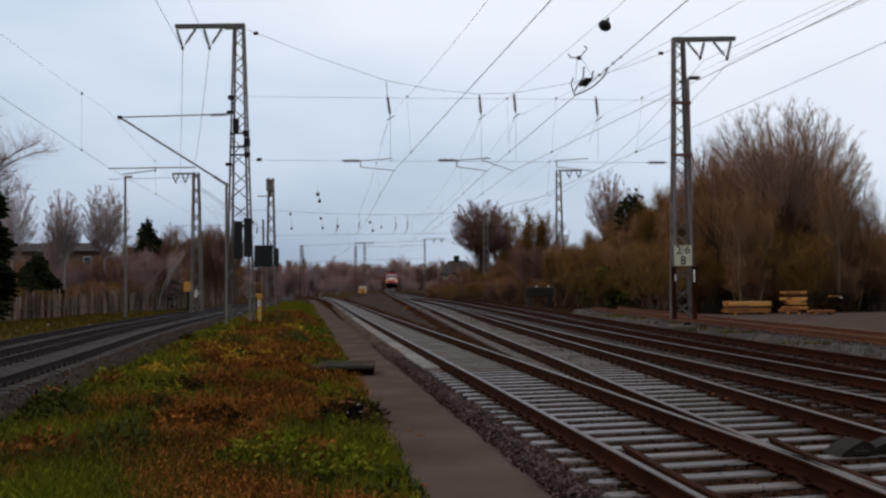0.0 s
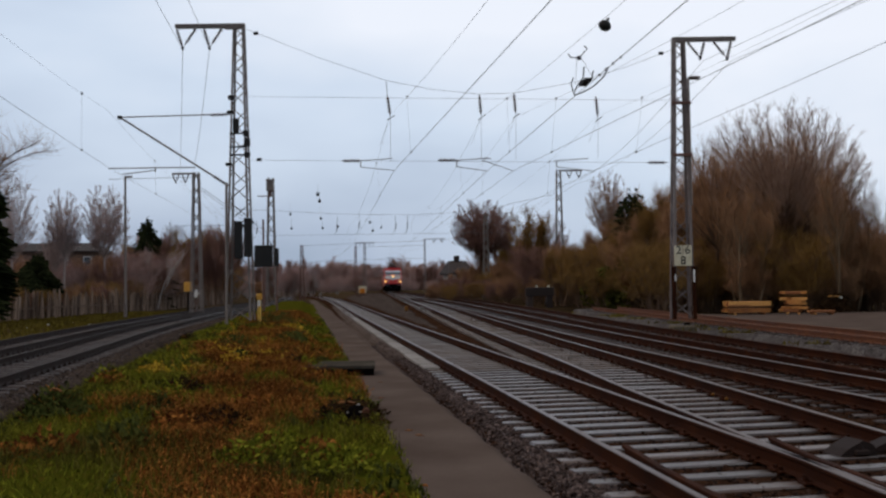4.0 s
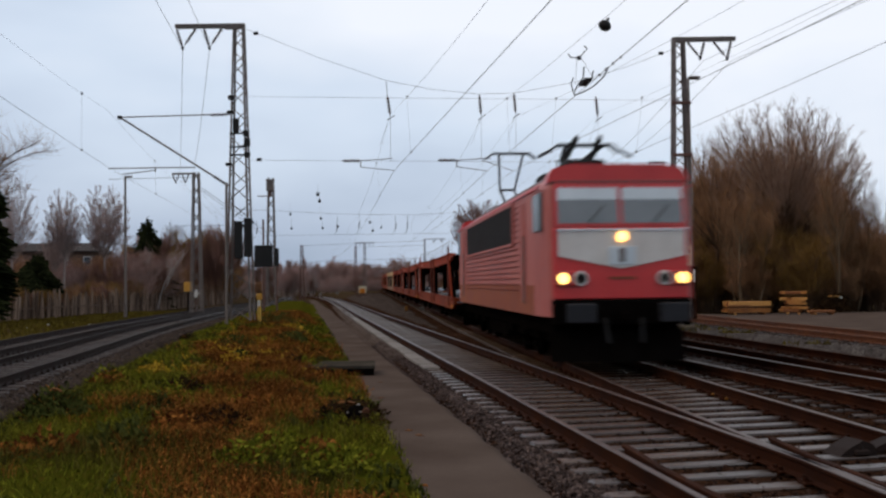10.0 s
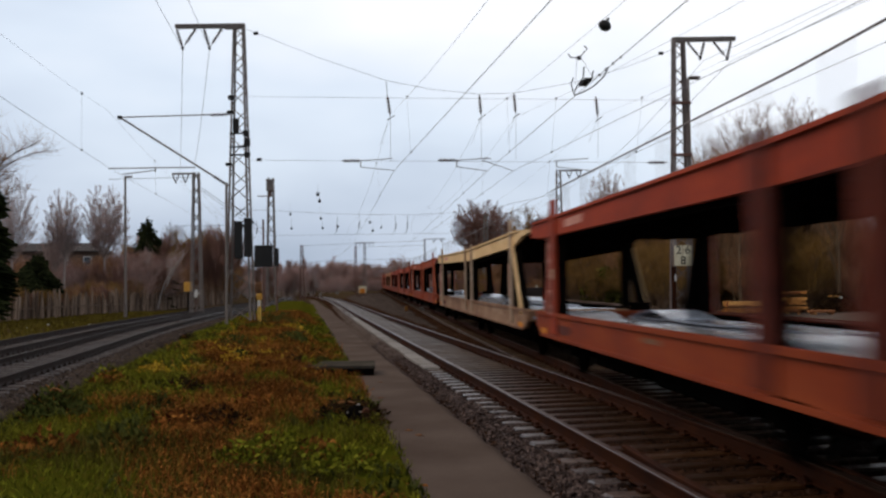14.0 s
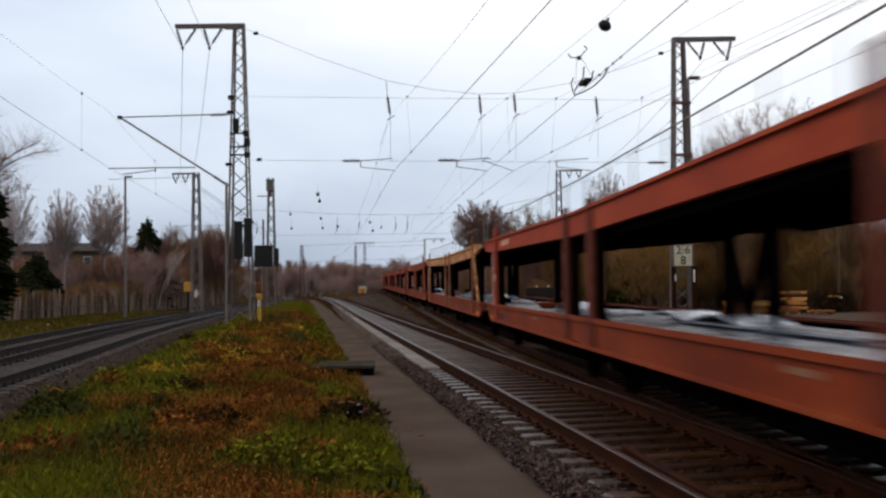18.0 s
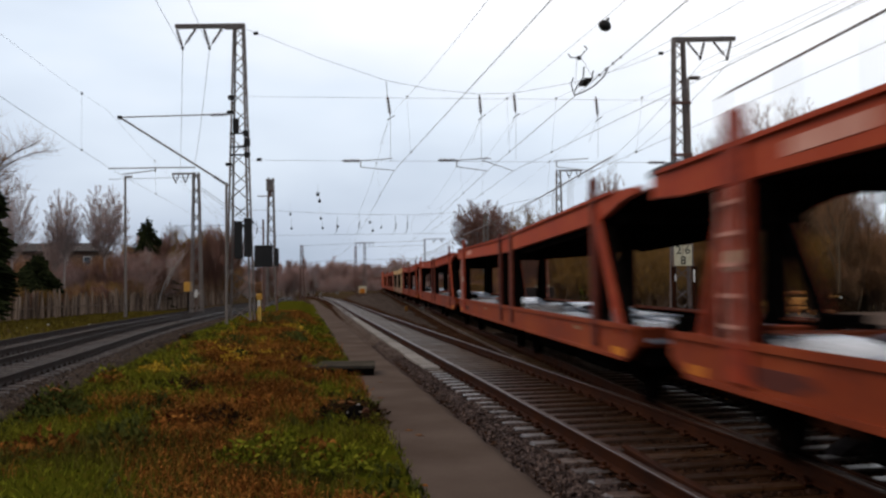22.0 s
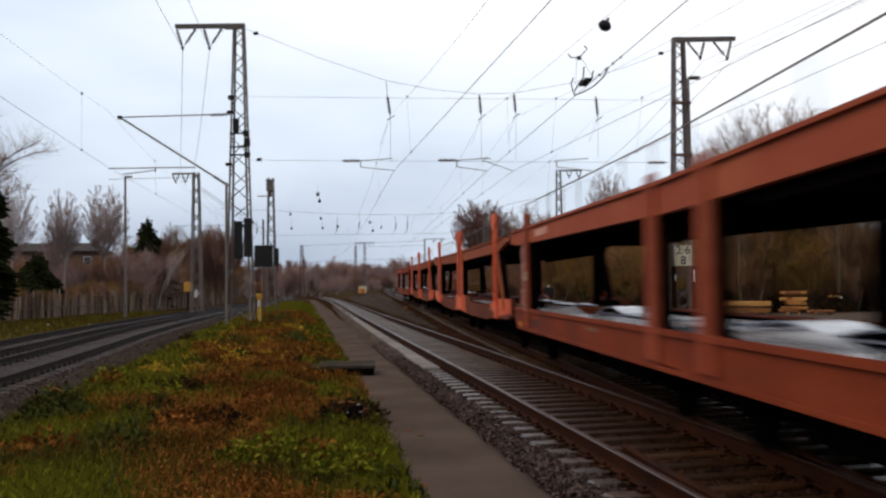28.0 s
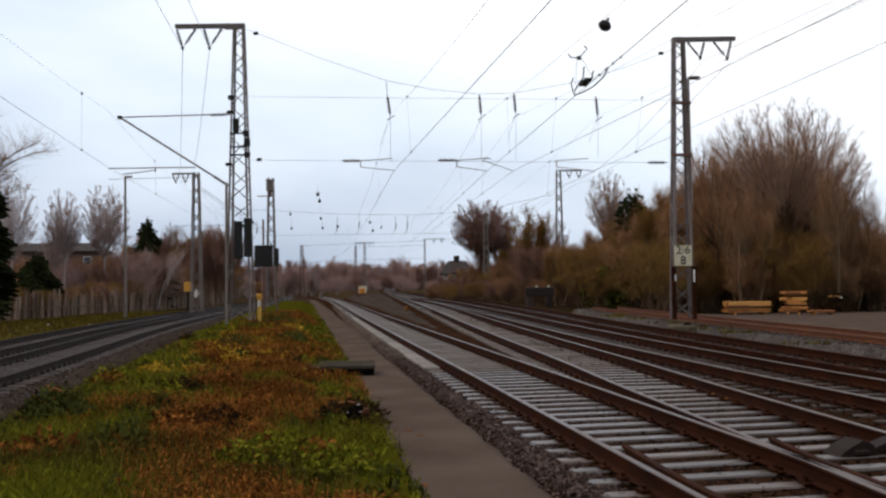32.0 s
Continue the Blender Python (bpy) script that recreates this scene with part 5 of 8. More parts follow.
br = part("bracket", Mesh().tube((-4.50, 0, 7.66), (-0.95, 0, 7.72), 0.024).tube((-4.50, 0, 7.66), (-0.80, 0, 5.28), 0.038).tube((-0.95, 0, 7.72), (-0.36, 0, 7.72), 0.02), GALV, mast_l, "slanted tube bracket over the side track")
part("bracket_clamp", Mesh().box(-4.58, -0.05, 7.58, -4.42, 0.05, 7.72, 0.015), BLACK, br)
part("insulator", INSULATOR, None, br, at=along((-1.12, 0, 7.70), (-0.45, 0, 7.72)))
part("insulator", INSULATOR, None, br, at=along((-1.02, 0, 5.42), (-0.46, 0, 5.05)))
part("steady_arm", Mesh().tube((-4.97, 0.1, 5.75), (-1.68, 0.1, 5.75), 0.022).tube((-4.45, 0.1, 5.52), (-3.2, 0.1, 5.66), 0.018).tube((-3.2, 0.1, 5.6), (-3.2, 0.1, 5.78), 0.03), GALV, mast_l)
for z, s, hh in ((7.25, -0.08, 0.26), (6.95, 0.30, 0.12), (6.62, 0.33, 0.16), (6.15, 0.33, 0.10), (8.3, -0.26, 0.08), (7.75, -0.30, 0.06), (5.8, -0.36, 0.06)):
    part("clamp_box", Mesh().box(-0.11 + s, -0.36, z - hh, 0.11 + s, -0.20, z + hh, 0.02), BLACK, mast_l, "small dark switch box")
for z in (6.45, 6.95, 6.15):
    part("tie_bar", Mesh().box(-0.32, -0.33, z - 0.03, 0.33, -0.28, z + 0.03, 0.008), BLACK, mast_l)
for sx, z0, z1 in ((0.04, 2.28, 3.66), (0.41, 2.34, 3.78)):
    sg = part("signal_back", Mesh().box(sx - 0.15, -0.62, z0, sx + 0.13, -0.40, z1, 0.02), BLACK, mast_l, "black back of a light signal")
    part("signal_hood", Mesh().box(sx - 0.17, -0.40, z1 - 0.2, sx + 0.15, -0.2, z1 - 0.1), BLACK, sg)
    part("signal_bracket", Mesh().beam((sx, -0.5, z0 + 0.1), (sx * 0.8, -0.1, z0 + 0.1), 0.05, 0.05), GALV, sg)
part("cable_duct", Mesh().tube((-0.42, -0.50, -0.45), (-0.40, -0.48, 5.1), 0.05, n=8), GALV, mast_l, "pale cable duct up one leg")

# mast beside the siding with the hectometre board
MR = (8.90, YM, 0.26)
mast_r = thing("catenary_mast", "rust-stained lattice mast with hectometre board and lamp", "catenary mast", pose(*MR), group="lattice masts")
lattice(mast_r, 10.52, 0.80, 0.44, 0.7, 0.4, 18, leg=0.10, straight=0.3, mat=MAST_GREY, foot=-0.25)
part("top_arm", Mesh().box(-0.18, -0.10, 10.42, 2.19, -0.04, 10.54).box(-0.18, 0.04, 10.42, 2.19, 0.10, 10.54), GALV, mast_r, "level steel top arm")
part("arm_plate", Mesh().box(-0.18, -0.12, 10.53, 2.19, 0.12, 10.57).box(-0.18, -0.12, 10.39, 0.35, 0.12, 10.42), GALV, mast_r)
v_insulator(mast_r, 0.71, 10.42, 0.66, 0.62, 0.16)
v_insulator(mast_r, 1.70, 10.42, 0.68, 0.66, 0.18)
for xa in (-0.43, 0.31):
    part("base_plate", Mesh().box(xa - 0.012, -0.412, 0.0, xa + 0.132, -0.24, 1.95, 0.008), RAIL_SIDE, mast_r, "rusty plated mast foot")
part("white_mark", Mesh().box(0.335, -0.43, 1.38, 0.395, -0.402, 1.82, 0.005).box(-0.35, -0.43, 1.42, -0.30, -0.402, 1.65, 0.005), WHITE_PAINT, mast_r, "white reflector strip")
brd = part("hectometre_board", Mesh().box(-0.36, -0.47, 1.97, 0.28, -0.44, 2.72, 0.01), SIGN_WHITE, mast_r, "cream enamel board lettered 26 over 8")
part("board_stripe", Mesh().box(-0.05, -0.473, 2.36, -0.03, -0.47, 2.72), RUSTY, brd, "rusty dark stripe down the board's middle")
part("lamp", Mesh().box(0.36, -0.25, 8.96, 0.80, 0.0, 9.07, 0.03).tube((0.0, -0.12, 8.85), (0.42, -0.12, 8.99), 0.03), GALV, mast_r, "small grey floodlight")
part("cable_duct", Mesh().tube((0.36, -0.30, 4.2), (0.33, -0.28, 8.95), 0.045, n=8), GALV, mast_r, "pale cable duct up one leg")
for z in (6.1, 8.05):
    part("tie_bar", Mesh().box(-0.30, -0.34, z - 0.06, 0.42, -0.24, z + 0.06, 0.01), RUSTY, mast_r)


def letters(text, size, mat, parent, m, name="lettering", depth=0.003):
    """Raised characters in the built-in font, turned into a mesh."""
    cu = bpy.data.curves.new("letters", "FONT")
    cu.body, cu.size, cu.extrude, cu.align_x, cu.align_y = text, size, depth, "CENTER", "CENTER"
    cu.offset = 0.004
    tmp = bpy.data.objects.new("letters", cu)
    scene.collection.objects.link(tmp)
    me = bpy.data.meshes.new_from_object(tmp.evaluated_get(bpy.context.evaluated_depsgraph_get()))
    bpy.data.objects.remove(tmp)
    me.materials.clear()
    me.materials.append(mat)
    ob = new(name, me)
    ob.parent = parent
    ob.matrix_basis = m
    return ob


for ch, lx in (("2", -0.20), ("6", 0.13)):
    letters(ch, 0.42, BLACK, brd, pose(lx, -0.474, 2.54, 90, 0, 0))
letters("8", 0.42, BLACK, brd, pose(-0.04, -0.474, 2.16, 90, 0, 0))


# head span between the two tall masts
span = thing("head_span", "cross wires between the tall masts carrying the overhead lines", "overhead line", kind="")
HL, HR = Vector((-7.30, YM, 11.36)), Vector((8.72, YM, 10.38))
HANG = [(-2.02, 8.76), (1.44, 8.74), (2.74, 8.78), (5.82, 8.62)]
hp = [HL, Vector((-4.6, YM, 10.25)), Vector((-2.05, YM, 9.34)), Vector((-0.3, YM, 8.98)), Vector((1.41, YM, 8.79)), Vector((2.77, YM, 8.81)), Vector((5.05, YM, 9.19)), Vector((6.9, YM, 9.72)), HR]
part("head_cable", Mesh().pipe(hp, 0.008), WIRE, span, "sagging head-span cable")
part("upper_cross_wire", Mesh().tube((-7.3, YM, 8.80), (8.7, YM, 8.46), 0.006, n=5), WIRE, span)
part("lower_cross_wire", Mesh().tube((-7.2, YM, 6.40), (8.65, YM, 6.11), 0.006, n=5), WIRE, span)
for p in ((-6.95, 11.2), (8.3, 10.25), (-6.85, 6.42)):
    part("cable_clamp", Mesh().box(p[0] - 0.09, YM - 0.03, p[1] - 0.06, p[0] + 0.09, YM + 0.03, p[1] + 0.06, 0.01), BLACK, span)
for i, (x, zt) in enumerate(HANG):
    dx = 0.11 if i == 0 else 0.06
    part("insulator", INSULATOR, None, span, at=along((x, YM, zt), (x + dx, YM, zt - 0.85)))
    up = 9.30 if i == 0 else zt + 0.04
    part("hanger", Mesh().tube((x - 0.03, YM, up), (x, YM, zt), 0.014, n=5).tube((x + dx, YM, zt - 0.75), (x + dx - 0.02, YM, 6.32), 0.007, n=5).tube((x + dx, YM, zt - 0.75), (x - 0.3, YM, 6.9), 0.006, n=4), WIRE, span)
    part("line_clamp", Mesh().tube((x + dx - 0.12, YM - 0.2, zt - 0.95), (x + dx + 0.16, YM + 0.1, zt - 0.72), 0.016, n=5), BLACK, span)
for x, z in ((-3.75, 6.335), (-0.15, 6.31), (7.70, 6.125)):
    part("insulator", INSULATOR, None, span, at=along((x, YM, z), (x + 0.8, YM, z - 0.01)))
for x, xe, ze, z in ((-3.05, -1.80, 5.95, 6.33), (0.55, 1.71, 5.88, 6.30), (4.30, 5.67, 5.83, 6.24)):
    part("registration_arm", Mesh().tube((x, YM, z), (x, YM, z - 0.24), 0.022, n=5).tube((x, YM, z - 0.24), (xe, YM, ze), 0.014, n=5).tube((x - 0.1, YM, z - 0.01), (x + 1.2, YM, z + 0.07), 0.016, n=5), GALV, span, "short registration arm")
part("registration_arm", Mesh().tube((1.52, YM, 6.30), (2.66, YM, 5.87), 0.014, n=5).tube((1.2, YM, 6.33), (1.85, YM, 6.36), 0.016, n=5), GALV, span, "short registration arm")


def overhead(label, knots, r=0.0065, low=1.12, every=5):
    """A contact wire hung by droppers from its sagging messenger; knots: (x, y, z) of the contact wire, x and z of the messenger."""
    oh = thing("overhead_line", label, "overhead line", group="overhead lines")
    cw, mw = [], []
    for k, (a, b) in enumerate(zip(knots, knots[1:])):
        n = 12
        for i in range(n + 1):
            t = i / n
            c = Vector(a[:3]).lerp(Vector(b[:3]), t)
            rise = (a[4] - a[2]) * (1 - t) + (b[4] - b[2]) * t
            m = Vector((a[3] + (b[3] - a[3]) * t, c.y, c.z + rise - (rise - low) * 4 * t * (1 - t)))
            if i or not cw:
                cw.append(c)
                mw.append(m)
            if 0 < i < n and i % every == (k % 2) + 1 and c.y < 110:
                part("dropper", Mesh().tube(c, m, 0.004, n=4, caps=False), WIRE, oh)
                for q in (c, m):
                    part("dropper_clamp", Mesh().box(q.x - 0.02, q.y - 0.05, q.z - 0.03, q.x + 0.02, q.y + 0.05, q.z + 0.04), WIRE, oh)
    part("contact_wire", Mesh().pipe(cw, r), WIRE, oh, "dark contact wire")
    part("messenger_wire", Mesh().pipe(mw, r * 0.55), WIRE, oh, "thin sagging messenger wire")
    return oh


def further(f, ys, stagger=0.3):
    """Supports down the line, with the wire staggered from side to side."""
    rows = []
    for i, y in enumerate(ys):
        z, e = level(f(y), y) + 5.9, stagger * (-1) ** i
        rows.append((f(y) + e, y, z, f(y) + e * 0.3, z + 1.9))
    return rows


overhead("contact and messenger wire over the near track", [(7.78, -24, 5.9, 7.93, 7.95), (-1.80, YM, 5.94, -1.93, 8.04)] + further(T1, (98, 160, 225, 290)), r=0.0085)
overhead("contact and messenger wire over the main track", [(7.50, -24, 6.0, 8.95, 7.95), (1.71, YM, 5.90, 1.52, 7.92)] + further(T2, (98, 160, 225, 290)), r=0.0085)
overhead("contact and messenger wire over the branching track", [(13.5, -24, 6.1, 14.2, 7.9), (2.66, YM, 5.87, 2.78, 7.90)] + further(T3, (98,)), r=0.0075)
overhead("contact and messenger wire over the outer track", [(13.3, -24, 6.1, 13.6, 7.9), (5.67, YM, 5.83, 5.88, 7.90)] + further(T4, (98, 160)))
overhead("contact and messenger wire over the side track", [(-2.6, -24, 5.75, -2.3, 7.9), (-12.50, YM, 6.18, -12.52, 8.34)] + further(T0, (98, 160, 225)), r=0.0065)


def long_wire(pts, label, r=0.008, sag=0.0):
    row = [Vector(pts[0])]
    for p, q in zip(pts, pts[1:]):
        row += [Vector(p).lerp(Vector(q), i / 8) - Vector((0, 0, sag * 4 * i / 8 * (1 - i / 8))) for i in range(1, 9)]
    return single("feeder_wire", Mesh().pipe(row, r), WIRE, label, "feeder wire", group="feeder wires")


# feeders on the top arms, running from mast to mast along the line
for (x, z), (nx, ny, nz), (fx, fz) in (((ML[0] - 2.13, 10.64), (-8.85, 31.33, 10.60), (-20.70, 10.25)), ((ML[0] - 1.12, 10.64), (-7.84, 31.37, 10.60), (-19.85, 10.25))):
    k = (YM + 24) / (YM - ny)
    long_wire([(x + (nx - x) * k, -24, z + (nz - z) * k + 0.6), (nx, ny, nz), (x, YM, z)], "feeder wire on the arm of the bank mast", 0.008)
    long_wire([(x, YM, z), (fx, 80, fz), (fx - 10, 160, 10)], "feeder wire between the bank mast and the next", 0.010, sag=0.9)
for (x, z), (nx, ny, nz), (fx, fz) in (((MR[0] + 1.01, 9.96), (11.90, 30.2, 10.03), (12.15, 11.37)), ((MR[0] + 2.03, 9.92), (12.65, 30.0, 9.90), (12.97, 11.36))):
    k = (YM + 24) / (YM - ny)
    long_wire([(x + (nx - x) * k, -24, z + (nz - z) * k + 0.6), (nx, ny, nz), (x, YM, z)], "feeder wire on the arm of the siding mast", 0.008)
    long_wire([(x, YM, z), (fx, 98, fz), (fx - 8, 180, 10.4)], "feeder wire between the siding mast and the next", 0.010, sag=0.9)

# section insulator with its horns over the main track
si = thing("section_insulator", "dark section insulator with arcing horns in the contact wire", "section insulator")
o = Vector((3.21, 22.56, 5.99))
dv = Vector((3.357 - 3.15, 21.446 - 23.534, 0)).normalized()
cv = Vector((1, 0, 0))
zv = Vector((0, 0, 1))
part("body", Mesh().beam(o - dv * 0.22 + zv * 0.09, o + dv * 0.30 + zv * 0.11, 0.15, 0.07).box(o.x - 0.03, o.y - 0.08, o.z + 0.1, o.x + 0.09, o.y + 0.08, o.z + 0.20, 0.03), BLACK, si, "black insulating body")
for s in (-1, 1):
    off = cv * 0.13 * s
    part("runner", Mesh().pipe([o - dv * 1.0, o - dv * 0.7 + off * 0.7, o + off * 1.4, o + dv * 0.8 + off * 1.7 + zv * 0.06, o + dv * 1.05 + off * 2.0 + zv * 0.22], 0.016), BLACK, si, "curved steel runner")
    part("hanger", Mesh().tube(o + off + dv * 0.3 * s + zv * 0.12, o + Vector((-0.06 + 0.06 * s, 0.4, 0.72)), 0.006, n=4), WIRE, si)
part("horn", Mesh().pipe([o - dv * 0.5 - cv * 0.15, o - dv * 0.45 - cv * 0.2 + zv * 0.16, o - dv * 0.4 - cv * 0.16 + zv * 0.30], 0.014), BLACK, si)
part("horn", Mesh().pipe([o + dv * 0.2 + cv * 0.1 + zv * 0.1, o + dv * 0.3 + cv * 0.12 + zv * 0.3], 0.014), BLACK, si)
for k in range(4):
    part("insulator_disc", Mesh().lathe([(0.012, -0.03), (0.03, 0.0), (0.012, 0.03)], 8, along(o + dv * (1.3 + 0.55 * k), o + dv * (1.4 + 0.55 * k))), BLACK, si)
tbk = o + Vector((-0.06, 0.4, 0.74))
part("turnbuckle", Mesh().box(tbk.x - 0.05, tbk.y - 0.03, tbk.z - 0.04, tbk.x + 0.05, tbk.y + 0.03, tbk.z + 0.05, 0.01).tube(tbk, tbk + Vector((-0.20, 0, 0.02)), 0.012).tube(tbk + Vector((-0.20, 0, 0.02)), tbk + Vector((-0.24, 0, 0.10)), 0.014).tube(tbk, tbk + Vector((0.17, 0, 0.20)), 0.012).tube(tbk + Vector((0.12, 0, 0.28)), tbk + Vector((0.2, 0, 0.2)), 0.012), BLACK, si)


def ball(x, y, z, r):
    """A dark ball hung on the wires."""
    pr = [(max(0.02, r * math.sin(math.pi * k / 10)), -r * math.cos(math.pi * k / 10)) for k in range(11)]
    bl = thing("cable_ball", "dark round ball on the overhead wires", "cable ball", pose(x, y, z), group="balls on the wires")
    part("ball", Mesh().lathe(pr, 14), BLACK, bl, smooth=True)
    if y < 30:
        bl.matrix_basis = pose(x, y, z, 0, 28, 0) @ Matrix.Diagonal((1.0, 1.0, 0.82, 1))
    part("clamp", Mesh().box(-0.03, -0.05, r - 0.02, 0.03, 0.05, r + 0.08, 0.01), WIRE, bl)
    if y > 60:
        part("hanger", Mesh().tube((0, 0, r), (0, 0, r + (1.0 if y > 90 else 0.6)), 0.008, n=4), WIRE, bl)


ball(3.59, 22.0, 7.22, 0.145)
for (u, v, d, r) in ((-0.1228, 0.0922, 72, 0.13), (-0.1211, 0.0856, 74, 0.13), (-0.1200, 0.0683, 98, 0.12), (-0.1183, 0.0589, 104, 0.12), (-0.150, 0.0728, 98, 0.12), (-0.1489, 0.0589, 104, 0.12),
                     (-0.0717, 0.0639, 98, 0.12), (-0.0689, 0.0556, 104, 0.12), (-0.1033, 0.06, 110, 0.12), (-0.0606, 0.0589, 110, 0.11)):
    ball(u * d, d, 1.58 + v * d, r)


def far_mast(x, y, h, arm, label, w=0.5, mat=None, base=0.0, z0=None):
    z0 = level(x, y) - 0.3 if z0 is None else z0
    m = thing("catenary_mast", label, "catenary mast", pose(x, y, z0), group="lattice masts")
    lattice(m, h, w * 1.5, w * 0.8, w * 1.4, w * 0.8, 10, leg=0.11, brace=0.07, mat=mat, simple=True)
    for a in arm:
        part("top_arm", Mesh().box(min(0, a), -0.08, h - 0.15, max(0, a), 0.08, h, 0.01), mat or GALV, m)
        for t in (0.45, 0.85):
            v_insulator(m, a * t, h - 0.12, 0.55, 0.65)
    return m


far_mast(-19.4, 80, 11.1, (-1.9,), "grey lattice mast beyond the side tracks", 0.62, z0=-0.3)
far_mast(-15.2, 90, 11.4, (), "grey lattice signal mast behind the bank", 0.62, z0=0.0)
far_mast(11.25, 98, 12.5, (2.3,), "lattice mast above the thicket", 0.6, z0=0.2)
far_mast(4.4, 104, 8.6, (), "slim pale mast among the bushes", 0.5, z0=0.4, mat=LIMESTONE)
far_mast(-25.0, 180, 9.8, (), "far lattice mast on the straight", 0.6, z0=-0.6, mat=RUSTY)
far_mast(-17.2, 200, 9.9, (), "far lattice mast beside the curve", 0.5, z0=-0.2, mat=RUSTY)
far_mast(-3.6, 200, 10.1, (4.0,), "far mast with a long arm", 0.35, z0=0.9)
far_mast(-18.5, 240, 12.5, (-2.4, 2.4), "distant grey power pylon", 0.6, z0=-0.3)
far_mast(-29.0, 165, 7.0, (), "far lattice mast by the side tracks", 0.4, z0=-0.6, mat=RUSTY)

# a slim concrete pole with its crossarm beyond the side tracks
pl = thing("utility_pole", "slim grey-green pole with a short bracket", "pole", pose(-25.0, 80, -0.5))
part("pole", Mesh().tube((0, 0, 0), (0, 0, 11.1), 0.12, 0.08, 10), GALV, pl)
part("bracket", Mesh().box(-0.1, -0.06, 10.95, 0.55, 0.06, 11.1, 0.02), GALV, pl)
long_wire([(-26.3, 80, 10.35), (-19.2, 80, 10.45)], "cross wire between the pole and the mast", 0.02)
long_wire([(-19.0, 80, 9.6), (-16.4, 84, 7.5), (-15.3, 90, 6.4)], "stay wire to the signal mast", 0.02)
long_wire([(-19.0, 80, 9.4), (-15.4, 90, 6.0)], "stay wire to the signal mast", 0.02)
long_wire([(-21.0, 80, 6.6), (-16.8, 80, 6.6)], "lower cross wire on the far mast", 0.02)
for a_, b_ in (((-25.0, 180, 9.1), (-3.6, 200, 10.6)), ((-17.2, 200, 9.5), (-3.6, 200, 9.7)), ((-25.0, 180, 6.2), (-3.6, 200, 7.2))):
    long_wire([a_, b_], "far cross-span wire over the tracks", 0.025)
for i, (x, y, z) in enumerate(((-10.2, 98, 7.9), (-8.1, 98, 8.0), (-4.6, 98, 7.9), (-3.4, 98, 8.0), (1.1, 98, 7.9), (-18.0, 98, 7.6))):
    h_ = thing("line_hanger", "short insulated hanger of the overhead line", "hanger", pose(x, y, z - 0.8), group="line hangers")
    part("insulator", INSULATOR, None, h_, at=pose(0, 0, 0, 0, 6 * (i % 3), 0))
    part("rod", Mesh().tube((0, 0, 0.7), (0.05, 0, 1.3), 0.02).tube((0, 0, 0), (-0.3, 0, -0.5), 0.02), WIRE, h_)
far_span = [(-21.5, 98, 9.4), (-10.2, 98, 8.7), (-3.0, 98, 8.5), (3.4, 98, 8.8), (11.0, 98, 10.4)]
long_wire(far_span, "second head-span cable over the tracks", 0.014)
long_wire([(-17.0, 98, 6.7), (11.0, 98, 6.7)], "second lower cross wire over the tracks", 0.012)


# signal with its black screen on a post, seen from behind
sg = thing("light_signal", "black signal screen on a slim post, seen from behind", "signal", pose(-10.95, 62, -0.2))
part("post", Mesh().tube((0, 0, 0), (0, 0, 6.0), 0.06, n=8), RUSTY, sg)
part("screen", Mesh().box(-0.56, -0.06, 3.1, 0.56, 0.06, 4.43, 0.03), BLACK, sg, "black signal screen")
part("cage", Mesh().tube((0.62, 0, 2.8), (0.62, 0, 4.4), 0.03).tube((0.62, 0, 4.4), (0.1, 0, 4.4), 0.03), GALV, sg)
sg2 = thing("light_signal", "narrow black signal head on a lattice foot", "signal", pose(-9.83, 60, -0.2))
part("post", Mesh().tube((0, 0, 0), (0, 0, 3.4), 0.05, n=8), RUSTY, sg2)
part("head", Mesh().box(-0.13, -0.1, 3.1, 0.13, 0.1, 4.15, 0.02), BLACK, sg2)

# yellow marker post on the bank
yp = thing("marker_post", "yellow marker post with a white tip on the bank", "marker post", pose(-6.97, 38.5, 0.1))
part("post", Mesh().box(-0.065, -0.05, 0, 0.065, 0.05, 1.2, 0.015), YELLOW, yp)
part("head", Mesh().box(-0.11, -0.07, 1.08, 0.11, 0.07, 1.30, 0.02), AMBER, yp)
part("reflector", Mesh().box(-0.05, -0.066, 0.82, 0.05, -0.05, 1.05), WHITE_PAINT, yp)
yb = thing("yellow_cabinet", "small yellow cabinet on a post beside the fence", "cabinet", pose(-24.6, 98, -0.7))
part("box", Mesh().box(-0.35, -0.2, 2.1, 0.35, 0.2, 3.0, 0.03), AMBER, yb)
part("post", Mesh().box(-0.06, -0.06, 0, 0.06, 0.06, 2.1), UNDER, yb)
bx = thing("relay_box", "white relay box at the foot of the far mast", "cabinet", pose(-19.7, 81, -0.6))
part("box", Mesh().box(-0.11, -0.1, 1.55, 0.11, 0.1, 2.2, 0.02), WHITE_PAINT, bx)
part("side_box", Mesh().box(0.26, -0.08, 1.75, 0.42, 0.08, 2.05, 0.02).box(0.05, -0.03, 1.85, 0.3, 0.03, 1.9), WHITE_PAINT, bx)
part("post", Mesh().box(-0.04, -0.04, 0.1, 0.04, 0.04, 1.6), RUSTY, bx)
part("plinth", Mesh().box(-0.24, -0.24, 0.0, 0.24, 0.24, 0.2, 0.02), CONCRETE, bx)

# concrete slab lying across the edge of the path
slab = thing("concrete_slab", "weathered concrete cover slab at the edge of the path", "slab", pose(-2.10, 20.3, 0.0, 0, 0, 4))
part("slab", Mesh().box(-0.85, -0.55, 0.0, 0.72, 0.75, 0.07, 0.012), MOSSY_SLAB, slab)
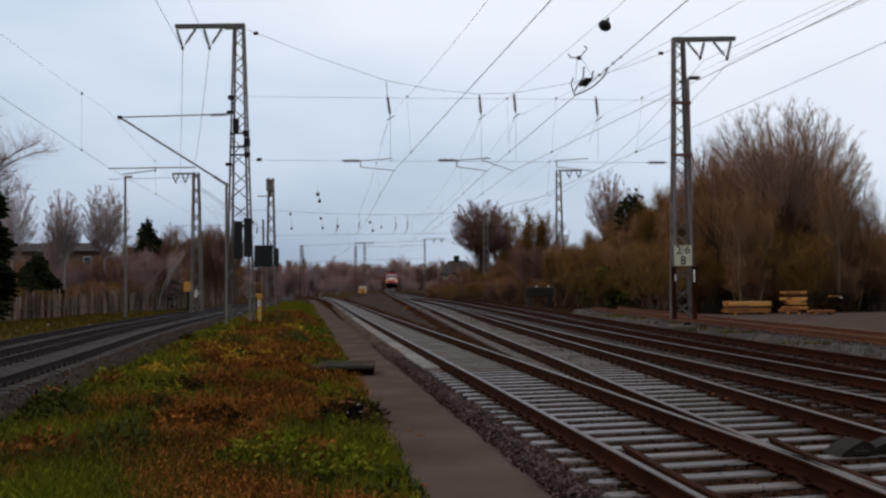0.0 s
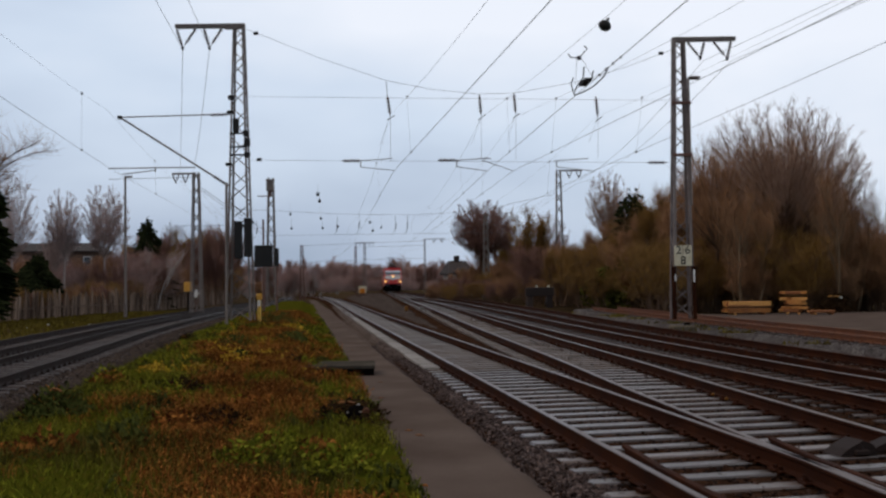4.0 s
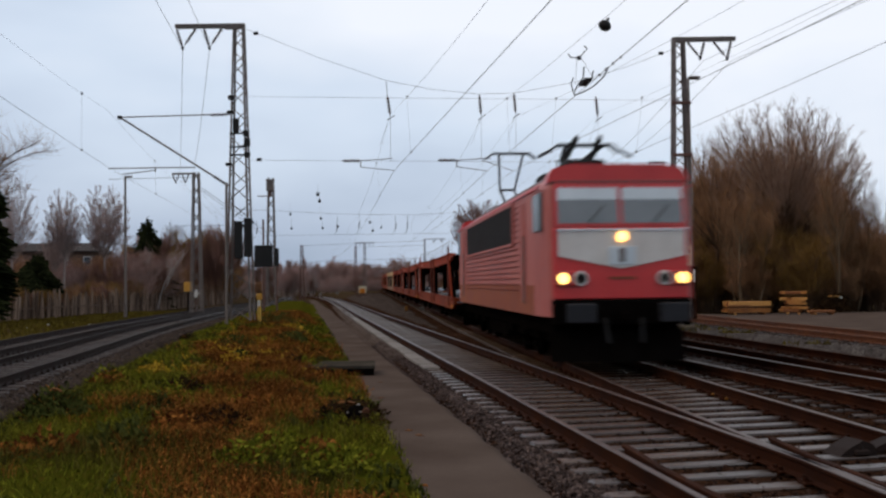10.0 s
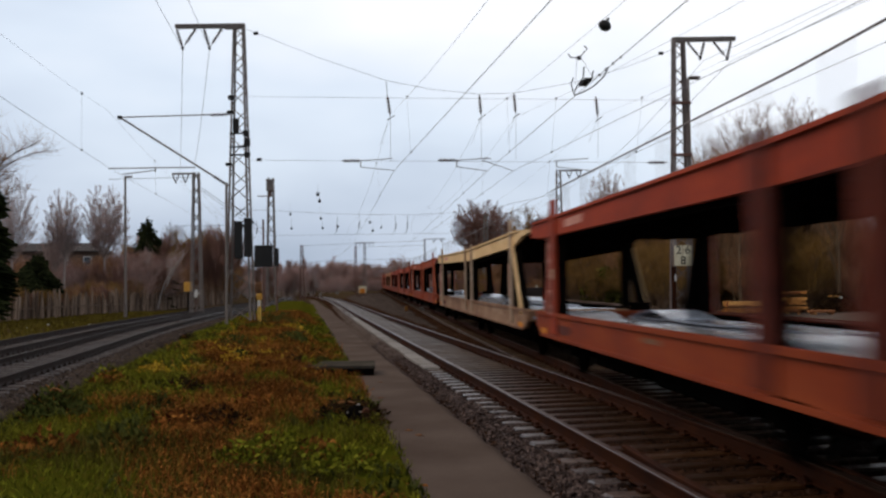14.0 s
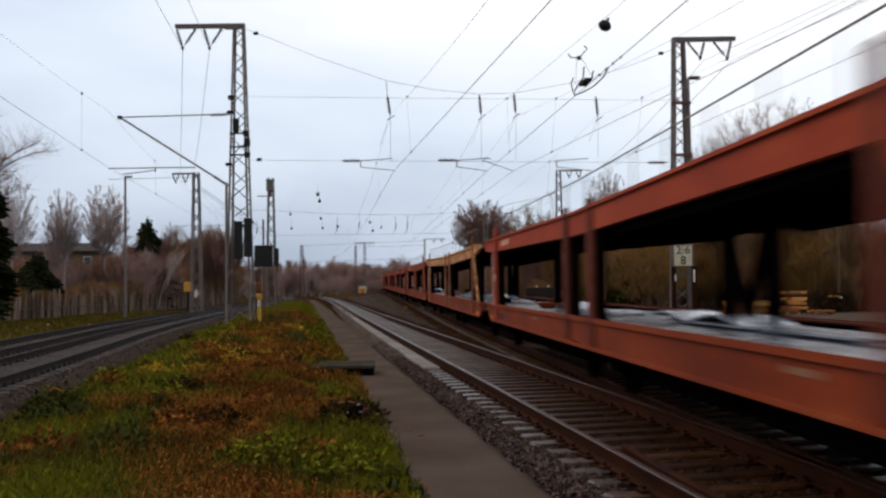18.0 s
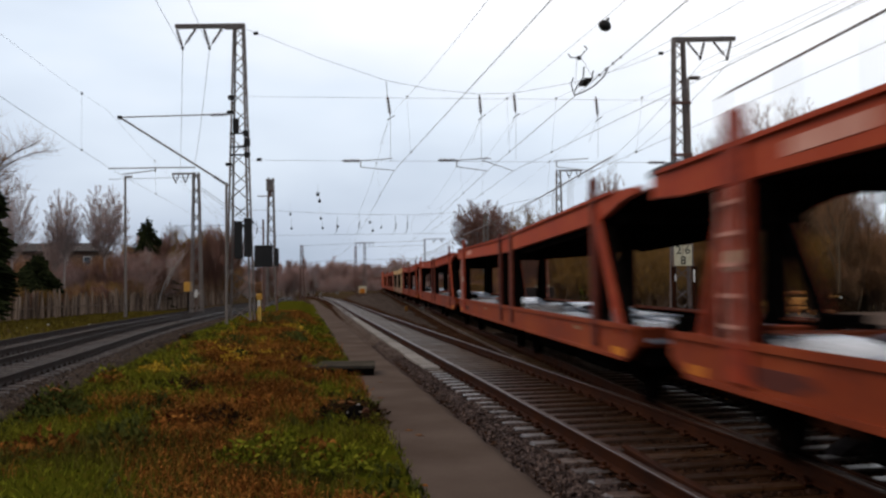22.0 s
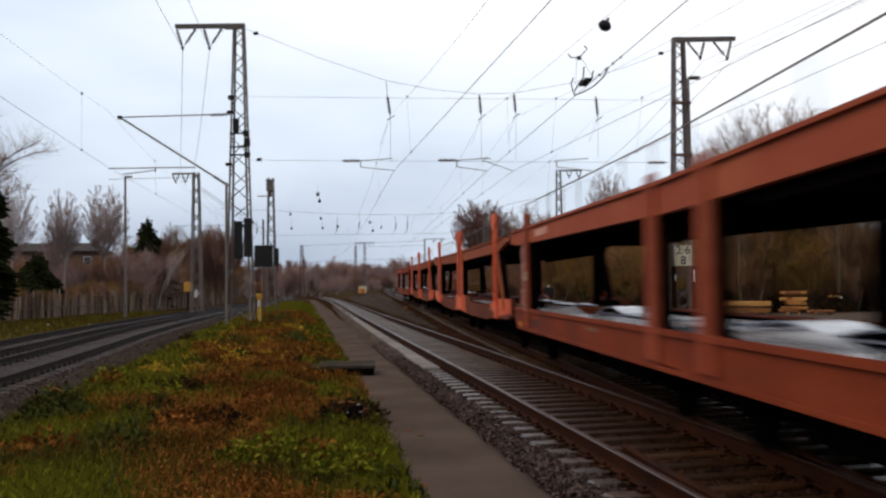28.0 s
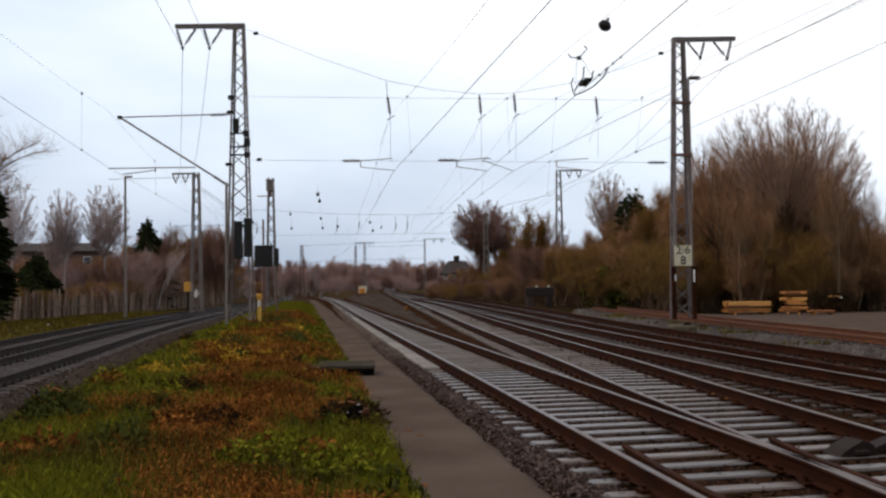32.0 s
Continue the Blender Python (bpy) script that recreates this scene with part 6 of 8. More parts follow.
# Shade of the slab's front face, put in as black colour.
part("plinth", Mesh().box(-0.80, -0.52, -0.45, 0.70, 0.70, -0.002, 0.01), UNDER, slab, "base coloured black for the slab's shaded front")

# unidentified dark round object, built as a pot, in the weeds beside the path
pot = thing("broken_pot", "unidentified dark round object, built as a pot, among weeds", "pot", pose(-1.12, 12.95, mound_z(-1.12, 12.95) + 0.02, 0, 0, 20))
rim_pts = [(0.02, -0.10), (0.09, -0.10), (0.125, 0.02), (0.135, 0.09), (0.118, 0.095), (0.10, 0.0), (0.02, -0.06)]
part("pot", Mesh().lathe(rim_pts, 14, pose(0, 0, 0.03, -58, 0, 0)), UNDER, pot)
part("rim_shard", Mesh().prism([(-0.06, 0.0), (0.05, -0.01), (0.035, 0.045), (-0.02, 0.06)], 1, -0.012, 0.012), RAIL_RUST, pot, "rust-orange piece on the dark object", at=pose(0.09, -0.11, 0.10, 20, 0, 15))
for sx in (-0.15, 0.02):
    part("pale_shard", Mesh().box(sx - 0.015, -0.13, 0.10, sx + 0.015, -0.10, 0.12, 0.006), LIMESTONE, pot, "pale bit for a bright spot")

# buffer stop at the end of the siding, and small signs between the tracks
bs = thing("buffer_stop", "dark wooden buffer stop with two white discs", "buffer stop", pose(6.80, 72, 0.38))
part("beam", Mesh().box(-1.0, -0.25, 0.42, 1.0, 0.25, 1.05, 0.04), DULL_SLEEPER, bs)
for sx in (-0.7, 0.7):
    part("strut", Mesh().beam((sx, 0, 0.6), (sx, 1.8, -0.2), 0.3, 0.3).box(sx - 0.2, -0.2, -0.4, sx + 0.2, 0.2, 0.6), DULL_SLEEPER, bs)
    part("disc", Mesh().tube((sx * 0.6 + 0.2, -0.02, 1.13), (sx * 0.6 + 0.2, 0.04, 1.13), 0.09, n=12), SIGN_WHITE, bs)
for (x, y, w, h, mat, lab) in ((-2.5, 68, 0.2, 0.32, OCHRE_MARK, "worn yellow point lantern between the tracks"), (-1.35, 64, 0.25, 0.3, LIMESTONE, "pale track marker stone")):
    s_ = thing("track_marker", lab, "track marker", pose(x, y, level(x, y) - 0.35))
    part("post", Mesh().box(-0.04, -0.04, 0, 0.04, 0.04, 0.3), GALV, s_)
    part("plate", Mesh().box(-w / 2, -0.05, 0.2, w / 2, 0.05, 0.2 + h, 0.02), mat, s_)
hut = thing("trackside_cabinet", "beige trackside cabinet with a yellow door", "cabinet", pose(-15.1, 190, -0.6))
part("cabinet", Mesh().box(-0.7, -0.6, 0, 0.7, 0.6, 2.4, 0.05), SIGN_WHITE, hut)
part("door", Mesh().box(-0.5, -0.64, 0.9, 0.5, -0.6, 2.0, 0.01), OCHRE, hut)
for (x, y, s) in ((-22.5, 215, 1.0), (-25.4, 210, 0.8), (-29.5, 215, 0.9), (-20.6, 225, 0.7), (-17.5, 230, 0.9)):
    w_ = thing("ground_signal", "small white-faced ground signal beside the track", "signal", pose(x, y, -0.9), group="far ground signals")
    part("post", Mesh().tube((0, 0, 0), (0, 0, 1.5 * s), 0.06, n=6), GALV, w_)
    part("face", Mesh().box(-0.35 * s, -0.06, 1.2 * s, 0.35 * s, 0.06, 1.2 * s + 0.45, 0.03), LIMESTONE, w_)

# stacks of fresh timber in the yard
def timber_stack(x, y, rows, cols, length, rz, label, w=0.16, h=0.13, jit=1.5):
    z0 = level(x, y) - 0.33
    st = thing("timber_stack", label, "timber stack", pose(x, y, z0, 0, 0, rz), group="timber stacks")
    me = mesh_of("beam", Mesh().box(-length / 2, -w / 2, 0, length / 2, w / 2, h * 0.94, 0.012), TIMBER)
    for s in (-0.35, 0.35):
        part("bearer", Mesh().box(s * length - 0.06, -cols * w / 2, 0, s * length + 0.06, cols * w / 2, 0.10), TIMBER, st)
    rr = random.Random(int(x * 10))
    for i in range(rows):
        for j in range(cols):
            part("beam", me, None, st, at=pose(rr.uniform(-0.05, 0.05) * jit, (j - cols / 2 + 0.5) * w * 1.03, 0.10 + i * (h + (0.03 if i % 3 == 2 else 0)), 0, 0, rr.uniform(-1, 1) * jit))


timber_stack(16.35, 55, 5, 6, 2.3, 4, "low stack of fresh orange timber beams in the yard", h=0.12)
timber_stack(18.7, 54.5, 7, 4, 0.78, -20, "tall untidy stack of short fresh timber beams", 0.18, 0.16, 7)
timber_stack(19.85, 53.5, 1, 4, 1.3, 0, "flat bundle of fresh timber laths")
for (x, y, l_, rz) in ((11.1, 41.5, 2.6, -3), (13.9, 31.5, 3.2, -4)):
    bm_ = thing("old_sleeper", "dark old sleeper lying beside the siding", "sleeper", pose(x, y, level(x, y) - 0.33, 0, 0, rz), group="old sleepers")
    part("beam", Mesh().box(-l_ / 2, -0.14, 0, l_ / 2, 0.14, 0.17, 0.02), UNDER, bm_)

# transformer box near the top of the signal mast
tb = thing("mast_box", "dark switch box near the top of the signal mast", "switch box", pose(-15.2, 89.5, 10.2))
part("box", Mesh().box(-0.3, -0.2, 0, 0.3, 0.3, 0.9, 0.03), GALV, tb)
part("cap", Mesh().box(-0.36, -0.26, 0.9, 0.36, 0.36, 0.98, 0.01), GALV, tb)
part("bracket", Mesh().box(-1.1, -0.04, -0.5, 0.2, 0.04, -0.42).box(-0.1, 0.0, -0.5, 0.1, 0.4, 0.1), RUSTY, tb)


# ---------------------------------------------------------------- trees, hedges, fence and houses
BARK = material("dark_bark", [(0.3, (0.058, 0.033, 0.020)), (0.6, (0.105, 0.063, 0.038)), (0.8, (0.16, 0.108, 0.072))], 3, rough=(0.8, 0.95), fine=30, spec=0.2)
PALE_BARK = material("pale_sapling_bark", [(0.3, (0.07, 0.045, 0.026)), (0.6, (0.13, 0.088, 0.052)), (0.8, (0.19, 0.135, 0.085))], 3, rough=(0.8, 0.95), fine=30, spec=0.1)
BIRCH_BARK = material("birch_bark", [(0.35, (0.05, 0.04, 0.035)), (0.45, (0.30, 0.26, 0.24)), (0.7, (0.40, 0.36, 0.33))], 2, rough=(0.7, 0.9), stretch=(1, 1, 4), spec=0.2)
GREY_BARK = material("grey_birch_limbs", [(0.3, (0.15, 0.115, 0.10)), (0.6, (0.27, 0.22, 0.20)), (0.8, (0.38, 0.33, 0.30))], 3, rough=(0.8, 0.95), fine=30, spec=0.1)
TWIG = material("brown_twigs", [(0.3, (0.14, 0.0676, 0.0314)), (0.55, (0.243, 0.125, 0.0613)), (0.8, (0.326, 0.186, 0.0977))], 0.35, rough=(0.8, 0.95), island=0.35, bump=0, spec=0.15)
TWIG_RED = material("reddish_twigs", [(0.3, (0.10, 0.048, 0.037)), (0.55, (0.165, 0.086, 0.067)), (0.8, (0.22, 0.128, 0.102))], 0.35, rough=(0.8, 0.95), island=0.35, bump=0, spec=0.15)
TWIG_GREY = material("grey_brown_twigs", [(0.3, (0.155, 0.0912, 0.0625)), (0.55, (0.253, 0.161, 0.115)), (0.8, (0.35, 0.235, 0.175))], 0.35, rough=(0.8, 0.95), island=0.35, bump=0, spec=0.15)
TWIG_PALE = material("pale_birch_twigs", [(0.3, (0.21, 0.150, 0.138)), (0.6, (0.34, 0.255, 0.235)), (0.8, (0.45, 0.36, 0.335))], 0.35, rough=(0.8, 0.95), island=0.35, bump=0, spec=0.15)
# Lilac grey puts distance haze into the twigs' own colour.
TWIG_FAR = material("haze_tinted_far_twigs", [(0.3, (0.196, 0.118, 0.0994)), (0.55, (0.309, 0.197, 0.17)), (0.8, (0.412, 0.28, 0.248))], 0.35, rough=(0.8, 0.95), island=0.35, bump=0, spec=0.15)
TWIG_OLIVE = material("olive_brush", [(0.3, (0.101, 0.052, 0.0122)), (0.55, (0.18, 0.0963, 0.0231)), (0.8, (0.248, 0.142, 0.0367))], 0.3, rough=(0.8, 0.95), island=0.35, bump=0, spec=0.15)
NEEDLES = material("dark_needles", [(0.3, (0.009, 0.011, 0.005)), (0.6, (0.017, 0.020, 0.008)), (0.8, (0.030, 0.033, 0.013))], 0.6, rough=(0.9, 1.0), island=0.4, bump=0, spec=0.0)


def bare_tree(seed, h, spread_, stems=1, twigs=2600, up=0.55, thick=1.0, start=0.25, fan=0.30, hair=1.0):
    """Wood and twigs of one leafless tree: stems fork into limbs, limbs into branches, branches into fine twigs."""
    r = random.Random(seed)
    wood, fine = Mesh(), Mesh()
    tips = []

    def grow(p, d, length, rad, depth):
        q = p
        steps = 3 if depth < 2 else 2
        for k in range(steps):
            d = (d + Vector((r.gauss(0, 0.13), r.gauss(0, 0.13), r.gauss(0, 0.06) + 0.05 * up))).normalized()
            e = q + d * length / steps
            r1 = rad * (1 - 0.55 * (k + 1) / steps)
            wood.tube(q, e, rad * (1 - 0.55 * k / steps), r1, 6 if depth == 0 else (4 if depth == 1 else 3), caps=False)
            q = e
            if depth >= 1:
                tips.append((q, d, length, depth))
        if depth < 3:
            n = (7, 5, 4)[depth]
            for i in range(n):
                t = start + (1 - start) * (i + r.random()) / n if depth == 0 else 0.3 + 0.7 * (i + r.random()) / n
                a = r.uniform(0, 2 * math.pi)
                side = Vector((math.cos(a), math.sin(a), 0))
                nd = (d * (0.35 + 0.4 * up) + side * (0.75 * spread_) + Vector((0, 0, up * r.uniform(0.2, 0.8)))).normalized()
                base = p.lerp(q, t)
                grow(base, nd, length * r.uniform(0.42, 0.62) * (1.15 - 0.45 * t if depth == 0 else 1), rad * (0.48 - 0.1 * t), depth + 1)
    for s in range(stems):
        a = 2 * math.pi * s / max(stems, 1) + r.random()
        lean = 0.0 if stems == 1 else r.uniform(0.05, fan)
        d = Vector((math.cos(a) * lean, math.sin(a) * lean, 1)).normalized()
        b = Vector((math.cos(a), math.sin(a), 0)) * (0.0 if stems == 1 else r.uniform(0.2, 0.7))
        grow(b, d, h * r.uniform(0.62, 0.72) * (1 - 0.25 * lean), 0.022 * h * thick / math.sqrt(stems), 0)
    for _ in range(twigs):
        p, d, ln, dep = tips[int(r.random() * len(tips))]
        t = Vector((r.gauss(0, 0.55), r.gauss(0, 0.55), r.gauss(0, 0.4) + 0.5 * up))
        v = (d * 0.7 + t).normalized()
        le = h * r.uniform(0.05, 0.12)
        p = p - d * ln * r.uniform(0, 0.3)
        m = p + v * le * 0.55 + Vector((0, 0, -0.02 * le))
        fine.tube(p, m, (0.0009 * h + 0.004) * hair, (0.0006 * h + 0.003) * hair, 3, caps=False)
        v2 = (v + Vector((r.gauss(0, 0.3), r.gauss(0, 0.3), 0.15))).normalized()
        fine.tube(m, m + v2 * le * 0.6, (0.0006 * h + 0.003) * hair, 0.0015, 3, caps=False)
        if r.random() < 0.6:
            v3 = (v + Vector((r.gauss(0, 0.5), r.gauss(0, 0.5), 0.2))).normalized()
            fine.tube(m, m + v3 * le * 0.5, (0.0006 * h + 0.002) * hair, 0.0015, 3, caps=False)
    return wood, fine


def domed_tree(label, seed, cz, rw, rh, m, bark, twig, limbs=18, twigs=3000, girth=0.16, hair=0.01, group=""):
    """A leafless tree whose limbs fan out and end in a rounded crown: centre height, half width, half height."""
    r = random.Random(seed)
    wood, fine = Mesh(), Mesh()
    c = Vector((0, 0, cz))
    foot = Vector((0, 0, cz - 1.25 * rh))
    fork = Vector((r.gauss(0, 0.1), r.gauss(0, 0.1), max(cz - 0.85 * rh, 1.2)))
    wood.tube((0, 0, 0), fork, girth, girth * 0.75, 7, caps=False)
    wood.tube(fork, Vector((fork.x, fork.y, cz)), girth * 0.75, girth * 0.3, 6, caps=False)
    tips = []

    def reach(p):
        v = p - c
        return math.sqrt((v.x / rw) ** 2 + (v.y / rw) ** 2 + (v.z / rh) ** 2)

    def bough(p, end, rad, lift, n, keep, into):
        mid = p.lerp(end, 0.5) + Vector((r.gauss(0, 0.05 * rw), r.gauss(0, 0.05 * rw), lift))
        pts = [p * (1 - t) ** 2 + mid * 2 * t * (1 - t) + end * t * t for t in [k / n for k in range(n + 1)]]
        for k in range(n):
            into.tube(pts[k], pts[k + 1], rad * (1 - 0.8 * k / n), rad * (1 - 0.8 * (k + 1) / n), 4 if rad > 0.03 else 3, caps=False)
            if k >= keep:
                tips.append(pts[k + 1])
        return pts

    for i in range(limbs):
        zz = -0.45 + 1.42 * (i + r.random()) / limbs
        a = 2.4 * i + r.uniform(-0.3, 0.3)
        q = math.sqrt(max(0.02, 1 - zz * zz))
        k = r.uniform(0.80, 0.93)
        end = c + Vector((math.cos(a) * q * rw, math.sin(a) * q * rw, zz * rh)) * k
        st = fork.lerp(Vector((fork.x, fork.y, cz)), 0.7 * r.random() * (zz + 0.45) / 1.42)
        pts = bough(st, end, girth * r.uniform(0.3, 0.45) * min(1, math.sqrt(30 / limbs)), -0.06 * rh, 6, 2, wood)
        for j in range(8):
            b = pts[2 + j % 5]
            d = ((b - foot).normalized() + Vector((r.gauss(0, 0.45), r.gauss(0, 0.45), r.gauss(0.1, 0.3)))).normalized()
            e = b + d * rw * r.uniform(0.25, 0.5)
            if reach(e) > 1:
                e = b.lerp(e, 0.5)
            bough(b, e, girth * 0.11, 0.03 * rh, 3, 0, fine)
    for _ in range(twigs):
        p = tips[int(r.random() * len(tips))]
        d = ((p - foot).normalized() + Vector((r.gauss(0, 0.4), r.gauss(0, 0.4), r.gauss(0.1, 0.3)))).normalized()
        le = rw * r.uniform(0.10, 0.24)
        if reach(p + d * le) > r.uniform(0.96, 1.08):
            le *= 0.45
        mm = p + d * le * 0.5
        fine.tube(p, mm, hair, hair * 0.8, 3, caps=False)
        for w in range(2):
            d2 = (d + Vector((r.gauss(0, 0.3), r.gauss(0, 0.3), r.gauss(0.05, 0.25)))).normalized()
            fine.tube(mm, mm + d2 * le * 0.55, hair * 0.8, hair * 0.4, 3, caps=False)
    ob = thing("bare_tree", label, "tree", m, group or G_THICKET)
    part("trunk", wood, bark, ob, "branched bare trunk and limbs")
    tagged(part("crown", fine, twig, ob, "fine leafless twigs"), kind="stuff")
    return ob


def make_tree(name, label, cat, seed, h, spread_, bark, twig, m, group, **kw):
    ob = thing(name, label, cat, m, group)
    w, f = bare_tree(seed, h, spread_, **kw)
    part("trunk", w, bark, ob, "branched bare trunk and limbs")
    tagged(part("crown", f, twig, ob, "fine leafless twigs"), kind="stuff")
    return ob


def conifer(name, label, seed, h, w, m, n=900, taper=0.8, ragged=0.12):
    """A dark evergreen: whorls of drooping boughs with needle sprays."""
    r = random.Random(seed)
    ob = thing(name, label, "tree", m)
    part("trunk", Mesh().tube((0, 0, 0), (0, 0, h * 0.95), 0.02 * h, 0.01, 6), BARK, ob)
    g = Mesh()
    for _ in range(n):
        t = r.random() ** 0.8
        z = h * (0.08 + 0.92 * t)
        a = r.uniform(0, 2 * math.pi)
        rr = w * (1 - t) ** taper * r.uniform(0.25, 1.0) + 0.06
        z += r.gauss(0, ragged)
        rr *= 1 + ragged * 1.6 * math.sin(a * 3 + z * 2.3)
        p = Vector((math.cos(a) * rr * 0.5, math.sin(a) * rr * 0.5, z))
        q = Vector((math.cos(a) * rr, math.sin(a) * rr, z - 0.12 * rr + r.uniform(-0.1, 0.1)))
        s = Vector((-math.sin(a), math.cos(a), 0)) * (0.10 + 0.10 * w * r.random()) * (1.15 - t)
        k = (q - p) * 0.6
        up = Vector((0, 0, 0.12))
        g.add([p, p + k + s, q, p + k - s, p + k + up, p + k - up * 1.5], [(0, 1, 4), (1, 2, 4), (2, 3, 4), (3, 0, 4), (0, 5, 1), (1, 5, 2), (2, 5, 3), (3, 5, 0)])
    tagged(part("foliage", g, NEEDLES, ob, "dark drooping boughs"), kind="stuff")
    return ob


TWIG_GREEN = material("dull_green_leaves", [(0.3, (0.030, 0.032, 0.006)), (0.6, (0.062, 0.058, 0.012)), (0.8, (0.09, 0.08, 0.02))], 0.6, rough=(0.8, 0.95), island=0.4, bump=0, spec=0.0)


def round_evergreen(name, label, seed, h, w, m, mat, n=1200):
    """A rounded shrub of overlapping leaf sprays in uneven lobes."""
    r = random.Random(seed)
    ob = thing(name, label, "bush", m)
    part("trunk", Mesh().tube((0, 0, 0), (0, 0, h * 0.7), 0.02 * h, 0.02, 6), BARK, ob)
    lobes = [(Vector((r.gauss(0, w * 0.35), r.gauss(0, w * 0.35), h * (0.18 + 0.62 * k / 8))), w * r.uniform(0.45, 0.8) * (1.0 - 0.45 * k / 8)) for k in range(9)]
    g = Mesh()
    for _ in range(n):
        c, q = lobes[int(r.random() * 9)]
        d = Vector((r.gauss(0, 1), r.gauss(0, 1), r.gauss(0, 1))).normalized()
        p = c + Vector((d.x, d.y, d.z * 1.15)) * q * r.uniform(0.6, 1.08)
        p.z = max(p.z, 0.05)
        u = d.orthogonal().normalized() * (0.10 + 0.05 * w)
        v = d.cross(u) * 0.8 + d * 0.06
        g.add([p - u, p - v * 0.6, p + u, p + v, p + d * 0.10], [(0, 1, 4), (1, 2, 4), (2, 3, 4), (3, 0, 4), (3, 2, 1, 0)])
    tagged(part("foliage", g, mat, ob, "dense leafy sprays"), kind="stuff")
    return ob


rt = random.Random(77)
FENCE = curve([(70, -34.5), (100, -32.8), (130, -34.0), (175, -37.0)])
G_THICKET, G_LEFT, G_FAR = "trees of the trackside thicket", "trees behind the fence", "far tree line"
proto_big = [make_tree("bare_tree", "large leafless multi-stemmed tree with a dense rounded crown", "tree", 11 + i, 11.5, 0.62, BARK, TWIG, pose(*p), G_THICKET, stems=6, twigs=3600, up=0.80, start=0.12, fan=0.26, hair=0.40)
             for i, p in enumerate([(19.0, 66, -0.2), (22.4, 69, -0.2), (21.4, 71, -0.2)])]
proto_brush = [make_tree("bare_bush", "leafless brown bush of the dense thicket", "bush", 31 + i, 5.2, 0.9, BARK, tw, pose(*p), G_THICKET, stems=7, twigs=4200, up=0.55, start=0.05)
               for i, (p, tw) in enumerate([((10.0, 72, -0.2), TWIG_OLIVE), ((13.0, 70, -0.2), TWIG), ((7.5, 84, -0.1), TWIG_RED)])]
proto_mid = [make_tree("bare_tree", "leafless young tree of the thicket", "tree", 51 + i, 8.5, 0.5, BARK, tw, pose(*p), G_THICKET, stems=2, twigs=3600, up=0.8, start=0.2)
             for i, (p, tw) in enumerate([((16.5, 66, -0.2), TWIG), ((8.0, 96, 0.0), TWIG_OLIVE), ((5.3, 112, 0.2), TWIG_RED)])]
make_tree("birch_tree", "slender white-stemmed birch beside the plank fence", "tree", 71, 7.4, 0.45, BIRCH_BARK, TWIG_PALE, pose(-33.1, 117, -0.6), G_LEFT, stems=2, twigs=900, up=0.8, start=0.4, hair=0.4, thick=1.0, fan=0.2)


def place(src, x, y, z, s, rz, label=""):
    ob = copy_thing(src, pose(x, y, z, 0, 0, rz) @ Matrix.Scale(s, 4))
    ob.scale = (s, s, s * rt.uniform(0.92, 1.06))
    if label:
        tagged(ob, label)
    return ob


# thicket along the yard: a dome of tall trees, falling away on both sides
for (u, y, h) in ((0.275, 65, 9.4), (0.300, 67, 10.4), (0.320, 64, 10.2), (0.340, 66, 10.8), (0.356, 64, 10.4), (0.374, 67, 10.2), (0.252, 66, 8.6), (0.393, 66, 9.0), (0.412, 64, 9.0), (0.432, 67, 8.2), (0.445, 65, 6.2), (0.468, 68, 6.2),
                  (0.335, 74, 11.2), (0.24, 74, 9.2), (0.265, 78, 10.2), (0.425, 78, 7.2)):
    place(proto_big[int(u * 1000) % 3], u * y, y, -0.2, h / 14.0, rt.uniform(0, 360))
sapling = make_tree("sapling", "slender pale-barked sapling at the edge of the thicket", "tree", 91, 7.0, 0.45, PALE_BARK, TWIG, pose(17.4, 58.5, -0.25), G_THICKET, stems=2, twigs=900, up=0.9, start=0.3, fan=0.12, thick=0.8, hair=0.6)
for i in range(8):
    y = rt.uniform(57.5, 63)
    place(sapling, rt.uniform(0.29, 0.40) * y, y, -0.25, rt.uniform(0.7, 1.1), rt.uniform(0, 360))
for i in range(54):
    y = rt.uniform(57.5, 72)
    u = rt.uniform(0.20, 0.47)
    place(proto_brush[i % 2], u * y, y, -0.25, rt.uniform(0.62, 1.0), rt.uniform(0, 360))
for i in range(40):
    y = rt.uniform(68, 92)
    u = rt.uniform(0.11, 0.25)
    s = (0.58 + 0.36 * smooth01(0.12, 0.24, u)) * rt.uniform(0.8, 1.0)
    place(proto_mid[i % 2] if i % 3 else proto_brush[i % 3], u * y, y, 0.0, s if i % 3 else s * 1.2, rt.uniform(0, 360))
for i in range(60):
    y = rt.uniform(92, 130)
    u = rt.uniform(-0.004, 0.15)
    s = (0.36 + 0.42 * smooth01(0.0, 0.09, u)) * rt.uniform(0.8, 1.05) * y / 100
    place(proto_brush[i % 3] if i % 2 else proto_mid[i % 3], u * y, y, 0.2, s * (1.15 if i % 2 else 0.85), rt.uniform(0, 360))
# reddish round tree and its neighbours above the curve
domed_tree("leafless tree with a dense rounded reddish crown", 101, 7.0, 3.6, 3.7, pose(4.4, 112, 0.3), BARK, TWIG_RED, 60, 9000, 0.16, 0.013)
domed_tree("small sparse leafless tree beside the reddish one", 102, 6.0, 2.9, 2.9, pose(10.6, 106, 0.2), BARK, TWIG_RED, 30, 1800, 0.12, 0.008)
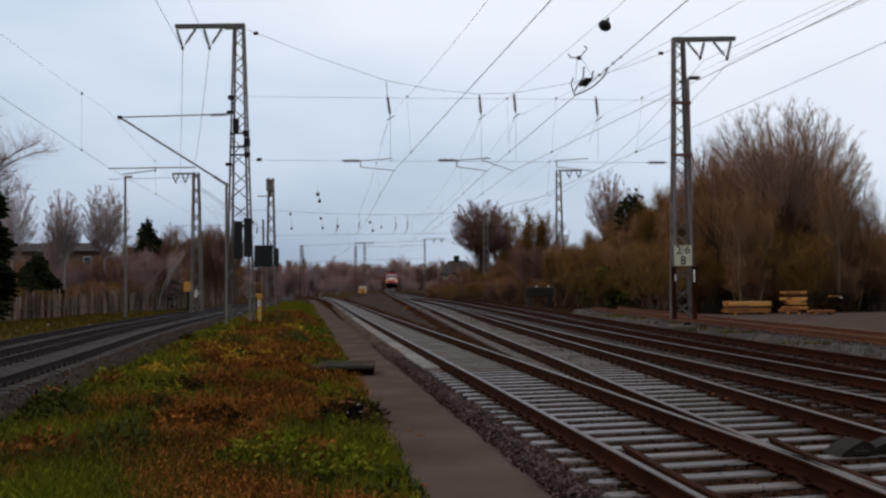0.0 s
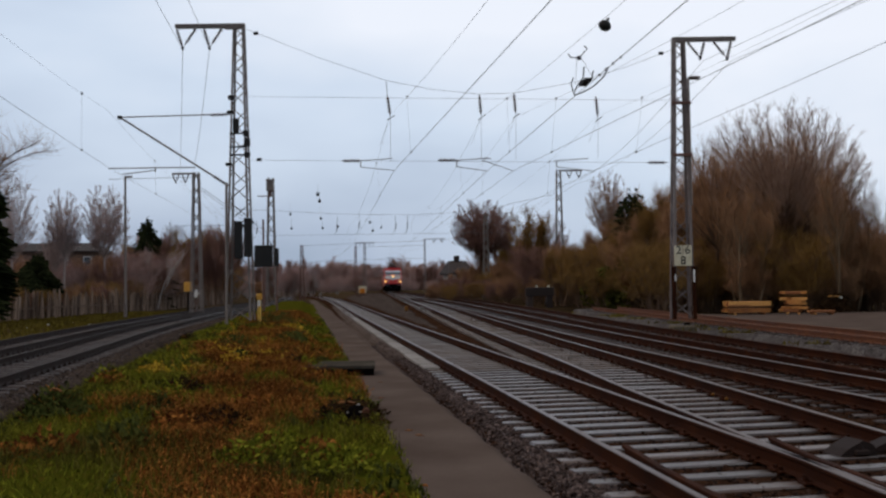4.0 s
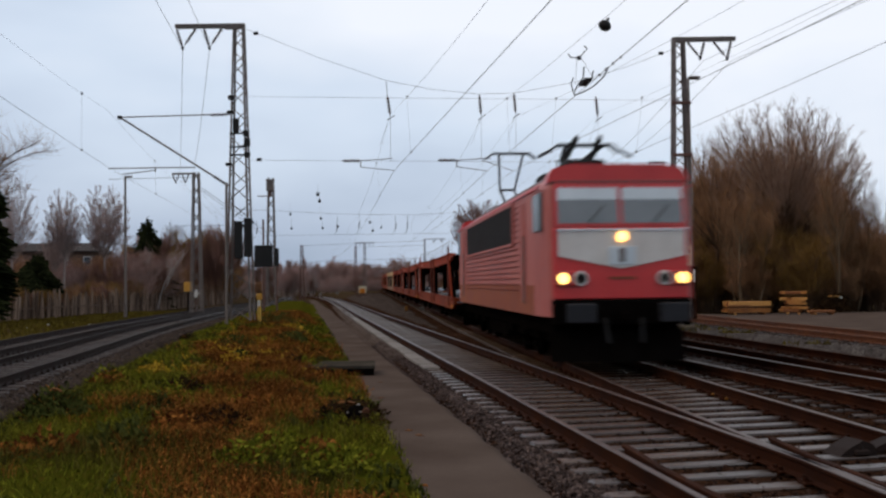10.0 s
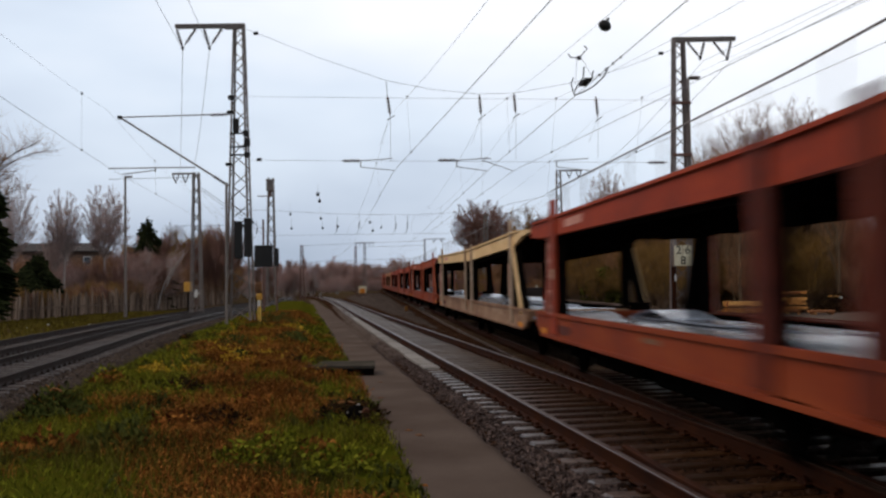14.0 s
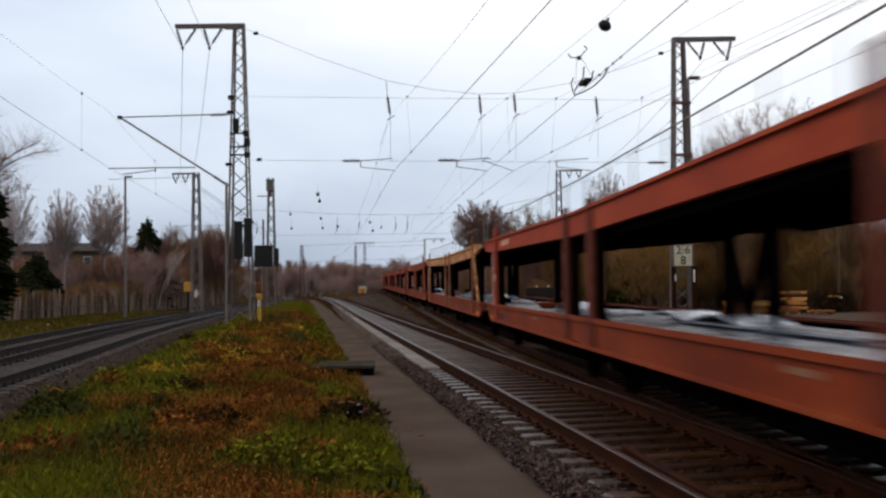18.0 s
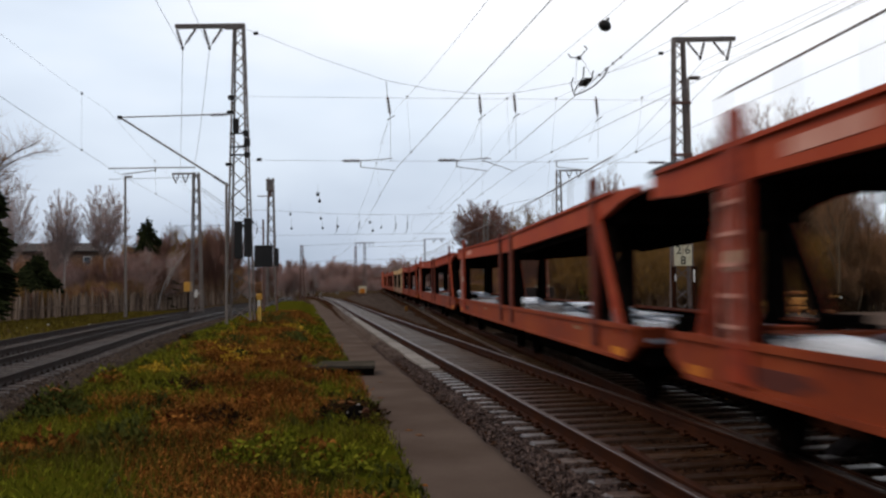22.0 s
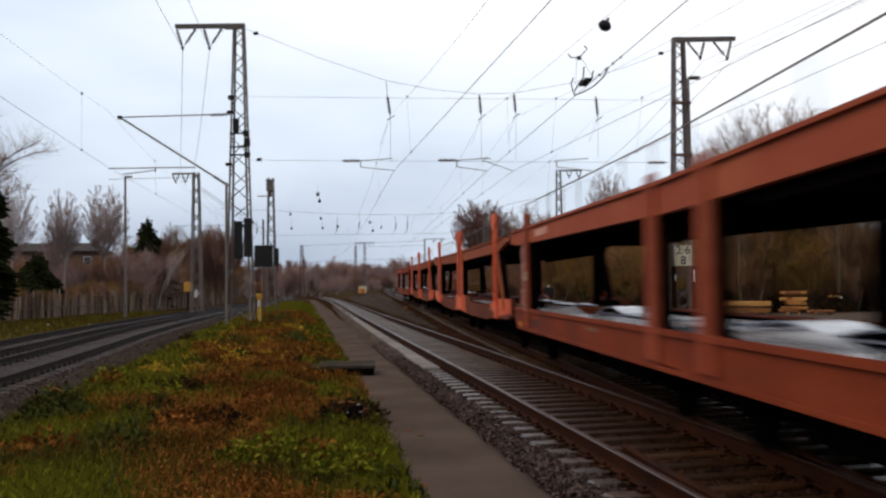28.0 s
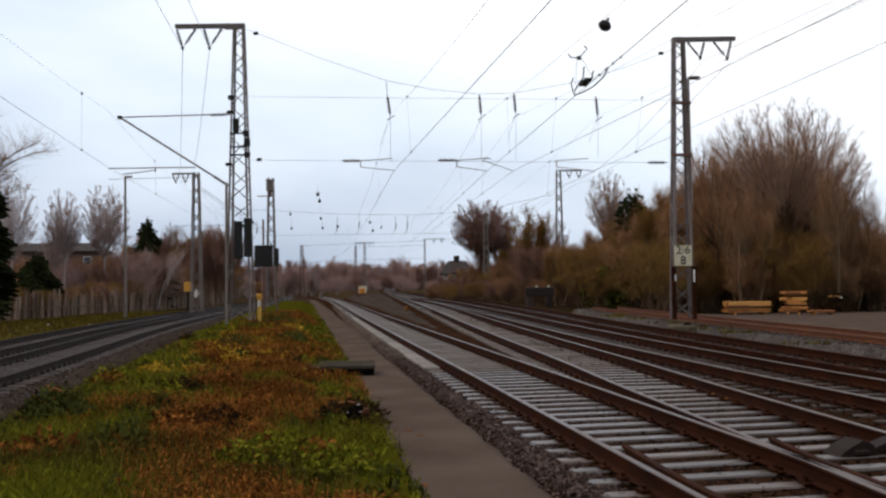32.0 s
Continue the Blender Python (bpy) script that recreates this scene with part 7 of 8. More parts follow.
domed_tree("slender leafless tree with an upright oval crown above the thicket", 103, 8.5, 2.1, 3.5, pose(15.0, 92, 0.0), BARK, TWIG_GREY, 46, 6500, 0.13, 0.007)
domed_tree("tall leafless tree with limbs fanning into a broad rounded crown", 104, 8.0, 4.9, 4.8, pose(20.9, 62.5, -0.2), BARK, TWIG_GREY, 80, 13000, 0.24, 0.0055)
domed_tree("leafless tree with fine grey twigs behind the tall one", 106, 7.4, 3.6, 4.2, pose(24.4, 66.0, -0.2), BARK, TWIG_GREY, 48, 6000, 0.18, 0.0055)
domed_tree("leafless tree with fine grey twigs beside the tall one", 107, 7.2, 3.4, 4.0, pose(18.2, 65.5, -0.2), BARK, TWIG_GREY, 48, 6000, 0.18, 0.0055)
for i, (u, h) in enumerate(((0.118, 5.0), (0.132, 5.6), (0.145, 6.2), (0.158, 6.6), (0.170, 7.2), (0.182, 7.6), (0.194, 8.2), (0.207, 8.8), (0.220, 9.6), (0.234, 10.0), (0.250, 10.4), (0.176, 7.0), (0.214, 9.0))):
    y = 76 + 4.1 * (i * 5 % 7) / 3
    place((proto_mid[i % 2], proto_big[i % 3])[i % 3 == 0], u * y, y, 0.0, h / (12.2 if i % 3 == 0 else 9.2), rt.uniform(0, 360))
domed_tree("leafless tree with a rounded crown at the thicket's edge", 105, 6.6, 3.2, 3.3, pose(16.9, 63.0, -0.2), BARK, TWIG, 40, 3600, 0.16, 0.007)
for i in range(38):
    y = rt.uniform(78, 104)
    u = rt.uniform(-0.012, 0.135)
    place(proto_brush[(2, 0, 2, 1)[i % 4]], u * y, y, 0.1, rt.uniform(0.36, 0.5) * (0.75 + 2.6 * max(u, 0)), rt.uniform(0, 360), "low leafless brown brush beside the outer track")
conifer("pine_tree", "dark pine among the bare trees", 5, 8.2, 2.4, pose(14.6, 78, 0.0), 1300, 0.45, 0.35)
round_evergreen("evergreen_bush", "dark green bush at the edge of the thicket", 6, 2.9, 1.7, pose(11.3, 70, 0.0), TWIG_GREEN)

# behind the fence
for lab, sd, cz, rw, rh, x, y, n_ in (("bare birch with a rounded crown of pale grey twigs", 121, 9.1, 2.2, 4.2, -40.7, 109, 6800), ("tall bare birch with an oval crown of pale grey twigs", 122, 9.3, 2.7, 4.5, -36.5, 110, 8000),
                                    ("bare birch with loose pale twigs beside the ivy-grown tree", 123, 9.6, 2.8, 5.2, -45.0, 106, 5200), ("small bare birch beside the taller ones", 124, 7.0, 2.0, 3.2, -42.9, 112, 2200)):
    domed_tree(lab, sd, cz, rw, rh, pose(x, y, -0.6), GREY_BARK, TWIG_PALE, 44, n_, 0.14, 0.0085, G_LEFT)
for i in range(34):
    y = rt.uniform(96, 135)
    u = min(rt.uniform(-0.46, -0.19), (FENCE(y) - 2.5) / y)
    s = (0.46 + 0.2 * rt.random()) * y / 105 * (0.62 if u < -0.33 else 1.0)
    place(proto_mid[i % 3], u * y, y, -0.6, s, rt.uniform(0, 360))
for i in range(34):
    y = rt.uniform(80, 125)
    u = min(-0.46 + 0.28 * rt.random(), (FENCE(y) - 1.8) / y)
    place(proto_brush[i % 3], u * y, y, -0.6, rt.uniform(0.5, 0.75) * (0.75 if u < -0.33 else 1.0), rt.uniform(0, 360))
conifer("pine_tree", "dark broad pine behind the fence", 7, 10.6, 3.2, pose(-36.6, 126, -0.6), 2000, 0.6, 0.35)
make_tree("bare_tree", "large bare tree whose boughs hang over the side tracks", "tree", 111, 17.5, 1.0, BARK, TWIG, pose(-35.4, 72, -0.5), G_LEFT, twigs=2200, up=0.3, start=0.35, hair=0.45)
conifer("evergreen_tree", "dark ivy-grown tree beside the side tracks", 8, 11.2, 2.2, pose(-32.3, 71, -0.5), 6000, 0.4, 0.3)
conifer("evergreen_bush", "broad dark cone-shaped evergreen behind the fence", 9, 5.1, 2.5, pose(-36.3, 91, -0.6), 4200, 0.5, 0.22)
make_tree("bare_tree", "slim leafless tree with reddish twigs behind the bank mast", "tree", 112, 9.2, 0.5, BARK, TWIG_RED, pose(-28.2, 125, -0.6), G_LEFT, stems=5, twigs=8000, up=0.9, start=0.05, fan=0.2)

# far line of trees that closes the view
proto_far = [make_tree("bare_tree", "far leafless tree with haze-tinted mauve-grey twigs", "tree", 151 + i, 8.5, 0.55, GREY_BARK, TWIG_FAR, pose(*p), G_FAR, stems=3, twigs=3200, up=0.75, start=0.15) for i, p in enumerate([(-40.0, 290, -0.9), (-10.0, 300, -0.9)])]
far_brush = make_tree("bare_bush", "far leafless bush, haze in its mauve-grey colour", "bush", 161, 5.2, 0.9, GREY_BARK, TWIG_FAR, pose(-30.0, 262, -0.9), G_FAR, stems=7, twigs=3600, up=0.55, start=0.05)
for i in range(90):
    y = rt.uniform(270, 360)
    u = rt.uniform(-0.24, 0.03)
    place(proto_mid[2] if i % 4 == 0 else proto_far[i % 2], u * y, y, -0.9, rt.uniform(0.85, 1.3) * y / 300, rt.uniform(0, 360))
for i in range(34):
    y = rt.uniform(240, 330)
    u = rt.uniform(-0.24, 0.03)
    place(proto_brush[2] if i % 4 == 0 else far_brush, u * y, y, -0.9, rt.uniform(0.8, 1.2), rt.uniform(0, 360))
for i in range(40):
    y = rt.uniform(150, 230)
    u = min(rt.uniform(-0.30, -0.165), (FENCE(min(y, 175)) - 2.0) / y)
    place(proto_mid[i % 3] if i % 2 else proto_brush[i % 3], u * y, y, -0.7, rt.uniform(0.7, 1.0) + 0.55 * smooth01(-0.185, -0.235, u), rt.uniform(0, 360))

# weathered plank fence
PLANK = material("grey_weathered_planks", [(0.3, (0.0498, 0.031, 0.0211)), (0.55, (0.105, 0.0698, 0.0476)), (0.8, (0.189, 0.135, 0.0992))], 1.2, rough=(0.8, 0.95), stretch=(1, 1, 0.3), obj_random=0.6, spec=0.2)
fence = thing("plank_fence", "weathered grey fence of uneven upright stakes", "fence")
stake = [mesh_of("stake", Mesh().prism([(-0.12, 0), (0.12, 0), (0.10, 1.75 + 0.13 * k), (0.0, 2.0 + 0.14 * k), (-0.11, 1.7 + 0.13 * k)], 1, -0.04, 0.04), PLANK) for k in range(4)]
y = 70.0
while y < 170:
    part("stake", stake[int(rt.random() * 4)], None, fence, at=pose(FENCE(y) + rt.uniform(-0.1, 0.1), y, ground_z(FENCE(y), y) - 0.05, rt.uniform(-4, 4), rt.uniform(-6, 6), 80 + rt.uniform(-12, 12)) @ Matrix.Diagonal((rt.uniform(0.6, 1.1), 1, rt.uniform(0.75, 1.15), 1)))
    y += rt.choice((0.16, 0.22, 0.3, 0.4, 0.5))
part("fence_rail", Mesh().sweep([(-0.03, 0.9), (0.03, 0.9), (0.03, 1.0), (-0.03, 1.0)], [(FENCE(v) + 0.07, v, ground_z(FENCE(v), v)) for v in range(70, 171, 5)]), PLANK, fence)

WALL = material("pale_render", [(0.3, (0.30, 0.28, 0.26)), (0.7, (0.48, 0.46, 0.44))], 1.0, rough=(0.8, 0.95), spec=0.2)
TILE = material("dark_roof_tiles", [(0.3, (0.015, 0.010, 0.008)), (0.7, (0.032, 0.022, 0.018))], 1.5, rough=(0.7, 0.9), fine=8, spec=0.2)
PANE = material("window_glass", [(0.3, (0.02, 0.025, 0.03)), (0.7, (0.05, 0.06, 0.07))], 1, rough=(0.05, 0.15), bump=0)


def house(x, y, z, w, d, eave, ridge, label, rz=0, hip=1.5, render=WALL):
    ho = thing("house", label, "house", pose(x, y, z, 0, 0, rz))
    part("wall", Mesh().box(-w / 2, -d / 2, 0, w / 2, d / 2, eave), render, ho)
    part("roof", Mesh().add([(-w / 2 - 0.5, -d / 2 - 0.5, eave), (w / 2 + 0.5, -d / 2 - 0.5, eave), (w / 2 + 0.5, d / 2 + 0.5, eave), (-w / 2 - 0.5, d / 2 + 0.5, eave), (-w / 2 + hip, 0, ridge), (w / 2 - hip, 0, ridge),
                             (-w / 2 - 0.5, -d / 2 - 0.5, eave - 0.2), (w / 2 + 0.5, -d / 2 - 0.5, eave - 0.2), (w / 2 + 0.5, d / 2 + 0.5, eave - 0.2), (-w / 2 - 0.5, d / 2 + 0.5, eave - 0.2)],
                            [(0, 1, 5, 4), (1, 2, 5), (2, 3, 4, 5), (3, 0, 4), (0, 6, 7, 1), (1, 7, 8, 2), (2, 8, 9, 3), (3, 9, 6, 0), (9, 8, 7, 6)]), TILE, ho, "dark tiled hipped roof")
    n = max(2, int(w / 2.6))
    for f_ in range(2):
        for i in range(n):
            cx = -w / 2 + (i + 0.5) * w / n
            zc = eave - 1.4 - 2.8 * f_
            if zc < 0.6:
                continue
            wi = part("window", Mesh().box(cx - 0.55, -d / 2 - 0.05, zc - 0.65, cx + 0.55, -d / 2 + 0.02, zc + 0.65, 0.01), WHITE_PAINT, ho)
            part("pane", Mesh().box(cx - 0.45, -d / 2 - 0.07, zc - 0.55, cx + 0.45, -d / 2 - 0.045, zc + 0.55), PANE, wi)
    part("chimney", Mesh().box(-0.4, -0.3, ridge - 0.8, 0.3, 0.3, ridge + 0.7, 0.03), TILE, ho)
    return ho


BROWN_WALL = material("brown_brick_wall", [(0.3, (0.07, 0.045, 0.034)), (0.7, (0.13, 0.09, 0.07))], 2.0, rough=(0.8, 0.95), spec=0.2)
house(-53.6, 142, -0.9, 12.5, 9, 7.9, 9.2, "brown house with a broad dark roof behind bushes", 8, render=BROWN_WALL)
house(-68.0, 140, -0.9, 11, 9, 6.0, 8.4, "pale house with a dark roof beyond the fence", -5)
house(1.9, 141, 0.2, 2.8, 6, 3.2, 4.9, "dark-roofed house hidden behind the trees", 10, hip=0.2)


# distant wood that closes the horizon
for i in range(32):
    y = rt.uniform(370, 430)
    u = -0.30 + 0.42 * i / 32 + rt.uniform(-0.004, 0.004)
    place(far_brush, u * y, y, -0.6, rt.uniform(1.6, 2.1), rt.uniform(0, 360), "distant leafless wood edge behind the tracks")

# brush in front of the houses
for i in range(34):
    y = rt.uniform(112, 134)
    u = -0.47 + 0.30 * i / 34
    u = min(u, (FENCE(y) - 1.5) / y)
    place((far_brush, proto_brush[2], far_brush, proto_brush[1])[i % 4], u * y, y, -0.6, rt.uniform(1.05, 1.35), rt.uniform(0, 360), "leafless brush behind the plank fence")


# ---------------------------------------------------------------- weeds, moss and litter on the bank
GRASS = material("winter_grass", [(0.28, (0.0329, 0.0351, 0.00379)), (0.5, (0.0839, 0.0869, 0.00757)), (0.72, (0.168, 0.164, 0.017))], 0.6, rough=(0.7, 0.95), island=0.45, bump=0, spec=0.0)
WEED = material("rust_brown_weeds", [(0.28, (0.0381, 0.0116, 0.00437)), (0.5, (0.129, 0.0433, 0.0102)), (0.72, (0.28, 0.111, 0.0248))], 0.8, rough=(0.8, 0.95), island=0.5, bump=0, spec=0.0)
VERGE = material("dull_verge_grass", [(0.28, (0.0364, 0.0234, 0.0052)), (0.5, (0.0754, 0.0546, 0.0104)), (0.72, (0.111, 0.0884, 0.0156))], 0.3, rough=(0.8, 0.95), island=0.4, bump=0, spec=0.0)
FLOWER = material("yellow_blossom", [(0.3, (0.22, 0.115, 0.004)), (0.7, (0.42, 0.27, 0.012))], 3, rough=(0.7, 0.9), island=0.4, bump=0, spec=0.15)
DARK_LEAF = material("dark_rosette_leaves", [(0.3, (0.0182, 0.0221, 0.0052)), (0.7, (0.0585, 0.0624, 0.0156))], 2, rough=(0.7, 0.9), island=0.4, bump=0, spec=0.0)
rg = random.Random(9)


def patch(x, y, s, o):
    return noise.noise(Vector((x * s + o, y * s, 1.3)))


def bank_point(a, b, power=1.7):
    y = a + (b - a) * rg.random() ** power
    t = rg.random()
    x = mound_l(y) + 0.15 + (path_l(y) + 0.18 - mound_l(y) - 0.15) * t
    return x, y, t


def blades(name, n, label, mat, keep, height, width, a=5.0, b=58.0, bend=0.5, leafy=False):
    g = Mesh()
    made = 0
    while made < n:
        x, y, t = bank_point(a, b)
        if not keep(x, y, t):
            continue
        made += 1
        z = mound_z(x, y) - 0.01
        h = height * rg.uniform(0.4, 1.2) * (0.7 + 0.6 * max(0.0, patch(x, y, 0.9, 5)))
        w = width * rg.uniform(0.6, 1.3) * (1 + 0.02 * y)
        an = rg.uniform(0, 2 * math.pi)
        s = Vector((math.cos(an), math.sin(an), 0)) * w
        d = Vector((rg.gauss(0, bend), rg.gauss(0, bend), 0)) * h
        p = Vector((x, y, z))
        m = p + d * 0.35 + Vector((0, 0, h * 0.62))
        e = p + d + Vector((0, 0, h))
        g.add([p - s, p + s, m + s * 0.8, m - s * 0.8, e], [(0, 1, 2, 3), (3, 2, 4)])
        if leafy:
            for _ in range(3):
                q = p.lerp(e, rg.uniform(0.25, 1.0))
                v = Vector((rg.gauss(0, 1), rg.gauss(0, 1), rg.uniform(-0.2, 0.8))).normalized() * h * 0.28
                u = v.cross(Vector((0, 0, 1))).normalized() * w * 1.6
                g.add([q, q + v * 0.5 + u, q + v, q + v * 0.5 - u], [(0, 1, 2, 3)])
    tagged(single(name, g, mat, label, "weeds", kind="stuff"))


def weedy(x, y, t):
    """Where dead weeds stand: the middle of the bank, in drifts."""
    return 0.52 * (1 - abs(t - 0.64) / 0.28) + 0.95 * patch(x, y, 0.55, 11) - 0.25 * smooth01(12.0, 8.0, y)


blades("grass_tufts", 42000, "short mossy winter grass on the bank", GRASS, lambda x, y, t: weedy(x, y, t) < 0.35 + rg.random() * 0.25, 0.10, 0.0065, bend=0.8)
blades("grass_tufts", 7000, "short winter grass beside the path", GRASS, lambda x, y, t: True, 0.08, 0.008, a=-8.0, b=5.5, bend=0.8)
blades("dead_weeds", 21000, "rust-brown dead weeds on the bank", WEED, lambda x, y, t: weedy(x, y, t) > 0.12 + rg.random() * 0.3 and (t > 0.36 + 0.2 * patch(x, y, 0.5, 61) or rg.random() < 0.25), 0.20, 0.0045, leafy=True)
OLIVE = material("dry_olive_grass", [(0.28, (0.0257, 0.0199, 0.00407)), (0.5, (0.0617, 0.0484, 0.00951)), (0.72, (0.129, 0.107, 0.0216))], 0.8, rough=(0.8, 0.95), island=0.5, bump=0, spec=0.0)
RUSSET = material("russet_weeds", [(0.28, (0.0308, 0.011, 0.0044)), (0.5, (0.0935, 0.033, 0.0088)), (0.72, (0.187, 0.0748, 0.0176))], 0.8, rough=(0.8, 0.95), island=0.5, bump=0, spec=0.0)
blades("dry_grass", 12000, "tall dry olive-brown grass stems on the bank", OLIVE, lambda x, y, t: patch(x, y, 0.7, 81) > -0.25 + 0.3 * rg.random() and t < 0.9 - 0.3 * smooth01(9, 6, y) * rg.random(), 0.26, 0.0028, a=5.0, b=11.0, bend=0.35)
blades("dry_grass", 5000, "thin dry grass stems on the bank", OLIVE, lambda x, y, t: patch(x, y, 0.6, 91) > 0.0, 0.24, 0.003, a=10.0, b=30.0, bend=0.35)
blades("dead_weeds", 6500, "russet dead weeds on the middle of the bank", RUSSET, lambda x, y, t: 0.45 < t < 0.85 and patch(x, y, 0.8, 101) > 0.05 + 0.2 * rg.random(), 0.26, 0.0045, a=9.0, b=24.0, leafy=True)
MEADOW = material("yellow_green_grass", [(0.28, (0.034, 0.034, 0.004)), (0.5, (0.085, 0.080, 0.008)), (0.72, (0.16, 0.145, 0.017))], 0.7, rough=(0.8, 0.95), island=0.5, bump=0, spec=0.0)
blades("meadow_grass", 11000, "yellow-green winter grass on the flank of the bank", MEADOW, lambda x, y, t: t < 0.40 + 0.25 * patch(x, y, 0.5, 61) + 0.12 * rg.random() or (t > 0.88 and rg.random() < 0.5), 0.17, 0.0045, a=11.0, b=48.0, bend=0.55)
blades("yellow_flowers", 520, "yellow flowering weeds on the bank", FLOWER, lambda x, y, t: 0.35 < t < 0.85 and 19 < y < 38 and patch(x, y, 1.3, 31) > 0.1 + 0.4 * rg.random(), 0.20, 0.012, a=19, b=38, leafy=True)
blades("dark_leaves", 3000, "dark green rosette leaves on the bank", DARK_LEAF, lambda x, y, t: patch(x, y, 1.1, 51) > 0.27, 0.16, 0.016, leafy=True)


def shrub(x, y, r_, h, mat, label, n=420, seed=1):
    r = random.Random(seed)
    g = Mesh()
    for _ in range(n):
        a, q = r.uniform(0, 2 * math.pi), r.random() ** 0.5
        p = Vector((math.cos(a) * q * r_, math.sin(a) * q * r_ * 0.8, 0.02 + h * (1 - q * q) * r.random()))
        v = Vector((r.gauss(0, 1), r.gauss(0, 1), r.uniform(0, 1.2))).normalized() * h * 0.35
        u = v.orthogonal().normalized() * 0.018
        g.add([p, p + v * 0.5 + u, p + v, p + v * 0.5 - u], [(0, 1, 2, 3)])
    st = Mesh()
    for _ in range(14):
        a = r.uniform(0, 2 * math.pi)
        st.tube((0, 0, 0), (math.cos(a) * r_ * 0.7, math.sin(a) * r_ * 0.7, h * r.uniform(0.4, 0.95)), 0.008, 0.003, 4, caps=False)
    ob = thing("weed_clump", label, "weed clump", pose(x, y, mound_z(x, y) - 0.02), "weed clumps")
    tagged(part("foliage", g, mat, ob), kind="stuff")
    tagged(part("stalk", st, WEED, ob), kind="stuff")


shrub(-5.05, 13.3, 0.42, 0.36, DARK_LEAF, "grey-green leafy clump with pale tips on the bank", 500, 3)
shrub(-3.85, 13.8, 0.18, 0.22, DARK_LEAF, "small dark leafy clump on the bank", 200, 4)
DEAD = material("rotting_dark_stalks", [(0.3, (0.008, 0.005, 0.003)), (0.7, (0.03, 0.017, 0.008))], 2, rough=(0.7, 0.9), island=0.4, bump=0, spec=0.0)
shrub(-1.25, 13.6, 0.48, 0.24, DEAD, "dark flattened weed clump beside the path", 420, 5)
shrub(-1.0, 12.7, 0.35, 0.10, DEAD, "dark creeping weeds spilling onto the path", 260, 6)
for i, (x, y, r_, h) in enumerate(((-4.3, 21.2, 0.45, 0.26), (-4.9, 22.6, 0.40, 0.24), (-3.8, 22.0, 0.35, 0.22), (-5.4, 19.0, 0.35, 0.20))):
    shrub(x, y, r_, h, FLOWER, "yellow flowering weed clump on the bank", 150, 30 + i)
shrub(-5.2, 25.5, 0.5, 0.35, DARK_LEAF, "dark leafy clump on the bank", 360, 7)
shrub(-4.1, 27.0, 0.5, 0.30, DARK_LEAF, "dark leafy clump on the bank", 360, 8)
shrub(-0.95, 9.6, 0.4, 0.24, GRASS, "bright green grass tuft at the path's edge", 420, 9)
shrub(-1.75, 10.4, 0.35, 0.22, GRASS, "bright green grass tuft on the bank", 320, 10)
shrub(-6.3, 38.6, 0.8, 0.5, DARK_LEAF, "dark brush at the foot of the tall mast", 420, 11)
shrub(-2.75, 20.25, 0.42, 0.30, GRASS, "grass growing over the end of the slab", 360, 50)
rs = random.Random(44)
for i in range(30):
    y = 9.5 + 24 * rs.random() ** 1.3
    t = rs.uniform(0.22, 0.94)
    x = mound_l(y) + (path_l(y) - mound_l(y)) * t
    mat, lab = ((WEED, "rust-brown dead weed clump on the bank"), (DARK_LEAF, "dark green leafy clump on the bank"), (DEAD, "blackened dead stalks on the bank"), (GRASS, "green grass tuft on the bank"))[(0, 1, 0, 2, 3)[i % 5]]
    shrub(x, y, rs.uniform(0.2, 0.42), rs.uniform(0.16, 0.34), mat, lab, 240, 60 + i)
lit = random.Random(3)
for (x, y, s, mat, lab) in ((-1.36, 13.45, 0.03, TIMBER, "orange-brown broken tile in the weeds"), (-1.14, 13.4, 0.014, WHITE_PAINT, "pale scrap of litter in the weeds"), (-1.24, 13.5, 0.042, TIMBER, "orange-brown broken tile in the weeds"),
                            (-5.0, 13.15, 0.045, TIMBER, "tan dead flower heads on the clump")):
    g = Mesh().box(-s * 1.4, -s, 0, s * 1.4, s, 0.02, 0.006, tf=pose(0, 0, 0, lit.uniform(-30, 30), lit.uniform(-25, 25), lit.uniform(0, 90)))
    single("litter", g, mat, lab, "litter", "litter on the bank", m=pose(x, y, mound_z(x, y) + (0.16 if x > -3 else 0.30)))
for i in range(26):
    y = 30 + 45 * lit.random()
    x = T9(y) - 2.2 - 6 * lit.random()
    g = Mesh().lathe([(0.03, 0), (0.10, 0.03), (0.08, 0.09)], 6)
    single("litter", g, WHITE_PAINT, "white scrap of litter on the verge", "litter", "litter on the verge", m=pose(x, y, ground_z(x, y), lit.uniform(-20, 20), 0, 0)) if i % 4 == 0 else None
# dead leaves on the path
for i in range(14):
    y = 7.5 + 22 * lit.random() ** 1.5
    x = path_l(y) + 0.05 + 0.5 * lit.random()
    s = lit.uniform(0.025, 0.05)
    g = Mesh().add([(-s, 0, 0.004), (0, -s * 0.6, 0.012), (s * 1.2, 0, 0.006), (0, s * 0.6, 0.015), (-s, 0, 0.0), (0, -s * 0.6, 0.008), (s * 1.2, 0, 0.002), (0, s * 0.6, 0.011)], [(0, 1, 2, 3), (7, 6, 5, 4), (0, 4, 5, 1), (1, 5, 6, 2), (2, 6, 7, 3), (3, 7, 4, 0)])
    single("dead_leaf", g, WEED, "brown dead leaf on the path", "leaf", "dead leaves", m=pose(x, y, path_z(x, y) + 0.004, 0, 0, lit.uniform(0, 360)))

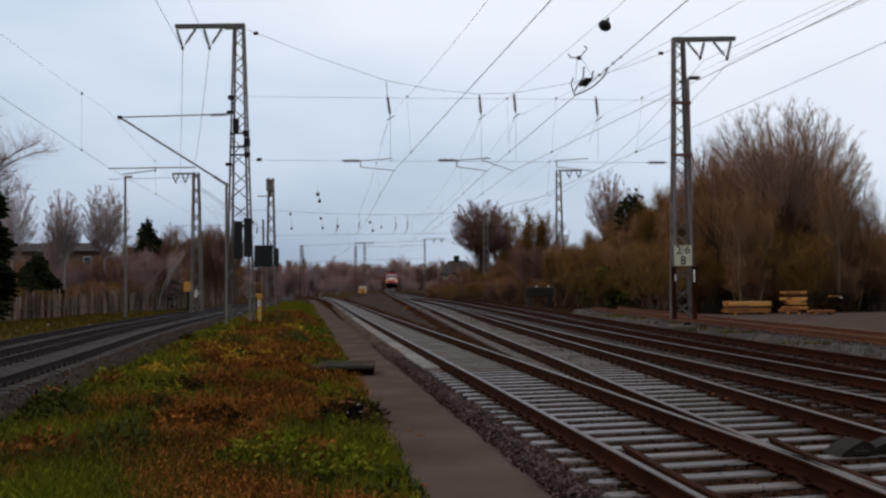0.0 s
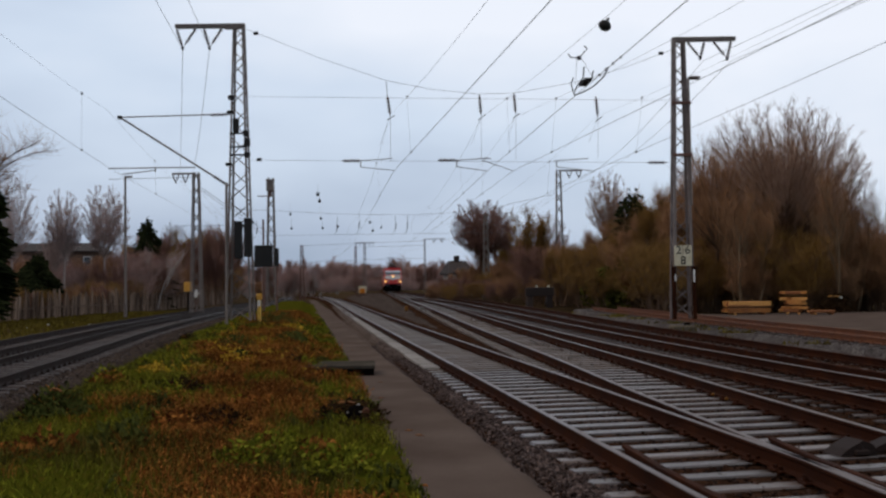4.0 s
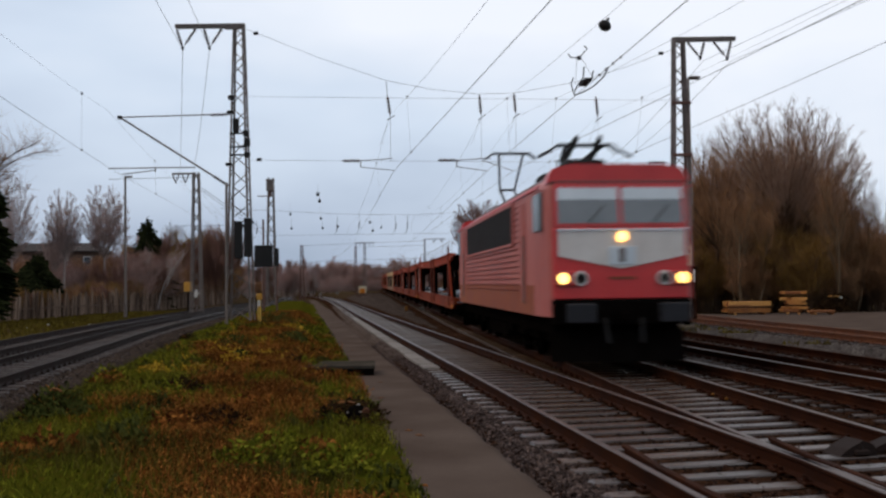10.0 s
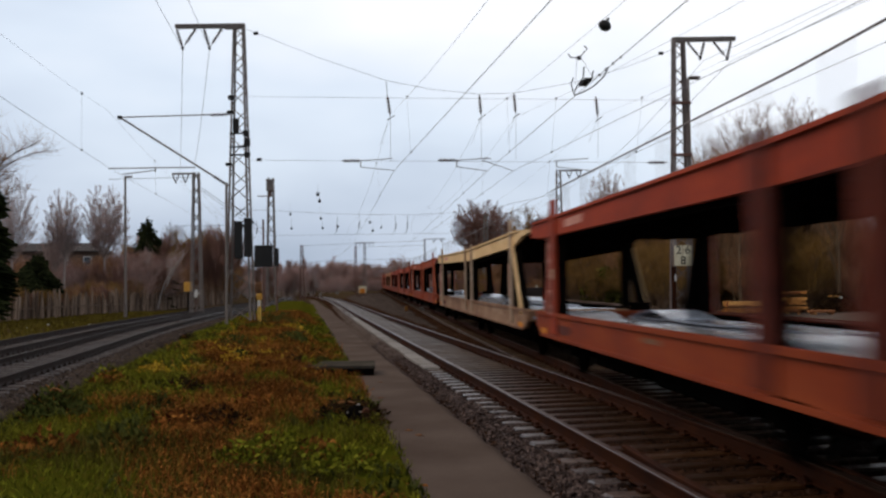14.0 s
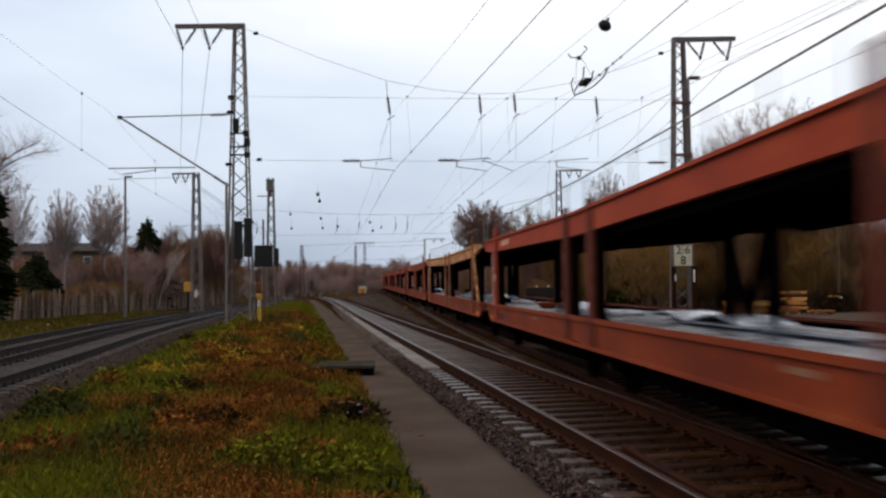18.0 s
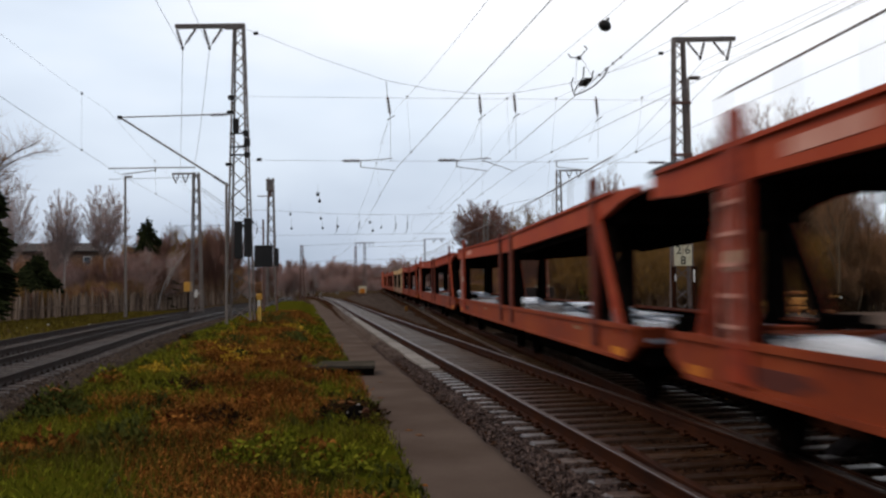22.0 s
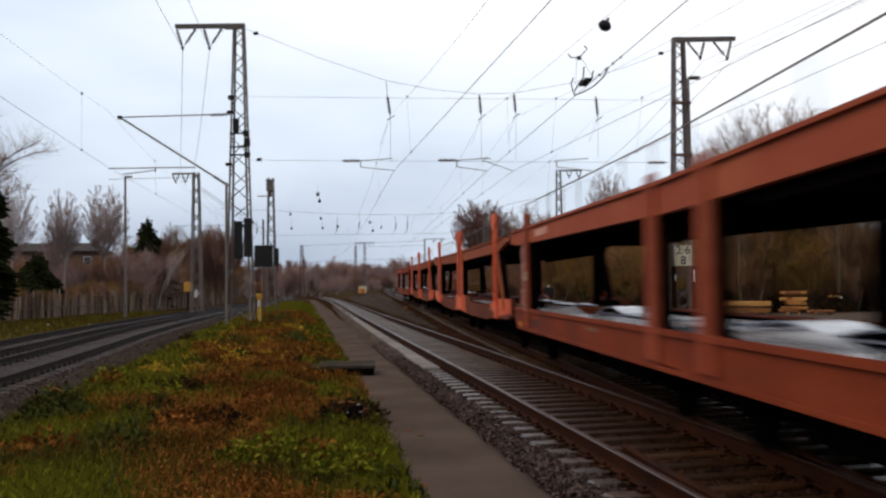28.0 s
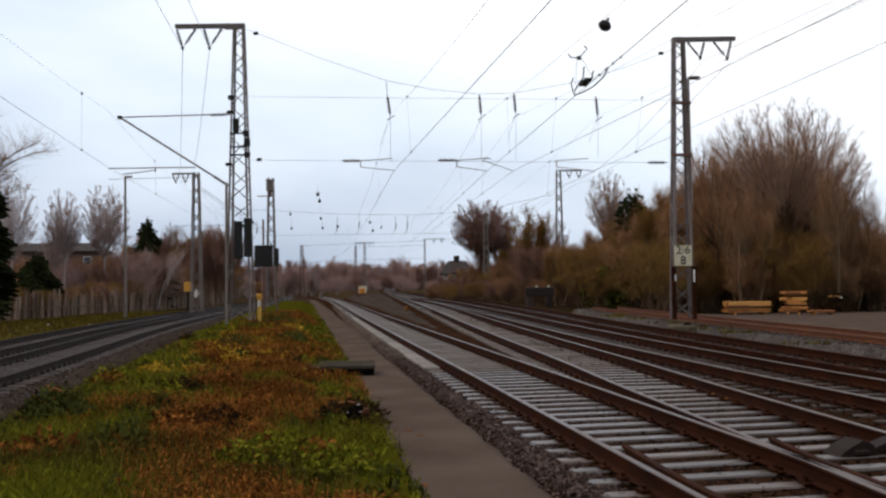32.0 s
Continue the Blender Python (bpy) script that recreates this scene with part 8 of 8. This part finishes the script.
# verge grass between the side tracks and the fence, and moss by the siding
gv = Mesh()
for _ in range(14000):
    y = 28 + 80 * rg.random() ** 1.4
    x = T9(y) - 2.0 - rg.random() * max(1.0, T9(y) - 2.0 - FENCE(max(y, 70)))
    h, w = rg.uniform(0.08, 0.3), 0.02 + 0.0004 * y
    p = Vector((x, y, ground_z(x, y)))
    e = p + Vector((rg.gauss(0, 0.1), rg.gauss(0, 0.1), h))
    gv.add([p - Vector((w, 0, 0)), p + Vector((w, 0, 0)), e], [(0, 1, 2)])
single("verge_grass", gv, [VERGE], "thin winter grass on the verge", "grass", kind="stuff")
gm = Mesh()
for _ in range(5000):
    y = rg.uniform(26, 62)
    x = T5(y) + rg.gauss(-0.9, 0.9)
    if patch(x, y, 0.5, 71) < 0.22:
        continue
    h = rg.uniform(0.04, 0.16)
    p = Vector((x, y, level(x, y) - 0.24))
    gm.add([p - Vector((0.03, 0, 0)), p + Vector((0.03, 0, 0)), p + Vector((rg.gauss(0, 0.05), rg.gauss(0, 0.05), h))], [(0, 1, 2)])
single("siding_moss", gm, [VERGE], "moss and grass between the siding's rails", "grass", kind="stuff")


# heap of dark brush with pale scraps beside the timber
heap = thing("brush_heap", "dark heap of cut brush with pale scraps on top", "brush heap", pose(21.7, 56.5, level(21.7, 56.5) - 0.33))
gh, rh = Mesh(), random.Random(21)
for _ in range(900):
    a, q = rh.uniform(0, 2 * math.pi), rh.random() ** 0.5
    p = Vector((math.cos(a) * q * 1.15, math.sin(a) * q * 0.9, 0.02 + 1.15 * (1 - q * q) * rh.random()))
    v = Vector((rh.gauss(0, 1), rh.gauss(0, 1), rh.uniform(-0.3, 0.8))).normalized() * 0.35
    gh.tube(p, p + v, 0.02, 0.006, 3, caps=False)
tagged(part("brushwood", gh, DEAD, heap), kind="stuff")
part("scrap", Mesh().box(-0.35, -0.35, 0.86, 0.12, 0.1, 0.92, 0.02), TIMBER, heap, "tan board on the heap")
part("scrap", Mesh().box(0.18, -0.35, 0.76, 0.30, -0.2, 0.86, 0.02), WHITE_PAINT, heap, "white scrap on the heap")


motions()
